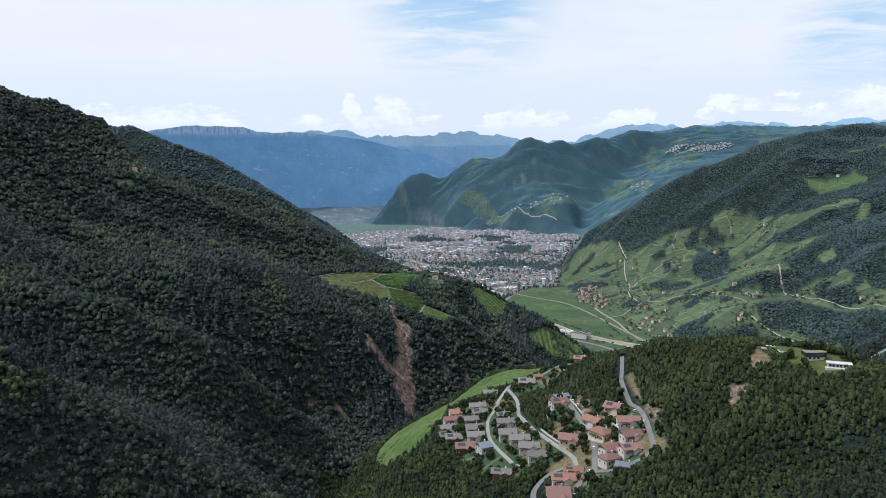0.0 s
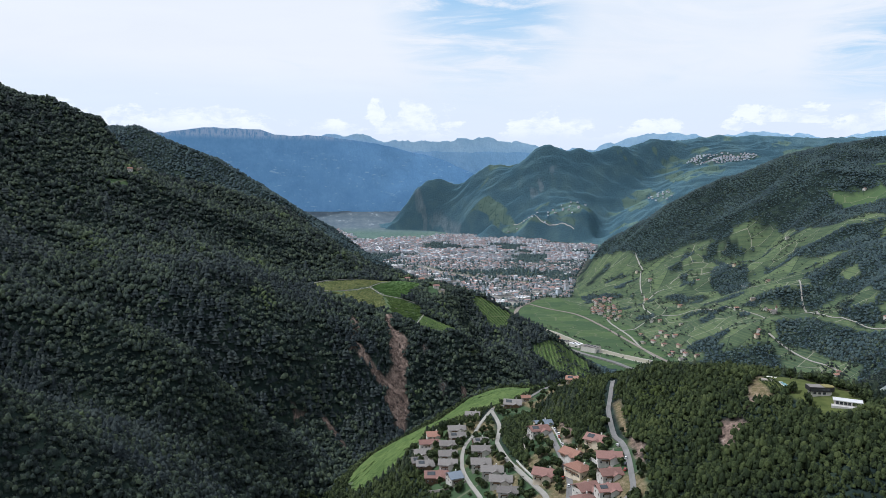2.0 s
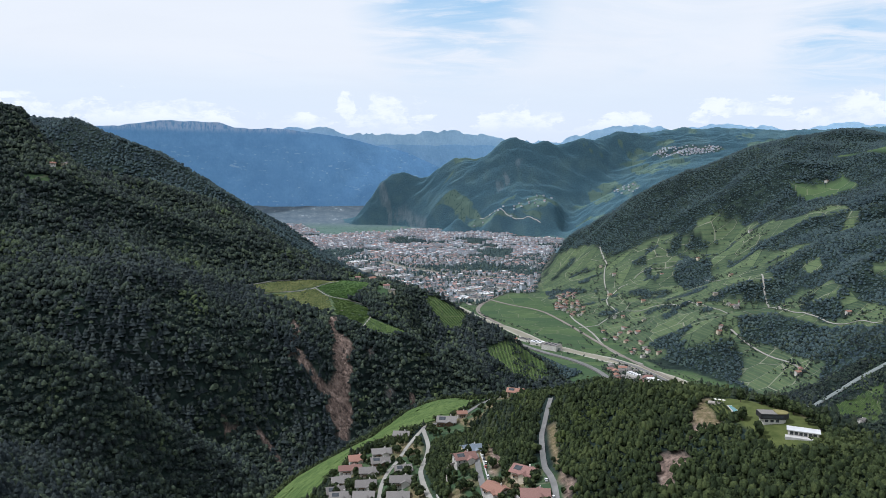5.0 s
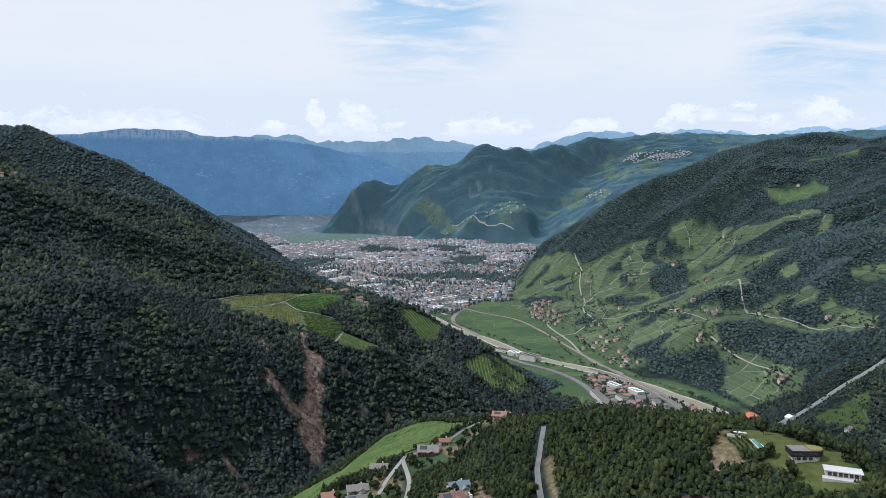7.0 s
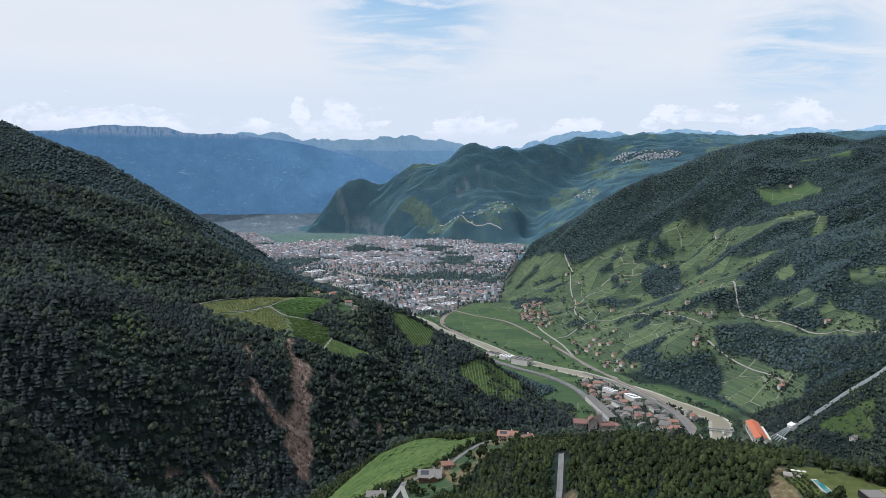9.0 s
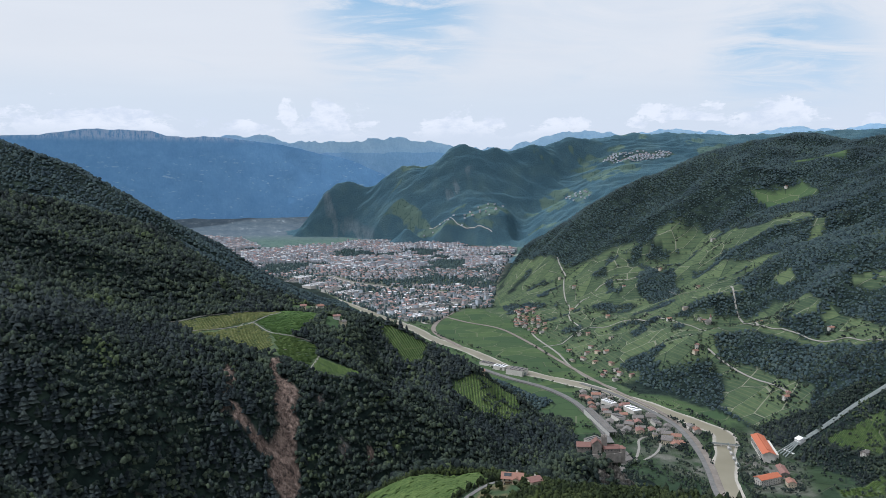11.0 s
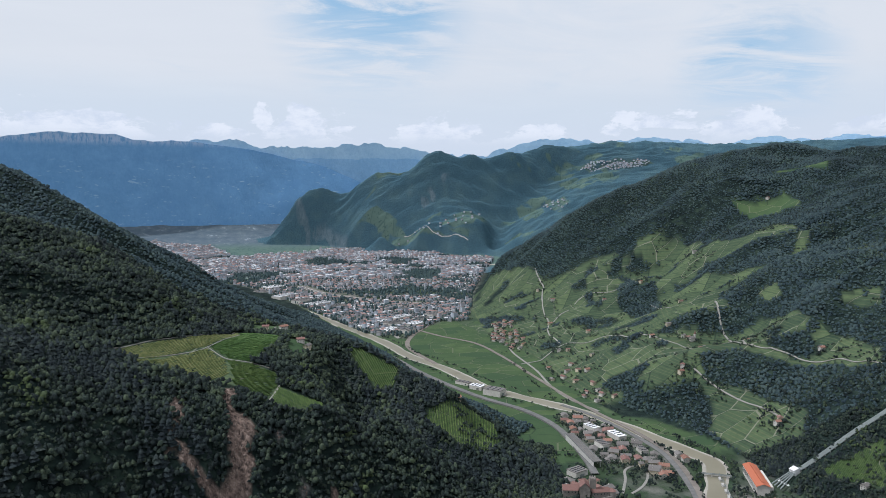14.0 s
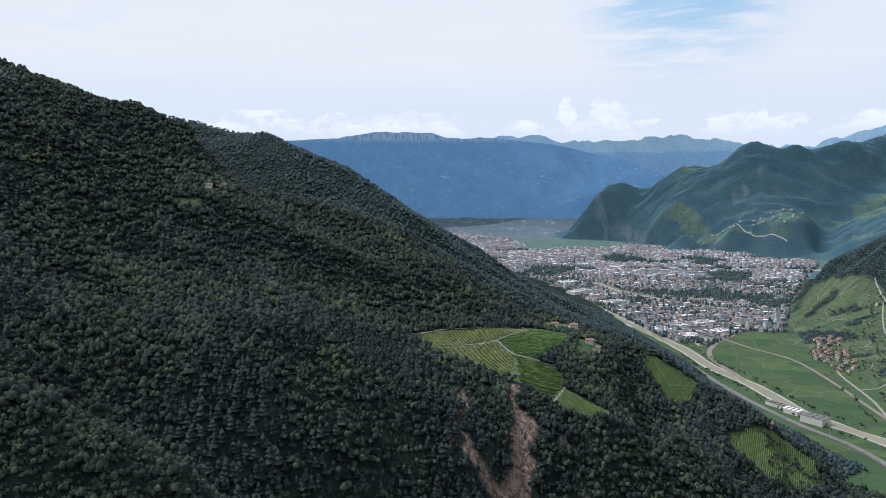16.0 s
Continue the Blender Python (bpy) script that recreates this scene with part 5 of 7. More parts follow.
def windows(parent, w, d, h, rows, frames=True):
    """Windows on the four walls, each with its frame."""
    glass, frame_me = window_mesh(1.0, 1.3, M_GLASS, "glass"), window_mesh(1.3, 1.6, M_WALL_WHITE, "frame")
    for side in range(4):
        run = w if side % 2 == 0 else d
        off = (d if side % 2 == 0 else w) / 2
        n = max(1, int(run / 3.4))
        for level in range(rows):
            z = 1.6 + 2.8 * level
            if z > h - 0.6:
                continue
            for k in range(n):
                u = (k + 0.5) / n * run - run / 2
                m = Matrix.Rotation(side * math.pi / 2, 4, "Z") @ Matrix.Translation((u, -off, z))
                win = new("window", frame_me if frames else glass)
                win.parent, win.matrix_local = parent, m
                if frames:
                    pane = new("pane", glass)
                    pane.parent, pane.matrix_local = win, Matrix.Translation((0, -0.05, 0))


def seat_height(x, y, w, d, yaw):
    a = radians(yaw)
    k = [(sx * w / 2, sy * d / 2) for sx in (-1, 1) for sy in (-1, 1)]
    hs = [float(height(x + p * math.cos(a) - q * math.sin(a), y + p * math.sin(a) + q * math.cos(a))) for p, q in k]
    return (max(hs) + min(hs)) / 2


TAKEN = []


def house(name, x, y, w, d, h, yaw, roof, wall, label, group, hip=False, rows=2, detail=2, rise=None, category="house"):
    z = seat_height(x, y, w, d, yaw)
    p = drawn_in((x, y, z))
    k = np.linalg.norm(p - EYE) / np.linalg.norm(np.array((x, y, z)) - EYE)
    base = new(name)
    base.empty_display_size = 1
    base.matrix_world = Matrix.Translation(p) @ Matrix.Rotation(radians(yaw), 4, "Z") @ Matrix.Scale(k, 4)
    tagged(base, label, category, group)
    rise = rise if rise is not None else d * 0.22
    TAKEN.append((x, y, max(w, d) * 0.62))
    if hip:
        v, f = box(-w / 2, w / 2, -d / 2, d / 2, -3, h)
        part("wall", v, f, wall, base)
        v, f = hip_roof(w, d, h, rise)
    else:
        part("wall", *gable_walls(w, d, h, rise), wall, base)
        v, f = gable_roof(w, d, h, rise)
    part("roof", v, f, roof, base)
    if detail >= 1:
        v, f = box(w * 0.18, w * 0.18 + 0.8, d * 0.12, d * 0.12 + 0.8, h, h + rise + 1.0)
        part("chimney", v, f, M_WALL_WHITE, base)
        windows(base, w, d, h, rows, detail >= 2)
    if detail >= 2:
        # timber balcony with rail and posts, on the long side towards the valley
        v, f = box(-w * 0.36, w * 0.36, -d / 2 - 1.3, -d / 2 - 0.07, 2.75, 2.9)
        bal = part("balcony", v, f, M_WOOD, base, "weathered timber balcony")
        v, f = box(-w * 0.36, w * 0.36, -d / 2 - 1.3, -d / 2 - 1.22, 2.9, 3.75)
        part("balcony_rail", v, f, M_WOOD, bal)
        v, f = box(-0.5, 0.5, -d / 2 - 0.08, -d / 2 - 0.01, -0.2, 2.0)
        part("door", v, f, M_WOOD, base, "dark timber door")
        if not hip and w > 11.5:
            # cross wing with a gable of its own
            m = Matrix.Translation((w * 0.2, -d * 0.12, 0)) @ Matrix.Rotation(math.pi / 2, 4, "Z")
            ww, wd = d * 1.12, w * 0.4
            v, f = gable_walls(ww, wd, h - 0.4, wd * 0.26)
            wing = part("wing", [m @ Vector(q) for q in v], f, wall, base)
            v, f = gable_roof(ww, wd, h - 0.4, wd * 0.26, 0.7)
            part("wing_roof", [m @ Vector(q) for q in v], f, roof, wing)
        if not hip and int(x + y) % 3 == 0:
            low, top = h + rise * 0.25 + 0.36, h + rise * 0.8 + 0.36
            v = [(-w * 0.42, -d * 0.375, low), (-w * 0.05, -d * 0.375, low), (-w * 0.05, -d * 0.10, top), (-w * 0.42, -d * 0.10, top)]
            part("solar_panel", [(p, q, r + t) for t in (0, 0.12) for p, q, r in v], box(0, 1, 0, 1, 0, 1)[1], M_GLASS, base, "dark blue solar panel")
        if not hip:
            for s in (-1, 1):
                v, f = box(s * w / 2 - 0.05, s * w / 2 + 0.07, -d * 0.3, d * 0.3, h - 0.2, h + rise * 0.3)
                part("gable_boarding", v, f, M_WOOD, base, "dark larch gable boarding")
    return base


def village():
    grey, red, orange, blue = M_ROOF_GREY, M_ROOF_RED, M_ROOF_ORANGE, M_ROOF_BLUE
    tone = {grey: "weathered grey tiled roof", red: "dull red tiled roof", orange: "orange tiled roof", blue: "blue metal roof"}
    rows = (
        (90, 692, 13, 9, 5, grey), (89, 670, 12, 9, 5, grey), (80, 657, 12, 9, 0, grey), (78, 626, 12, 10, 0, grey), (77, 605, 12, 10, -4, grey),
        (69, 701, 11, 10, 8, orange), (64, 682, 15, 8, 6, red), (57, 667, 12, 10, 15, grey), (54, 645, 11, 10, 10, grey), (59, 622, 12, 10, 0, grey),
        (67, 593, 15, 11, 0, red), (80, 575, 8, 10, 20, blue), (106, 632, 10, 9, 10, grey), (104, 603, 13, 9, -2, grey), (101, 578, 12, 10, -4, grey),
        (107, 555, 13, 9, -6, grey), (111, 536, 13, 9, -8, grey), (113, 516, 11, 8, -8, grey), (86, 517, 12, 8, -15, grey), (108, 722, 11, 8, -10, grey),
        (150, 738, 14, 12, -10, grey), (166, 756, 7, 6, 0, orange))
    for x, y, w, d, yaw, roof in rows:
        house("village_house", x, y, w * 1.16, d * 1.16, 4.4 + (x * 7 % 3) * 0.4, yaw, roof, M_WALL_WHITE if (x + y) % 3 else M_WOOD, "low chalet house with " + tone[roof] + " and timber balcony", "houses of the hillside village")
    rows = (
        (157, 618, 12, 10, 10, blue, 6), (148, 590, 13, 10, 12, red, 8.2), (139, 516, 13, 11, -25, red, 6.5), (160, 526, 12, 10, -55, orange, 6), (159, 502, 14, 11, -60, orange, 6.5),
        (179, 532, 12, 11, -40, red, 6.5), (178, 498, 14, 10, -8, red, 6.5), (173, 479, 12, 9, 10, red, 6), (167, 463, 12, 9, 8, red, 6), (157, 475, 12, 10, 20, red, 6.2),
        (153, 463, 12, 9, 20, red, 6), (158, 446, 10, 8, -30, blue, 4), (130, 473, 11, 7, -15, orange, 4), (121, 467, 14, 10, -8, orange, 6.5), (113, 450, 13, 15, -5, red, 7))
    for x, y, w, d, yaw, roof, h in rows:
        house("village_house", x, y, w * 1.1, d * 1.1, h * 0.76, yaw, roof, M_WALL_CREAM if (x + y) % 2 else M_WALL_WHITE, "rendered hillside house with " + tone[roof] + " and chimney", "houses of the hillside village", hip=(x % 3 == 0), rows=2)
    house("farmhouse", 222, 780, 15, 11, 6, -20, orange, M_WALL_CREAM, "farmhouse with orange tiled roof beside the vineyard", "houses of the hillside village")
    house("farm_barn", 236, 772, 9, 8, 4.5, 15, red, M_WALL_CREAM, "small outbuilding with orange tiled roof beside the farmhouse", "houses of the hillside village", detail=1)


village()


def villa():
    """Two modern houses, pool and terrace on the hilltop."""
    z = float(height(302, 466)) + 0.2
    base = new("black_villa")
    base.matrix_world = pose(301, 467, z, 0, 0, -10) @ Matrix.Scale(0.78, 4)
    tagged(base, "modern black timber house with a rounded end and planted roof", "house")

    def rounded(x0, x1, r, z0, z1):
        ring = [(x0, -r), (x1, -r)] + [(x1 + r * math.sin(t), -r * math.cos(t)) for t in np.linspace(0, math.pi, 12)[1:-1]] + [(x1, r), (x0, r)]
        n = len(ring)
        v = [(x, y, z0) for x, y in ring] + [(x, y, z1) for x, y in ring]
        return v, [tuple(range(n, 2 * n)), tuple(range(n - 1, -1, -1))] + [(i, (i + 1) % n, n + (i + 1) % n, n + i) for i in range(n)]

    part("lower_storey", *rounded(-7, 5, 4.4, -4, 2.7), M_WALL_WHITE, base, "white rendered lower storey")
    part("upper_storey", *rounded(-9, 6, 5.2, 2.75, 6.2), M_BLACK, base, "charred black timber upper storey")
    part("roof", *box(-8.7, 2.0, -4.9, 4.9, 6.22, 6.42), M_ROOF_GREY, base, "flat grey gravel roof")
    part("roof_garden", *rounded(2.2, 6, 4.8, 6.22, 6.75), M_ROOF_PLANTED, base, "planted ochre green roof")
    for k in range(5):
        win = part("window", *box(-8.0 + 2.9 * k, -5.8 + 2.9 * k, -5.3, -5.21, 3.5, 5.3), M_GLASS, base)
        part("mullion", *box(-6.95 + 2.9 * k, -6.85 + 2.9 * k, -5.36, -5.305, 3.5, 5.3), M_BLACK, win)
    for k in range(3):
        part("window", *box(-6 + 3.6 * k, -3.8 + 3.6 * k, -4.52, -4.41, 0.5, 2.3), M_GLASS, base)
    z2 = float(height(308, 449)) + 0.1
    white = new("white_villa")
    white.matrix_world = pose(308, 449, z2, 0, 0, -30) @ Matrix.Scale(0.72, 4)
    tagged(white, "long low white house with a pale flat roof", "house")
    part("wall", *box(-10, 10, -3.6, 4, -3, 3.4), M_WALL_WHITE, white)
    part("roof", *box(-11, 11, -5, 5, 3.42, 3.95), M_ROOF_WHITE, white, "pale overhanging flat roof")
    for k in range(6):
        part("window", *box(-8.8 + 3 * k, -6.6 + 3 * k, -3.72, -3.62, 0.4, 2.7), M_GLASS, white)
    part("terrace", *box(-12, 9, -9, -3.8, -3, 0.05), M_CONCRETE, white, "concrete terrace slab")
    for k in range(4):
        part("post", *box(-9 + 6 * k, -8.75 + 6 * k, -4.8, -4.55, 0.06, 3.4), M_WALL_WHITE, white)
    z3 = float(height(290, 491)) + 0.15
    pool = new("swimming_pool")
    pool.matrix_world = pose(290.5, 488, z3, 0, 0, -12)
    tagged(pool, "narrow turquoise swimming pool with pale stone rim on the lawn", "pool")
    part("rim", *box(-1.75, 1.75, -7.4, 7.4, -1.5, 0.12), M_CONCRETE, pool, "pale stone rim")
    part("water", *box(-1.4, 1.4, -6.7, 6.7, -0.5, 0.16), M_POOL, pool, "still turquoise water")
    terrace = new("pool_terrace")
    terrace.matrix_world = pose(288, 503, float(height(288, 503)) + 0.2, 0, 0, -30)
    tagged(terrace, "stone terrace with white parasols beside the pool", "terrace")
    part("deck", *box(-5, 5, -2.4, 2.4, -2, 0.2), M_STONE, terrace)
    for k in range(3):
        px = -1.0 + 2.3 * k
        canopy = [(px, 0, 2.7)] + [(px + 1.1 * math.cos(t), 1.1 * math.sin(t), 2.25) for t in np.arange(8) * math.pi / 4]
        top = part("parasol", canopy, [(0, 1 + i, 1 + (i + 1) % 8) for i in range(8)] + [tuple(range(8, 0, -1))], M_WALL_WHITE, terrace, "open white parasol")
        part("pole", *box(px - 0.05, px + 0.05, -0.05, 0.05, 0.2, 2.26), M_METAL, top)


villa()


def orchard():
    """Young fruit bushes in short rows on the bank beside the pool."""
    g = np.random.default_rng(44)
    u, w = np.meshgrid(np.linspace(0, 1, 11), np.linspace(0, 1, 4))
    x = 279.5 + 6.5 * w.ravel() + 3.5 * u.ravel() + g.uniform(-0.3, 0.3, u.size)
    y = 484 + 22 * u.ravel() - 3 * w.ravel() + g.uniform(-0.3, 0.3, u.size)
    s = g.uniform(0.8, 1.5, u.size)
    stand("orchard_bushes", "rows of young green fruit bushes on a dry bank", np.stack([x, y, height(x, y) - 0.1], -1), np.stack([1.3 * s, 1.4 * s], -1), NEAR_SHAPES, M_LEAF)


orchard()
TAKEN.extend([(303, 466, 14), (304, 443, 16), (289.5, 491, 9), (292, 509, 9), (311, 468, 8), (276, 490, 11), (280, 503, 10)])


def power_station():
    hall = new("power_station")
    hall.matrix_world = pose(826, 1352, 0.3, 0, 0, 68)
    tagged(hall, "long stone power station hall with an orange tiled roof", "power station")
    w, d, h = 92, 20, 15
    part("wall", *gable_walls(w, d, h, 4), M_WALL_WHITE, hall)
    part("roof", *gable_roof(w, d, h, 4), M_ROOF_STATION, hall)
    part("ridge_vent", *box(-w * 0.42, w * 0.42, -1.4, 1.4, h + 3.6, h + 5.6), M_ROOF_STATION, hall, "raised ridge ventilator")
    glass = window_mesh(3.0, 8.0, M_GLASS, "tall")
    for s in (-1, 1):
        for k in range(14):
            win = new("tall_window", glass)
            win.parent, win.matrix_local = hall, Matrix.Translation((-w / 2 + 5 + 6.3 * k, s * (d / 2 + 0.02), 7.5))
    part("annex", *box(-30, 40, -d / 2 - 9, -d / 2 - 0.1, -2, 9), M_WALL_WHITE, hall, "flat roofed white annexe")
    house("switch_house", 757, 1238, 40, 15, 11, 12, M_ROOF_STATION, M_WALL_WHITE, "white switch house with an orange roof beside the river", "power station buildings", detail=1, rows=3, category="building")
    house("switch_house", 800, 1262, 34, 12, 9, 68, M_ROOF_RED, M_STONE, "stone side building with red roof beside the power station", "power station buildings", detail=1, rows=2, category="building")
    house("switch_house", 786, 1222, 16, 12, 8, 68, M_ROOF_ORANGE, M_WALL_CREAM, "small cream building with orange roof beside the power station", "power station buildings", detail=1, rows=2, category="building")
    # penstock: four pipes and the anchor block where they leave the hillside
    top, low = np.array((1085.0, 1322.0, float(height(1085, 1322)) + 2.5)), np.array((884.0, 1337.0, float(height(884, 1337)) + 4))
    foot = np.array((846.0, 1330.0, 4.0))
    pen = new("penstock")
    tagged(pen, "bundle of pale steel pressure pipes running straight down the hillside", "pipeline")
    side = np.array((0.05, 1.0, 0.0))

    def pipe(name, stations, r, label=""):
        st = np.array(stations)
        run = np.gradient(st, axis=0)
        run /= np.linalg.norm(run, axis=1)[:, None]
        u = np.cross(run, (0, 0, 1))
        u /= np.linalg.norm(u, axis=1)[:, None]
        q = np.cross(u, run)
        v = [p + a * r * math.cos(t) + b * r * math.sin(t) for p, a, b in zip(st, u, q) for t in np.arange(8) * math.pi / 4]
        f = [(8 * k + i, 8 * k + (i + 1) % 8, 8 * k + 8 + (i + 1) % 8, 8 * k + 8 + i) for k in range(len(st) - 1) for i in range(8)]
        part(name, v, f, M_METAL, pen, label)

    steps = 24
    axis = [low + (top - low) * k / steps for k in range(steps + 1)]
    crown = [max(float(height(c[0], c[1] + o)) for o in (-6, 0, 6)) + 1.6 for c in axis]
    crown = np.convolve(np.pad(crown, 2, mode="edge"), np.ones(5) / 5, "valid") + 0.6
    axis = [np.array((c[0], c[1], z)) for c, z in zip(axis, crown)]
    for k in range(4):
        o = side * (k - 1.5) * 2.5
        pipe("pipe", [c + o for c in axis], 1.0)
        pipe("lower_pipe", [foot + side * (k - 1.5) * 7.5, axis[0] + o], 1.1, "white fanned lower pipe")
    for c in axis[1:-1]:
        v, f = box(c[0] - 0.5, c[0] + 0.5, c[1] - 5.0, c[1] + 5.0, c[2] - 5, c[2] - 0.9)
        part("saddle", v, f, M_CONCRETE, pen, "concrete pipe saddle")
    block = new("anchor_block")
    block.matrix_world = pose(886, 1337, float(height(886, 1337)) + 1, 0, -22, 4) @ Matrix.Scale(0.62, 4)
    tagged(block, "white concrete anchor block of the pressure pipes", "anchor block")
    part("block", *box(-8, 8, -9.5, 9.5, -12, 13), M_WHITE, block)
    part("ledge", *box(-9, -6, -10.5, 10.5, -12, 6), M_WHITE, block)
    for k in range(5):
        part("manifold", *box(-44, -38, -19 + 8 * k, -13 + 8 * k, -20, -9), M_WHITE, block, "white valve housing")
    # outdoor switchgear
    for k in range(5):
        g = new("switchgear_frame")
        g.matrix_world = pose(742 + 9 * k, 1290 + 22 * k, 0.5, 0, 0, 68)
        tagged(g, "grey lattice switchgear frame in the power station yard", "switchgear", "switchgear frames")
        for s in (-1, 1):
            part("post", *box(s * 8 - 0.3, s * 8 + 0.3, -0.3, 0.3, -0.6, 9), M_METAL, g)
        part("beam", *box(-8.3, 8.3, -0.3, 0.3, 9, 9.7), M_METAL, g)
        part("cabinet", *box(-5, 5, -2, 2, -0.6, 3), M_CONCRETE, g)


power_station()


def weir():
    bridge = new("footbridge")
    bridge.matrix_world = pose(778, 1392, 3.5, 0, 0, -28)
    tagged(bridge, "low concrete footbridge and weir across the river", "bridge")
    part("deck", *box(-26, 26, -2, 2, 0, 0.9), M_CONCRETE, bridge)
    for k in range(4):
        part("pier", *box(-18 + 12 * k, -16.6 + 12 * k, -2.5, 2.5, -5, 0), M_CONCRETE, bridge)
    for s in (-1, 1):
        part("rail", *box(-26, 26, s * 1.9 - 0.08, s * 1.9 + 0.08, 0.9, 2.0), M_METAL, bridge)


weir()


def castle():
    """Ranges round a keep, on a crag at the end of the spur."""
    x, y = 424, 1102
    z = float(height(x, y)) + 1.5
    ob = new("castle")
    ob.matrix_world = pose(x, y, z, 0, 0, -16)
    tagged(ob, "medieval stone castle with faded red roofs on a crag", "castle")
    # offset, width, depth, eaves, rise, turn
    ranges = ((-20, -2, 17, 10, 10, 4.5, 0), (-4, -4, 12, 11, 15, 5.0, 90), (14, 2, 20, 10, 7, 3.6, 12), (-14, 9, 16, 8, 7, 3.2, 4), (24, 9, 10, 8, 5, 2.8, -20), (2, 12, 14, 8, 8, 3.4, 8))
    for bx, by, w, d, h, rise, turn in ranges:
        m = Matrix.Translation((bx, by, 0)) @ Matrix.Rotation(radians(turn), 4, "Z")
        v, f = gable_walls(w, d, h, rise, 12)
        p = part("range", [m @ Vector(q) for q in v], f, M_STONE, ob)
        v, f = gable_roof(w, d, h, rise, 0.6)
        part("roof", [m @ Vector(q) for q in v], f, M_ROOF_RED, p)
        for k in range(int(w / 4)):
            wx = -w / 2 + 2.4 + 4 * k
            v, f = box(wx - 0.5, wx + 0.5, -d / 2 - 0.08, -d / 2 - 0.01, h - 3.2, h - 1.7)
            part("window", [m @ Vector(q) for q in v], f, M_GLASS, p)
    v, f = box(2.5, 9.5, -1, 6, -12, 21)
    keep = part("keep", v, f, M_STONE, ob, "square grey stone keep")
    for sx in range(3):
        for sy in range(3):
            if sx == 1 and sy == 1:
                continue
            part("merlon", *box(2.5 + 2.7 * sx, 4.1 + 2.7 * sx, -1 + 2.7 * sy, 0.6 + 2.7 * sy, 21.01, 22.4), M_STONE, keep)
    for bx, by, run, yw in ((-24, -10, 14, 14), (-9, -12, 16, -4), (8, -9, 18, 12), (24, -3, 14, 24)):
        v, f = box(-run / 2, run / 2, -0.5, 0.5, -10, 2.0)
        m = Matrix.Translation((bx, by, 0)) @ Matrix.Rotation(radians(yw), 4, "Z")
        part("curtain_wall", [m @ Vector(p) for p in v], f, M_STONE, ob, "grey curtain wall")
    a = np.arange(14) * math.pi / 7
    v = [(29 + 4.2 * math.cos(t), 2 + 4.2 * math.sin(t), q) for q in (-12, 7) for t in a]
    tower = part("round_tower", v, [(i, (i + 1) % 14, 14 + (i + 1) % 14, 14 + i) for i in range(14)], M_STONE, ob)
    part("tower_roof", [(29 + 4.6 * math.cos(t), 2 + 4.6 * math.sin(t), 7) for t in a] + [(29, 2, 10)], [(i, (i + 1) % 14, 14) for i in range(14)] + [tuple(range(13, -1, -1))], M_ROOF_RED, tower)
    TAKEN.append((x, y, 34))


castle()


def boulders(name, label, n, x0, x1, y0, y1, small, large, mat, seed):
    """Rough blocks of rock standing out of a bare slope."""
    g = np.random.default_rng(seed)
    x, y = g.uniform(x0, x1, n), g.uniform(y0, y1, n)
    h = height(x, y)
    cover = land_cover(x, y, h)
    ok = np.maximum(cover["rock"], cover["cliff"]) > 0.7
    x, y, h = x[ok], y[ok], h[ok]
    parts = []
    for a, b, c in zip(x, y, h):
        s = small + (large - small) * g.random() ** 2.2
        v = ICO_V * g.uniform(0.6, 1.3, (len(ICO_V), 3)) * (s * 0.8, s * 0.8, s * g.uniform(0.8, 1.9))
        parts.append((v + (a, b, c + 0.1 * s), ICO_F))
    v, f = joined(parts)
    tagged(new(name, make_mesh(name, v, f, [mat], smooth=False)), label, "rocks", kind="stuff")


boulders("scar_rocks", "rough grey and reddish rock ribs of the landslip", 3000, -60, 115, 1110, 1330, 0.5, 2.6, M_SCAR, 5)
boulders("crag_rocks", "steep grey crag below the castle walls", 800, 380, 480, 1040, 1145, 1.5, 5.0, M_CRAG, 6)


def spaced(n, poly, gap, seed, lines=()):
    """House sites inside an outline, off the ways and off each other."""
    g = np.random.default_rng(seed)
    p = np.array(poly, float)
    out = []
    for _ in range(n * 30):
        if len(out) >= n:
            break
        x, y = g.uniform(p[:, 0].min(), p[:, 0].max()), g.uniform(p[:, 1].min(), p[:, 1].max())
        if inside(np.array([x]), np.array([y]), poly)[0] < 3:
            continue
        if any(math.hypot(x - a, y - b) < gap for a, b in out) or any(math.hypot(x - a, y - b) < gap * 0.5 + r for a, b, r in TAKEN):
            continue
        if any(to_line(np.array([x]), np.array([y]), l)[0] < w for l, w in lines):
            continue
        out.append((x, y))
    return out


HIGHWAY = ((640, 1100), (655, 1200), (690, 1290), (718, 1370), (742, 1470), (746, 1540), (732, 1640), (708, 1740), (672, 1820))
MOTORWAY = ((585, 1440), (596, 1500), (606, 1600), (606, 1700), (570, 1800))


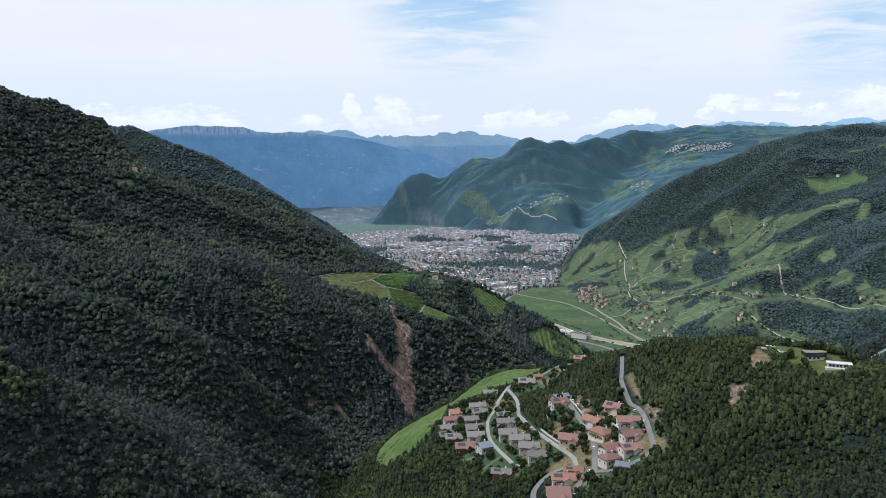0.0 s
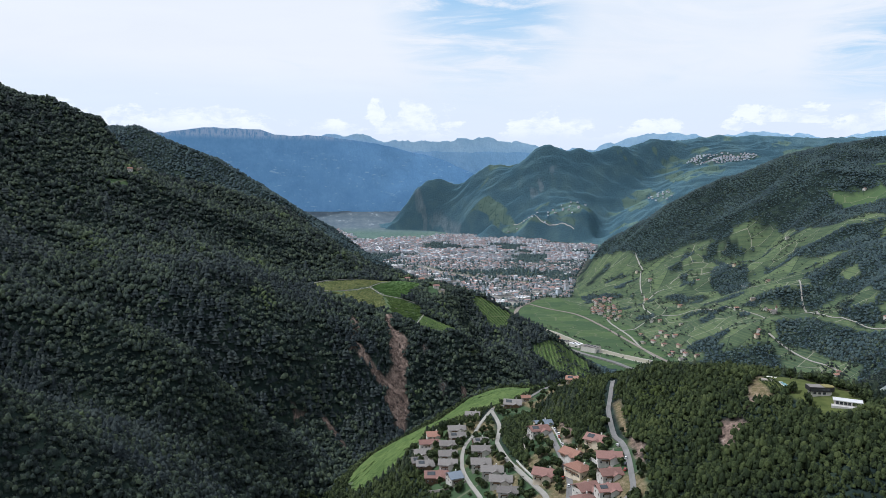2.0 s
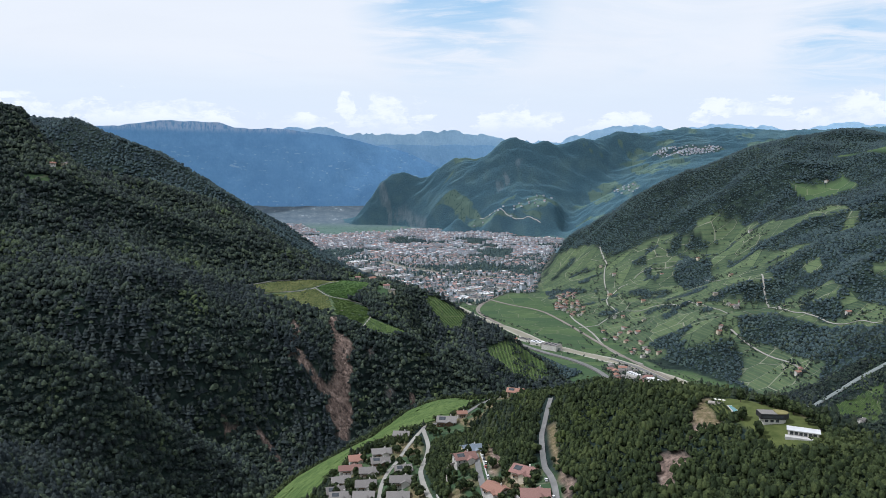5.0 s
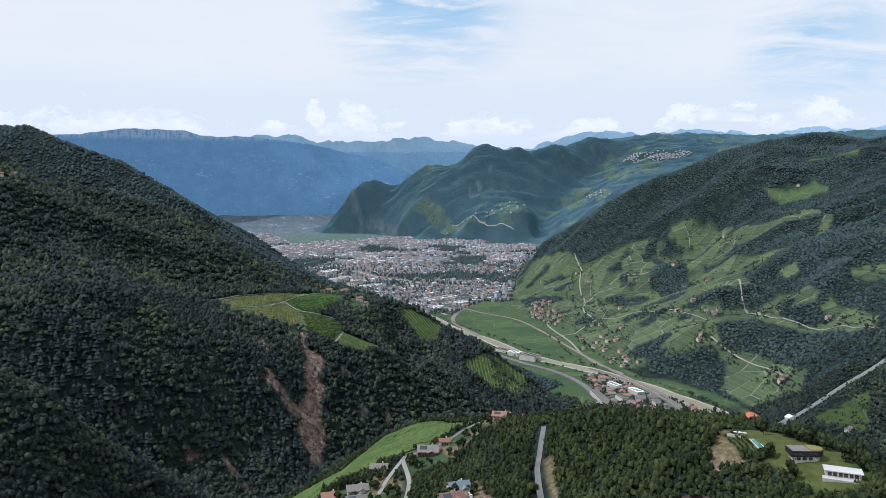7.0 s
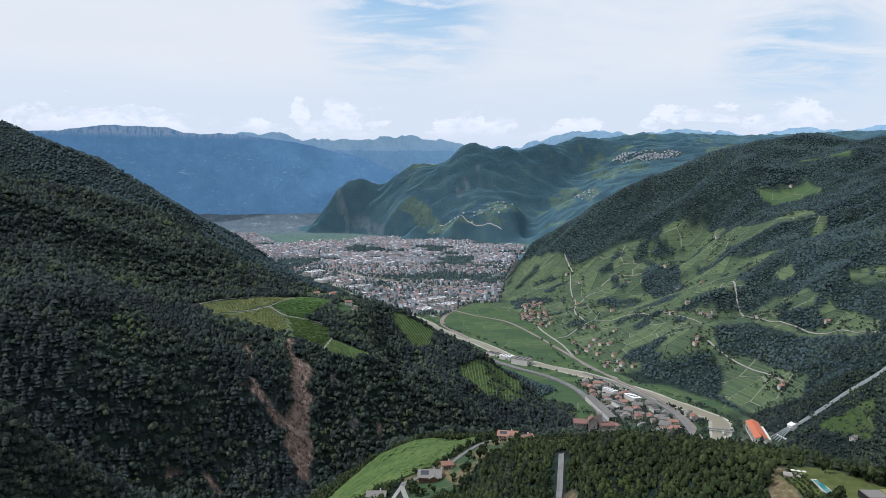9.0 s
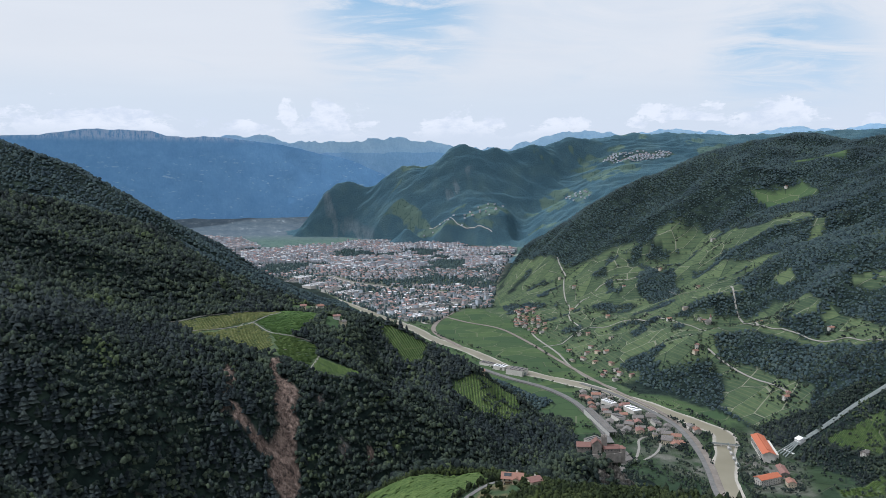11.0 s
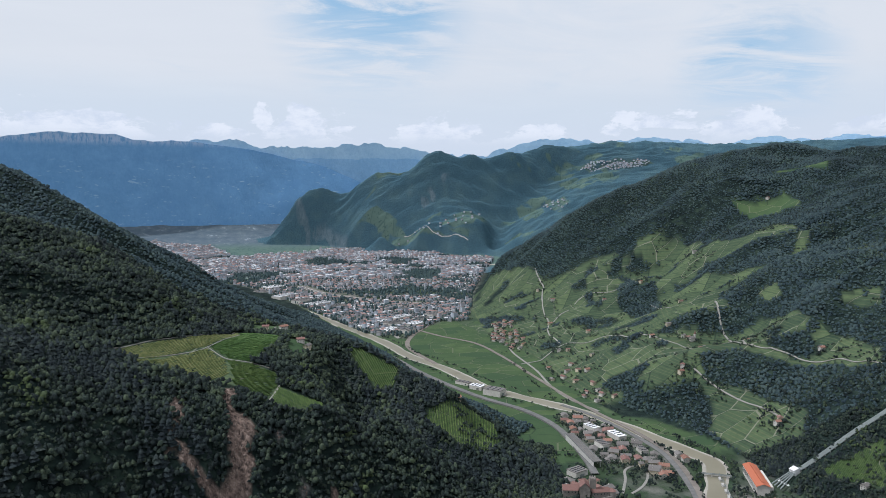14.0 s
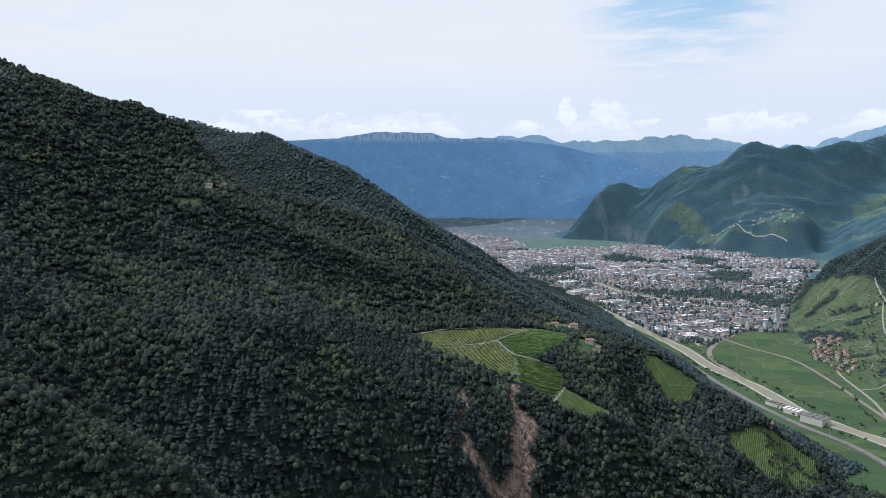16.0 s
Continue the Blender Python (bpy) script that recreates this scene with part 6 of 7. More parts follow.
def hamlet(poly, n, gap, seed, group, small=9, large=16, floors=(6, 9), red=0.6, detail=1, angle=0, pale=False):
    g = np.random.default_rng(seed)
    for x, y in spaced(n, poly, gap, seed, ((HIGHWAY, 19), (MOTORWAY, 15), (RIVER, 36))):
        w = g.uniform(small, large)
        d = w * g.uniform(0.62, 0.9)
        roof = M_ROOF_RED if g.random() < red * 0.6 else M_ROOF_ORANGE if g.random() < red * 0.6 else M_ROOF_GREY
        tone = {M_ROOF_RED: "red tiled", M_ROOF_ORANGE: "orange tiled", M_ROOF_GREY: "grey"}[roof]
        h = g.uniform(*floors)
        # far villages take the haze-tinted town colours
        if pale:
            roof, tone = (M_TOWN_RED, "dull red tiled") if g.random() < 0.4 else (M_TOWN_BROWN, "grey")
        house("valley_house", x, y, w, d, h, angle + g.choice([0, 90]) + g.uniform(-14, 14), roof, M_TOWN_WALL if pale else M_WALL_WHITE if g.random() < 0.6 else M_WALL_CREAM,
              "rendered valley house with a %s roof" % tone, group, hip=g.random() < 0.35, rows=int(h / 2.8), detail=detail)


TAKEN.extend([(700, 1600, 22), (672, 1655, 20), (652, 1560, 20), (556, 1448, 26), (712, 1520, 16)])
hamlet(((690, 1400), (715, 1395), (740, 1450), (745, 1500), (735, 1590), (700, 1720), (655, 1790), (622, 1700), (620, 1560), (618, 1480), (660, 1476)), 44, 14, 3, "houses of the valley hamlet", 10, 20, (5, 8.5), 0.34, angle=70)
hamlet(((500, 1290), (545, 1300), (585, 1360), (592, 1430), (570, 1470), (525, 1440), (500, 1380)), 17, 16, 9, "houses below the castle", 10, 18, (5, 7.5), 0.5, angle=20)
hamlet(((730, 1480), (738, 1560), (760, 1580), (775, 1500), (770, 1440)), 8, 16, 4, "houses of the valley hamlet", angle=70)
hamlet(((720, 2380), (700, 2520), (760, 2720), (830, 2700), (800, 2500), (770, 2360)), 38, 17, 5, "houses of the red-roofed hamlet", 9, 15, (5, 7.5), 0.97, 0, 30)
hamlet(((700, 2000), (720, 2140), (800, 2160), (830, 2000), (800, 1900), (740, 1880)), 8, 26, 6, "houses below the vineyards", 10, 16, (4.5, 6.5), 0.7, 0, 20)
hamlet(((745, 1780), (735, 1860), (790, 1960), (840, 1900), (800, 1800)), 6, 24, 8, "houses below the vineyards", 10, 15, (4.5, 6.5), 0.7, 0, 20)


def farms():
    sites = ((1066, 1967, 0), (1058, 1975, 40), (1118, 1801, 10), (1128, 1820, 60), (1104, 1812, 30), (1151, 1604, 0), (1024, 1842, 20), (1034, 1836, 80), (917, 1743, 10), (926, 1752, 50), (1052, 2040, 0), (1719, 2565, 30),
             (844, 2217, 0), (825, 2236, 50), (898, 2509, 10), (973, 2687, 0), (971, 2836, 30), (958, 1477, 0), (966, 1482, 60), (933, 1244, 20), (362, 1505, 0), (103, 1486, 10), (113, 1472, 60), (74, 1618, 30), (44, 1612, 0), (60, 1600, 80),
             (934, 2285, 0), (780, 2060, 20), (870, 2110, 30), (990, 2010, 0), (1180, 2200, 20), (1390, 2480, 0), (1240, 2560, 30), (1090, 2520, 0), (-476, 1446, 10), (-484, 1416, 40))
    for k, (x, y, yaw) in enumerate(sites):
        s = 0.92
        house("farmhouse", x, y, (11 + k % 4) * s, (8.5 + k % 3) * s, 6.5, yaw, (M_ROOF_RED, M_ROOF_GREY, M_ROOF_ORANGE)[k % 3], M_WALL_WHITE if k % 2 else M_WALL_CREAM,
              "rendered farmhouse among the vineyards with a %s roof" % ("red tiled", "grey", "orange tiled")[k % 3], "farmhouses on the slopes", detail=1 if y < 1700 else 0)
    church = house("chapel", 1072, 1957, 16, 8, 8, 15, M_ROOF_GREY, M_WALL_WHITE, "white chapel with a pointed bell tower among vineyards", "chapels", detail=0, rise=4, category="chapel")
    part("tower", *box(7, 11, -2, 2, -2, 17), M_WALL_WHITE, church)
    part("spire", [(6.8, -2.2, 17), (11.2, -2.2, 17), (11.2, 2.2, 17), (6.8, 2.2, 17), (9, 0, 27)], [(0, 1, 4), (1, 2, 4), (2, 3, 4), (3, 0, 4), (3, 2, 1, 0)], M_ROOF_RED, church)


farms()
hamlet(((2760, 6830), (2879, 6900), (3016, 6735), (3280, 6689), (3380, 6600), (3290, 6536), (3052, 6446), (2940, 6500)), 130, 24, 21, "houses of the far plateau village", 12, 20, (6, 10), 0.3, 0, 20, True)
hamlet(((800, 6100), (1100, 6000), (1600, 6040), (1420, 5700), (1220, 5800)), 22, 50, 22, "farmhouses on the far pastures", 11, 17, (6, 9), 0.3, 0, 20, True)
hamlet(((2200, 6300), (2280, 6100), (2200, 5640), (2050, 5800)), 16, 40, 23, "farmhouses on the far pastures", 11, 17, (6, 9), 0.3, 0, 20, True)


def hall(x, y, w, d, h, yaw, roof, label, name="industrial_hall"):
    p0 = np.array((x, y, 0.0))
    p = drawn_in(p0)
    k = np.linalg.norm(p - EYE) / np.linalg.norm(p0 - EYE)
    ob = new(name)
    ob.matrix_world = Matrix.Translation(p) @ Matrix.Rotation(radians(yaw), 4, "Z") @ Matrix.Scale(k, 4)
    tagged(ob, label, "industrial hall", "industrial halls of the valley")
    part("wall", *box(-w / 2, w / 2, -d / 2, d / 2, -3, h), M_WALL_WHITE, ob)
    part("roof", *box(-w / 2 - 0.3, w / 2 + 0.3, -d / 2 - 0.3, d / 2 + 0.3, h + 0.01, h + 0.8), roof, ob)
    for i in range(3):
        part("skylight", *box(-w * 0.4, w * 0.4, -d * 0.3 + d * 0.27 * i, -d * 0.24 + d * 0.27 * i, h + 0.81, h + 1.6), M_GLASS, ob)
    part("loading_door", *box(-w * 0.2, w * 0.2, -d / 2 - 0.12, -d / 2 - 0.01, 0, h * 0.55), M_METAL, ob)


hall(700, 1600, 18, 36, 9, 12, M_ROOF_WHITE, "white works hall in the valley hamlet")
hall(672, 1655, 16, 32, 8, 20, M_ROOF_WHITE, "white works hall in the valley hamlet")
hall(652, 1560, 16, 30, 9, 8, M_ROOF_GREY, "grey works hall in the valley hamlet")
hall(712, 1520, 13, 26, 7, -4, M_ROOF_GREY, "grey works hall in the valley hamlet")
hall(556, 1448, 28, 22, 9, 24, M_ROOF_GREY, "grey works building with skylights below the castle")
hall(548, 1930, 30, 46, 14, 45, M_ROOF_GREY, "concrete batching works hall beside the river")
hall(520, 1985, 22, 34, 9, 45, M_ROOF_WHITE, "pale works hall beside the river")
hall(497, 2030, 16, 40, 7, 40, M_ROOF_GREY, "low grey works shed beside the river")
for i, (x, y, w, d, r) in enumerate(((400, 2720, 60, 45, 1), (452, 2700, 40, 60, 0), (500, 2790, 55, 40, 1), (430, 2810, 70, 40, 0), (380, 2880, 60, 50, 1), (540, 2900, 60, 38, 0), (470, 2930, 80, 36, 1), (600, 2960, 70, 40, 0),
                                     (330, 2800, 50, 40, 1), (180, 3330, 110, 45, 1), (120, 3420, 90, 55, 0), (40, 3560, 120, 50, 1), (-60, 3760, 110, 60, 0), (-20, 3900, 100, 60, 1), (250, 3240, 80, 34, 0))):
    hall(x, y, w, d, 10 + i % 4 * 2, 35 + i * 7 % 20, M_ROOF_WHITE if r else M_ROOF_GREY, "flat %s industrial hall at the edge of town" % ("pale" if r else "grey"))
gallery = new("road_gallery")
tagged(gallery, "grey roofed avalanche gallery over the motorway", "gallery")
for k in range(12):
    c = np.array((607 - 0.5 * k, 1605 - 12 * k, 0.0))
    v, f = box(c[0] - 8, c[0] + 8, c[1] - 6, c[1] + 5.6, 11, 12.2)
    seg = part("roof_slab", v, f, M_ASPHALT, gallery)
    for u in (-3.9, 0.0, 3.9):
        part("joint_strip", *box(c[0] + u - 0.35, c[0] + u + 0.35, c[1] - 6, c[1] + 5.6, 12.21, 12.6), M_BALLAST, seg)
    v, f = box(c[0] + 6.6, c[0] + 7.8, c[1] - 1, c[1] + 1, -1, 11)
    part("pillar", v, f, M_CONCRETE, seg)
    v, f = box(c[0] - 7.9, c[0] - 7.2, c[1] - 6, c[1] + 5.6, -1, 11)
    part("back_wall", v, f, M_CONCRETE, seg)


# ---------------------------------------------------------------- parked cars and retaining walls
def car(x, y, yaw, paint, tone):
    ob = new("parked_car")
    ob.matrix_world = pose(x, y, float(height(x, y)) + 0.55, 0, 0, yaw)
    tagged(ob, "parked %s car beside the village road" % tone, "car", "parked cars of the village")
    v = [(-2.1, -0.85, 0.3), (2.1, -0.85, 0.3), (2.1, 0.85, 0.3), (-2.1, 0.85, 0.3), (-2.1, -0.85, 0.85), (2.05, -0.85, 0.75), (2.05, 0.85, 0.75), (-2.1, 0.85, 0.85)]
    part("body", v, box(0, 1, 0, 1, 0, 1)[1], paint, ob)
    v = [(-1.9, -0.78, 0.84), (1.0, -0.78, 0.80), (1.0, 0.78, 0.80), (-1.9, 0.78, 0.84), (-1.5, -0.65, 1.42), (0.3, -0.65, 1.42), (0.3, 0.65, 1.42), (-1.5, 0.65, 1.42)]
    cab = part("cabin", v, box(0, 1, 0, 1, 0, 1)[1], M_GLASS, ob, "dark glazed cabin")
    part("car_roof", *box(-1.48, 0.3, -0.66, 0.66, 1.425, 1.48), paint, cab)
    a = np.arange(10) * math.pi / 5
    for wx in (-1.3, 1.3):
        for wy in (-0.8, 0.8):
            v = [(wx + 0.32 * math.cos(t), wy + s, 0.32 + 0.32 * math.sin(t)) for s in (-0.1, 0.1) for t in a]
            part("wheel", v, [(i, (i + 1) % 10, 10 + (i + 1) % 10, 10 + i) for i in range(10)] + [tuple(range(9, -1, -1)), tuple(range(10, 20))], M_BLACK, ob)


M_CAR_WHITE = simple("white_paint", (0.62, 0.62, 0.62), (0.75, 0.75, 0.75), 1.0, 0.25, spec=0.5)
M_CAR_DARK = simple("dark_paint", (0.03, 0.035, 0.045), (0.06, 0.065, 0.075), 1.0, 0.25, spec=0.5)
M_CAR_RED = simple("red_paint", (0.28, 0.03, 0.02), (0.36, 0.05, 0.03), 1.0, 0.25, spec=0.5)
for i, (x, y, yaw) in enumerate(((161, 590, 80), (161, 583, 80), (161, 575, 82), (160, 568, 85), (159, 552, 88), (159, 545, 88), (158, 538, 90), (149, 505, 70), (150, 492, 75), (185, 484, 60), (187, 490, 65), (183, 478, 55), (188, 512, 85), (96, 524, 100), (99, 519, 10),
                                 (94, 514, 10), (124, 445, 40), (133, 456, 30), (139, 463, 30), (85, 560, 90))):
    paint, tone = ((M_CAR_WHITE, "white"), (M_CAR_DARK, "dark"), (M_CAR_WHITE, "white"), (M_CAR_RED, "red"))[i % 4]
    car(x, y, yaw, paint, tone)


def retaining_wall(line, tall, mat, label):
    c = curve_through(line, 3.0)
    h = height(c[:, 0], c[:, 1])
    t = np.gradient(c, axis=0)
    n = np.stack([-t[:, 1], t[:, 0]], -1) / np.linalg.norm(t, axis=1)[:, None] * 0.35
    v = np.concatenate([np.column_stack([c + s * n, h + z]) for s, z in ((-1, -2), (-1, tall), (1, tall), (1, -2))])
    m = len(c)
    i = np.arange(m - 1)
    f = np.concatenate([np.stack([i + a * m, i + 1 + a * m, i + 1 + b * m, i + b * m], -1) for a, b in ((0, 1), (1, 2), (2, 3))])
    ob = new("retaining_wall", make_mesh("retaining_wall", v, f, [mat], smooth=False))
    tagged(ob, label, "wall", "retaining walls of the village")


retaining_wall(((133, 552), (134, 575), (138, 590), (150, 583)), 4.5, M_STONE, "tall brown stone retaining wall below a house")
retaining_wall(((161, 600), (159, 560), (158, 535)), 1.0, M_CONCRETE, "low white concrete wall beside the road")
retaining_wall(((126, 560), (129, 540), (134, 516)), 1.2, M_CONCRETE, "low concrete parapet beside the road")
retaining_wall(((60, 575), (72, 566), (88, 563)), 2.0, M_STONE, "stone garden retaining wall on the slope")
retaining_wall(((168, 520), (171, 500), (166, 480), (163, 466)), 2.2, M_CONCRETE, "pale retaining wall between the houses")


# ---------------------------------------------------------------- vine rows
def vine_rows(poly, angle, gap, skip=(), seed=0, tall=1.3):
    """Trellised vines: rows of leafy lengths, uneven in height, following the ground."""
    g = np.random.default_rng(seed)
    p = np.array(poly, float)
    c, s = math.cos(radians(angle)), math.sin(radians(angle))
    u, w = p @ (c, s), p @ (-s, c)
    a, b = np.meshgrid(np.arange(u.min(), u.max(), 5.2), np.arange(w.min(), w.max(), gap))
    a, b = a.ravel() + g.uniform(-0.4, 0.4, a.size), b.ravel() + g.uniform(-0.12, 0.12, a.size)
    x, y = a * c - b * s, a * s + b * c
    ok = (inside(x, y, poly) > 1.5) & (g.random(len(x)) < 0.96)
    for q in skip:
        ok &= inside(x, y, q) < 1
    for line, width in ROADS:
        ok &= to_line(x, y, line) > width / 2 + 1
    x, y = x[ok], y[ok]
    v, f = box(-2.7, 2.7, -0.66, 0.66, 0.2, 1.0)
    v, f = np.array(v), np.array([(q[0], q[1], q[2], q[3]) for q in f[1:4] + f[4:5]])
    n = len(x)
    z0, z1 = height(x - 2.7 * c, y - 2.7 * s), height(x + 2.7 * c, y + 2.7 * s)
    vv = np.repeat(v[None], n, 0) * (1 + g.uniform(-0.1, 0.1, (n, 8, 3)))
    vv[:, :, 2] = np.where(vv[:, :, 2] > 0.5, tall * g.uniform(0.8, 1.15, (n, 8)), 0.25)
    ground_z = np.where(vv[:, :, 0] < 0, z0[:, None], z1[:, None])
    at = np.stack([vv[:, :, 0] * c - vv[:, :, 1] * s + x[:, None], vv[:, :, 0] * s + vv[:, :, 1] * c + y[:, None], vv[:, :, 2] + ground_z], -1)
    return at.reshape(-1, 3), (f[None] + (np.arange(n) * 8)[:, None, None]).reshape(-1, 4)


def plant_vines():
    for poly, angle, gap, skip, label in (
            (VINEYARDS[-1], 35, 2.5, GARDENS, "rows of trellised vines on the field below the village"),
            (((-150, 1376), (-135, 1397), (-109, 1415), (-73, 1443), (-37, 1490), (1, 1559), (8, 1515), (-31, 1436), (-60, 1405), (-100, 1372), (-127, 1364)), 58, 2.7, (), "pale rows of trellised vines on the upper plateau plot"),
            (((-33, 1428), (-3, 1399), (6, 1355), (-20, 1336), (-60, 1350), (-96, 1349), (-122, 1363), (-95, 1372), (-60, 1400)), 50, 2.7, (), "pale rows of trellised vines in the middle of the plateau"),
            (((-28, 1436), (10, 1515), (5, 1556), (55, 1555), (74, 1500), (64, 1453), (36, 1410), (30, 1395), (0, 1402)), 24, 2.3, (), "dark green young orchard on the plateau"),
            (((10, 1354), (0, 1398), (34, 1391), (70, 1371), (71, 1338), (58, 1310), (34, 1326), (12, 1336)), 24, 2.5, (), "green rows of trellised vines at the plateau edge"),
            (((73, 1338), (102, 1326), (132, 1319), (133, 1307), (114, 1302), (78, 1301), (62, 1311)), 112, 2.6, (), "green rows of trellised vines at the tip of the plateau"),
            (VINEYARDS[5], 75, 2.6, (), "rows of trellised vines on the low hillside clearing"),
            (VINEYARDS[6], 60, 2.4, (), "rows of trellised vines on the terrace behind the plateau farm"),
            (VINEYARDS[2], 20, 2.8, (), "rows of trellised vines beside the pressure pipes"),
            (VINEYARDS[3], 10, 2.8, (), "rows of trellised vines above the power station")):
        v, f = vine_rows(poly, angle, gap, skip, seed=int(angle))
        ob = new("vine_rows", make_mesh("vine_rows", v, f, [M_VINE_PALE if label.startswith("pale") else M_VINE_DARK if "orchard" in label else M_VINE], smooth=False))
        tagged(ob, label, "vineyard", kind="stuff")


plant_vines()

# ---------------------------------------------------------------- the town
TOWN = ((-1298, 7644), (-1017, 7181), (-630, 6825), (-348, 5679), (-110, 5781), (141, 5839), (329, 6254), (559, 6213), (768, 6001), (1087, 5725), (1330, 5427), (1455, 5177), (1180, 4374), (893, 3472), (709, 2846), (606, 2865), (520, 2737), (440, 2590), (324, 2680), (145, 3194), (-3, 3652), (-330, 4086), (-900, 4769))
TOWN_RIVER = ((300, 4540), (428, 4568), (674, 4621), (980, 4740), (1338, 4825), (1500, 4900))
YARD = ((616, 3282), (459, 3393), (321, 3538), (199, 3710), (107, 3958))


def town_sites(step, seed):
    g = np.random.default_rng(seed)
    gx, gy = np.meshgrid(np.arange(-1300, 1500, step), np.arange(2500, 7700, step))
    # street grid turned by quarters
    q = lattice(np.floor(gx / 420).astype(np.int64), np.floor(gy / 480).astype(np.int64), 88)
    x = gx.ravel() + g.uniform(-0.28, 0.28, gx.size) * step
    y = gy.ravel() + g.uniform(-0.28, 0.28, gx.size) * step
    yaw = q.ravel() * 90 + g.uniform(-5, 5, gx.size)
    ok = (inside(x, y, TOWN) > 8) & (to_line(x, y, YARD) > 46) & (height(x, y) < 2)
    ok &= to_line(x, y, TOWN_RIVER) > 55
    park = fractal(x, y, 260, 3, 91) + 0.5 * np.exp(-((x - 1000) / 260) ** 2 - ((y - 4700) / 700) ** 2)
    ok &= park < 0.55
    for a, b, r in TAKEN:
        ok &= np.hypot(x - a, y - b) > r + 14
    ok &= g.random(len(x)) < 0.8
    return x[ok], y[ok], yaw[ok]


def town_shapes(x, y, yaw, seed):
    g = np.random.default_rng(seed)
    n = len(x)
    old = np.exp(-(((x - 560) / 420) ** 2 + ((y - 3500) / 600) ** 2))
    tall = np.clip(1.3 - old, 0, 1) * (y > 4200)
    w = g.uniform(10.5, 19, n) * (1 + 0.25 * tall)
    d = w * g.uniform(0.55, 0.85, n)
    h = g.uniform(7, 12.5, n) + tall * g.uniform(0, 15, n) + (g.random(n) < 0.04) * 14
    flat = g.random(n) < 0.25 + 0.35 * tall
    return w, d, h, flat, g


def build_town():
    x, y, yaw = town_sites(20.5, 5)
    w, d, h, flat, g = town_shapes(x, y, yaw, 6)
    order = np.argsort(y + 0.3 * np.abs(x - 500))
    single = order[:230]
    for i in single:
        r = g.random()
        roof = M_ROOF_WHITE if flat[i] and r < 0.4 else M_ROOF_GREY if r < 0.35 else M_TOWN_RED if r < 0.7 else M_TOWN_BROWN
        tone = {M_ROOF_WHITE: "pale", M_ROOF_GREY: "grey", M_TOWN_RED: "dull red tiled", M_TOWN_BROWN: "brown tiled"}[roof]
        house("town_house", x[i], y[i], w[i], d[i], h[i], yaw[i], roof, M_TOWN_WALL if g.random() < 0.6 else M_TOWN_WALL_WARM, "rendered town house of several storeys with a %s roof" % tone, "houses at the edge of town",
              hip=True, detail=0, rise=0.4 if flat[i] else d[i] * 0.22)
    rest = order[230:]
    bv, bf = box(-0.5, 0.5, -0.5, 0.5, -0.4, 1)
    bv, bf = np.array(bv), np.array(bf)
    groups = {}
    pick = g.random(len(rest))
    for i, u in zip(rest, pick):
        c = drawn_in((x[i], y[i], 0.0))
        k = np.linalg.norm(c - EYE) / np.linalg.norm(np.array((x[i], y[i], 0.0)) - EYE)
        a = radians(yaw[i])
        rot = np.array(((math.cos(a), -math.sin(a), 0), (math.sin(a), math.cos(a), 0), (0, 0, 1)))
        wall = "white" if u < 0.5 else "cream"
        v = (bv * (w[i], d[i], h[i])) @ rot.T * k + c
        groups.setdefault(wall, []).append((v, bf))
        rise = 0.6 if flat[i] else d[i] * 0.24
        rv, _ = hip_roof(w[i], d[i], h[i], rise)
        rv = np.array(rv) @ rot.T * k + c
        rf = np.array([(4, 5, 9, 8), (5, 6, 9, 9), (6, 7, 8, 9), (7, 4, 8, 8), (0, 1, 5, 4), (1, 2, 6, 5), (2, 3, 7, 6), (3, 0, 4, 7)])
        t = (u * 7.3) % 1
        key = "pale" if flat[i] and t < 0.5 else "grey" if t < 0.30 else "red" if t < 0.76 else "orange"
        groups.setdefault(key, []).append((rv, rf))
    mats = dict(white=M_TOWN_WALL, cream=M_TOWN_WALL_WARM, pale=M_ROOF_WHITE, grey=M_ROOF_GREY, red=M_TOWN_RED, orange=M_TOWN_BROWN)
    town = new("town_quarters")
    tagged(town, "dense town quarters of rendered houses under red and grey roofs", "town", kind="stuff")
    for key, parts in groups.items():
        v, f = joined(parts)
        me = bpy.data.meshes.new(key)
        me.from_pydata(v.tolist(), [], [tuple(dict.fromkeys(q)) for q in f.tolist()])
        me.materials.append(mats[key])
        ob = new("%s_%s" % (key, "walls" if key in ("white", "cream") else "roofs"), me)
        ob.parent = town
        tagged(ob, kind="stuff")
    return x, y


TOWN_X, TOWN_Y = build_town()


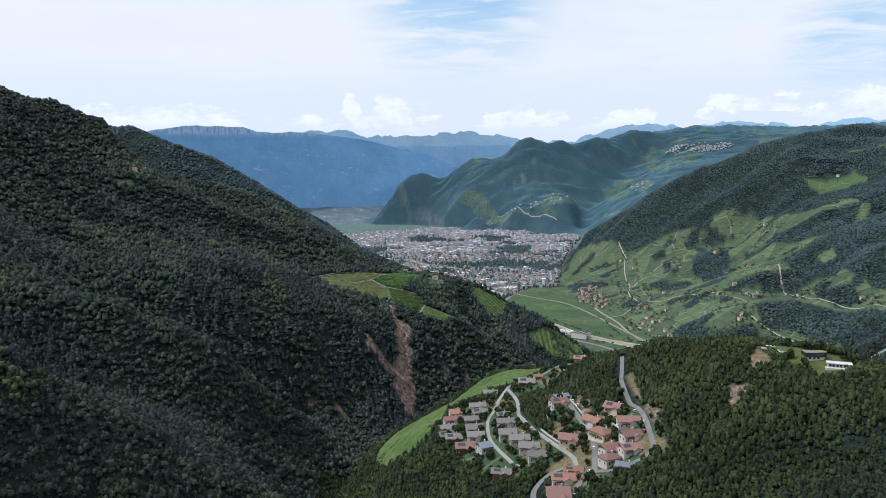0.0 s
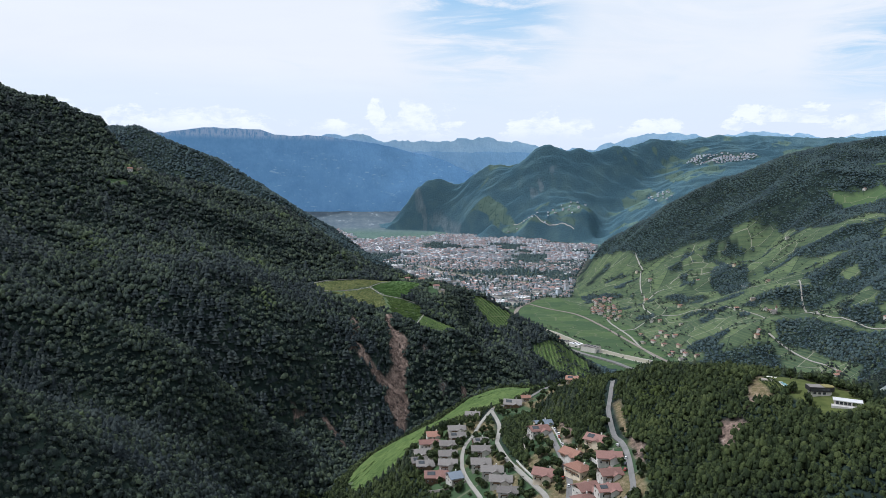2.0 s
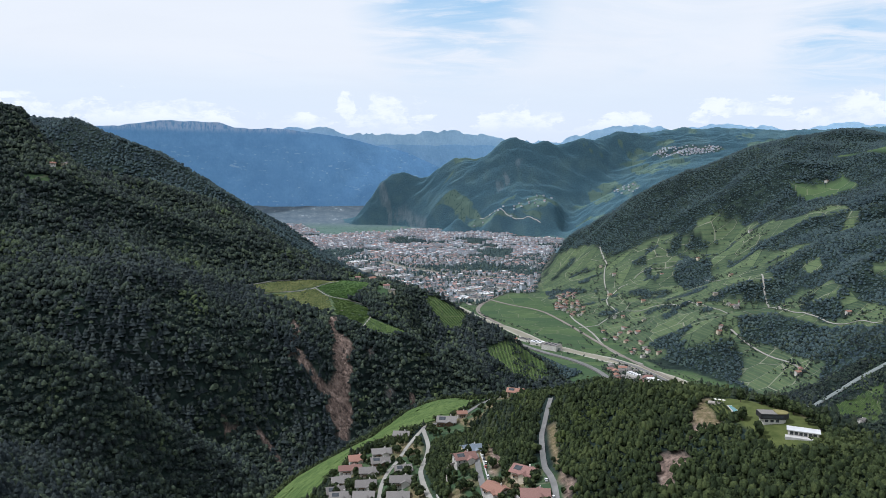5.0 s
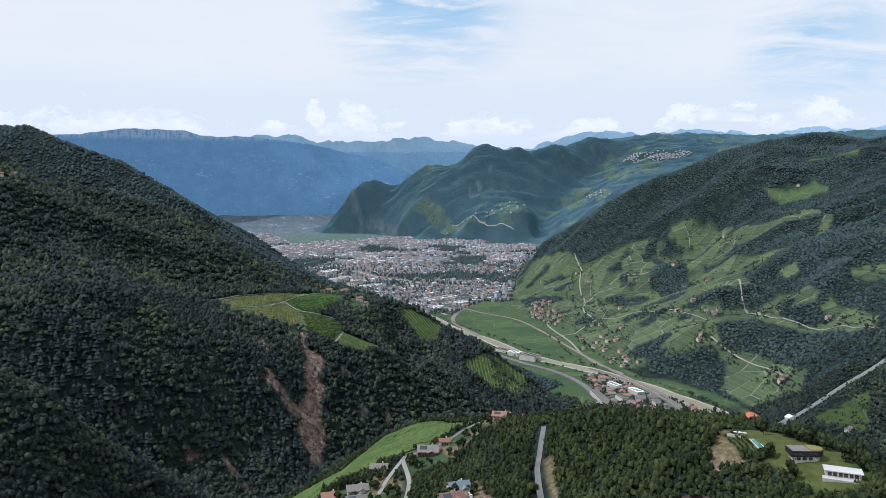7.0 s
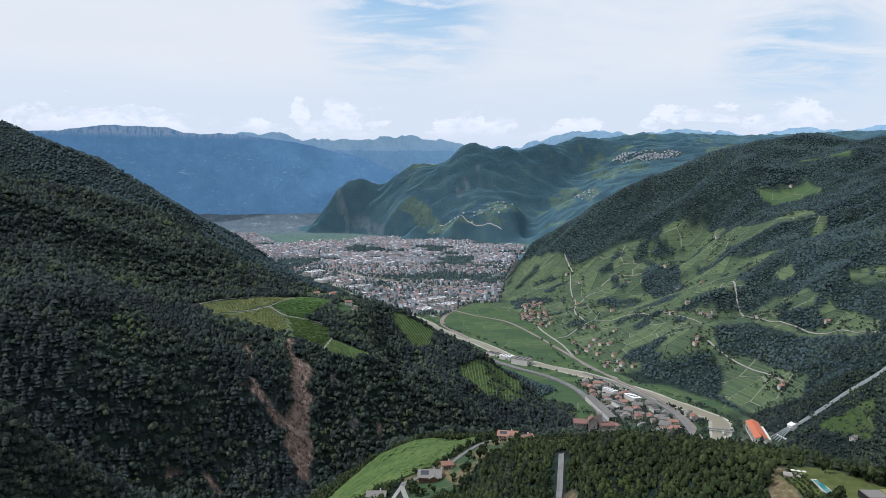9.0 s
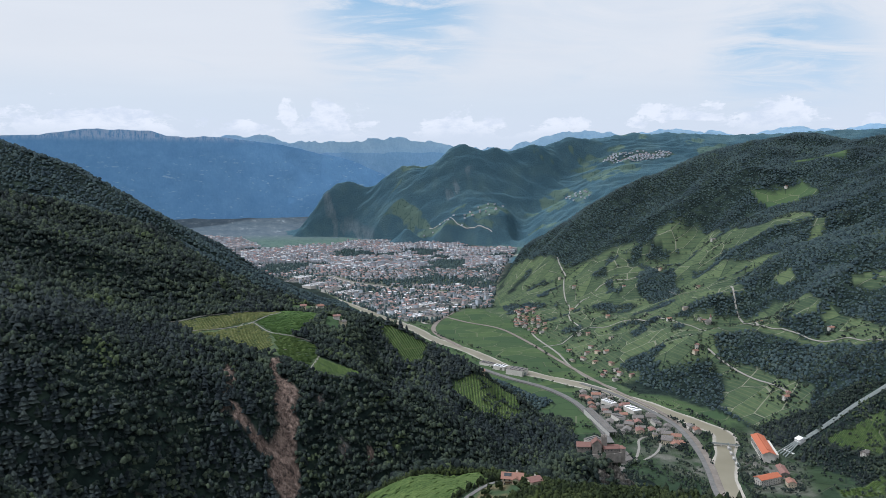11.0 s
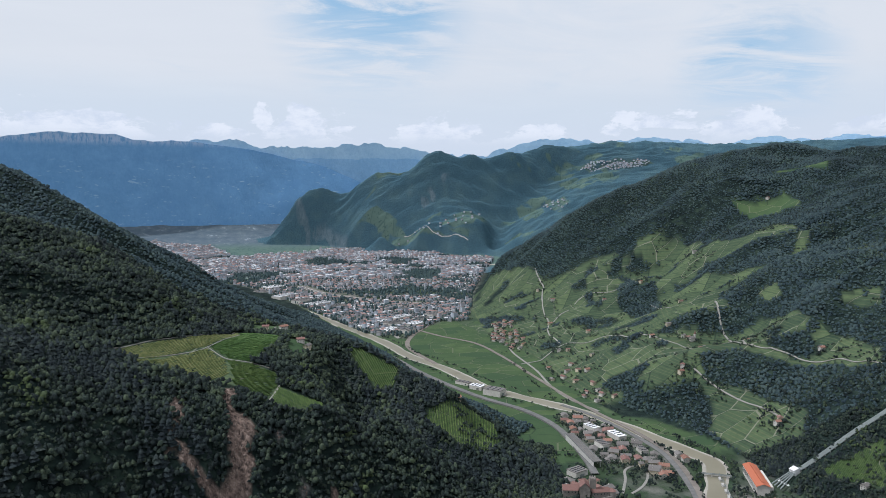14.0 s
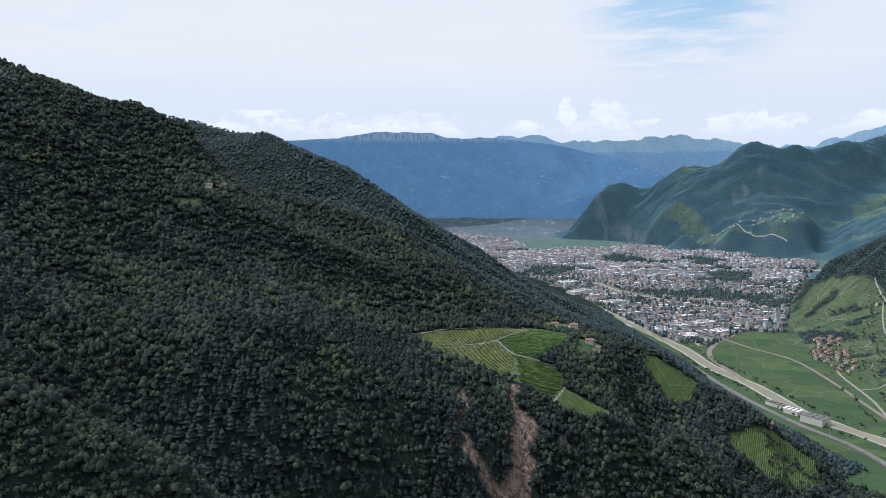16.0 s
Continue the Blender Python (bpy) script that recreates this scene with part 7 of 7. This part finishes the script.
def loose_trees():
    """Trees in gardens, along lanes and streets."""
    g = np.random.default_rng(12)
    # town
    n = 60000
    x, y = g.uniform(-700, 1450, n), g.uniform(2500, 6400, n)
    villas = np.exp(-((x - 1000) / 330) ** 2 - ((y - 4700) / 900) ** 2)
    bank = to_line(x, y, TOWN_RIVER)
    want = 0.5 + villas + 1.0 * ((bank > 26) & (bank < 75))
    ok = (inside(x, y, TOWN) > 0) & (to_line(x, y, YARD) > 36) & (bank > 26) & (height(x, y) < 2) & (g.random(n) < want)
    x, y = x[ok], y[ok]
    at, k = mapped(x, y, np.zeros(len(x)))
    s = g.uniform(0.7, 1.5, len(x)) * k
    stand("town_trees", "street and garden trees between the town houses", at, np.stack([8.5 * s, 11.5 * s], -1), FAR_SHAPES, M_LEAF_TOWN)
    # valley floor and hamlets
    n = 38000
    x, y = g.uniform(350, 1650, n), g.uniform(1150, 3000, n)
    h = height(x, y)
    c = land_cover(x, y, h)
    lines = [l for l in (((717, 2306), (717, 2121), (702, 1968), (735, 1760)), RIVER, ((760, 2220), (900, 2222), (986, 2110)), ((1003, 1953), (1081, 1713), (1132, 1433)), ((850, 2290), (900, 2530), (985, 2830)))]
    near = np.minimum.reduce([to_line(x, y, l) for l in lines])
    want = np.clip(fractal(x, y, 60, 3, 123) - 0.15, 0, 1) * 0.75 * (h > 4) + 0.35 * ((near > 30) & (near < 42)) + 0.9 * (y < 1560) * (np.abs(to_line(x, y, RIVER) - 26) < 9) + 0.5 * c["urban"] * (fractal(x, y, 40, 2, 9) > -0.1) + 0.8 * ((x < 700) & (y < 1480)) * (fractal(x, y, 50, 3, 19) > -0.25) + 0.45 * (y < 1560) * (fractal(x, y, 45, 2, 27) > 0.1) + 0.4 * ((x < 780) & (x > 690) & (y < 1330))
    ok = (g.random(n) < want) & (to_line(x, y, RIVER) > 20) & (to_line(x, y, HIGHWAY) > 11) & (to_line(x, y, MOTORWAY) > 10) & (c["rock"] < 0.3) & (to_line(x, y, ((597, 1362), (625, 1410), (643, 1448), (665, 1462), (680, 1455), (668, 1415), (640, 1380), (611, 1359))) > 7)
    for a, b, r in TAKEN:
        ok &= np.hypot(x - a, y - b) > r
    x, y, h = x[ok], y[ok], h[ok]
    at, k = mapped(x, y, h)
    s = g.uniform(0.55, 1.2, len(x))
    # clumps of trees round the farms and hamlets
    sites = np.array([q for q in TAKEN if 1150 < q[1] < 2950 and q[0] > 380])
    sites = np.repeat(sites, np.where(sites[:, 1] < 1800, 16, 6), axis=0)
    a, far = g.uniform(0, 2 * np.pi, len(sites)), sites[:, 2] + g.uniform(1, 13, len(sites))
    x2, y2 = sites[:, 0] + far * np.cos(a), sites[:, 1] + far * np.sin(a)
    ok = (to_line(x2, y2, RIVER) > 22) & (to_line(x2, y2, HIGHWAY) > 13) & (to_line(x2, y2, MOTORWAY) > 10)
    for p, q, r in TAKEN:
        ok &= np.hypot(x2 - p, y2 - q) > r
    x2, y2 = x2[ok], y2[ok]
    at2, k2 = mapped(x2, y2, height(x2, y2))
    at, s = np.concatenate([at, at2]), np.concatenate([s, g.uniform(0.6, 1.1, len(x2)) * k2])
    stand("valley_trees", "single trees and hedges along lanes and the river", at, np.stack([8.4 * s, 8.6 * s], -1), HEDGE_SHAPES, M_LEAF_FAR)


loose_trees()


def garden_tree(seed, w, h):
    g = np.random.default_rng(seed)
    base = new("garden_tree")
    v, f = trunk_shape(0.16 * w ** 0.5, h * 0.55)
    part("trunk", v, f, M_BARK, base)
    for k in range(3):
        a = g.uniform(0, 6.28)
        v, f = trunk_shape(0.09, h * 0.4, 4)
        m = np.array(Matrix.Rotation(a, 3, "Z") @ Matrix.Rotation(0.7, 3, "X"))
        part("limb", v @ m.T + (0, 0, h * 0.35), f, M_BARK, base)
    v, f = broadleaf(seed, 7, 90)
    part("crown", v * (w, w, h), f, M_LEAF, base)
    return base


def garden_trees():
    """Trees and bushes between the village houses and round the villa."""
    g = np.random.default_rng(31)
    kinds = [garden_tree(200 + k, 5.5 + k % 3, 6 + k % 4) for k in range(6)]
    made = 0
    first = {}
    for _ in range(9000):
        if made >= 280:
            break
        if g.random() < 0.82:
            x, y = g.uniform(40, 235), g.uniform(438, 800)
            px, py = np.array([x]), np.array([y])
            if region(px, py, GARDENS)[0] < 0.6 or (y > 690 and g.random() < 0.75):
                continue
        else:
            x, y = g.uniform(255, 340), g.uniform(420, 525)
            px, py = np.array([x]), np.array([y])
            edge = inside(px, py, LAWNS[0])[0]
            if not 0 < edge < 7:
                continue
        if any(math.hypot(x - a, y - b) < r + 1.5 for a, b, r in TAKEN) or any(to_line(px, py, l)[0] < w / 2 + 2 for l, w in ROADS):
            continue
        s = g.uniform(0.45, 1.15)
        z = float(height(x, y)) - 0.05
        k = int(g.integers(0, 6))
        m = Matrix.Translation((x, y, z)) @ Matrix.Rotation(g.uniform(0, 6.28), 4, "Z") @ Matrix.Scale(s, 4)
        if k not in first:
            first[k] = kinds[k]
            kinds[k].matrix_world = m
        else:
            loc, rot, _ = m.decompose()
            t = copy_thing(kinds[k], Matrix.LocRotScale(loc, rot, None))
            t.scale = (s, s, s)
        made += 1
    for t in [o for o in scene.objects if o.name.startswith("garden_tree")]:
        tagged(t, "leafy green garden tree between the houses", "tree", "garden trees of the village")


garden_trees()
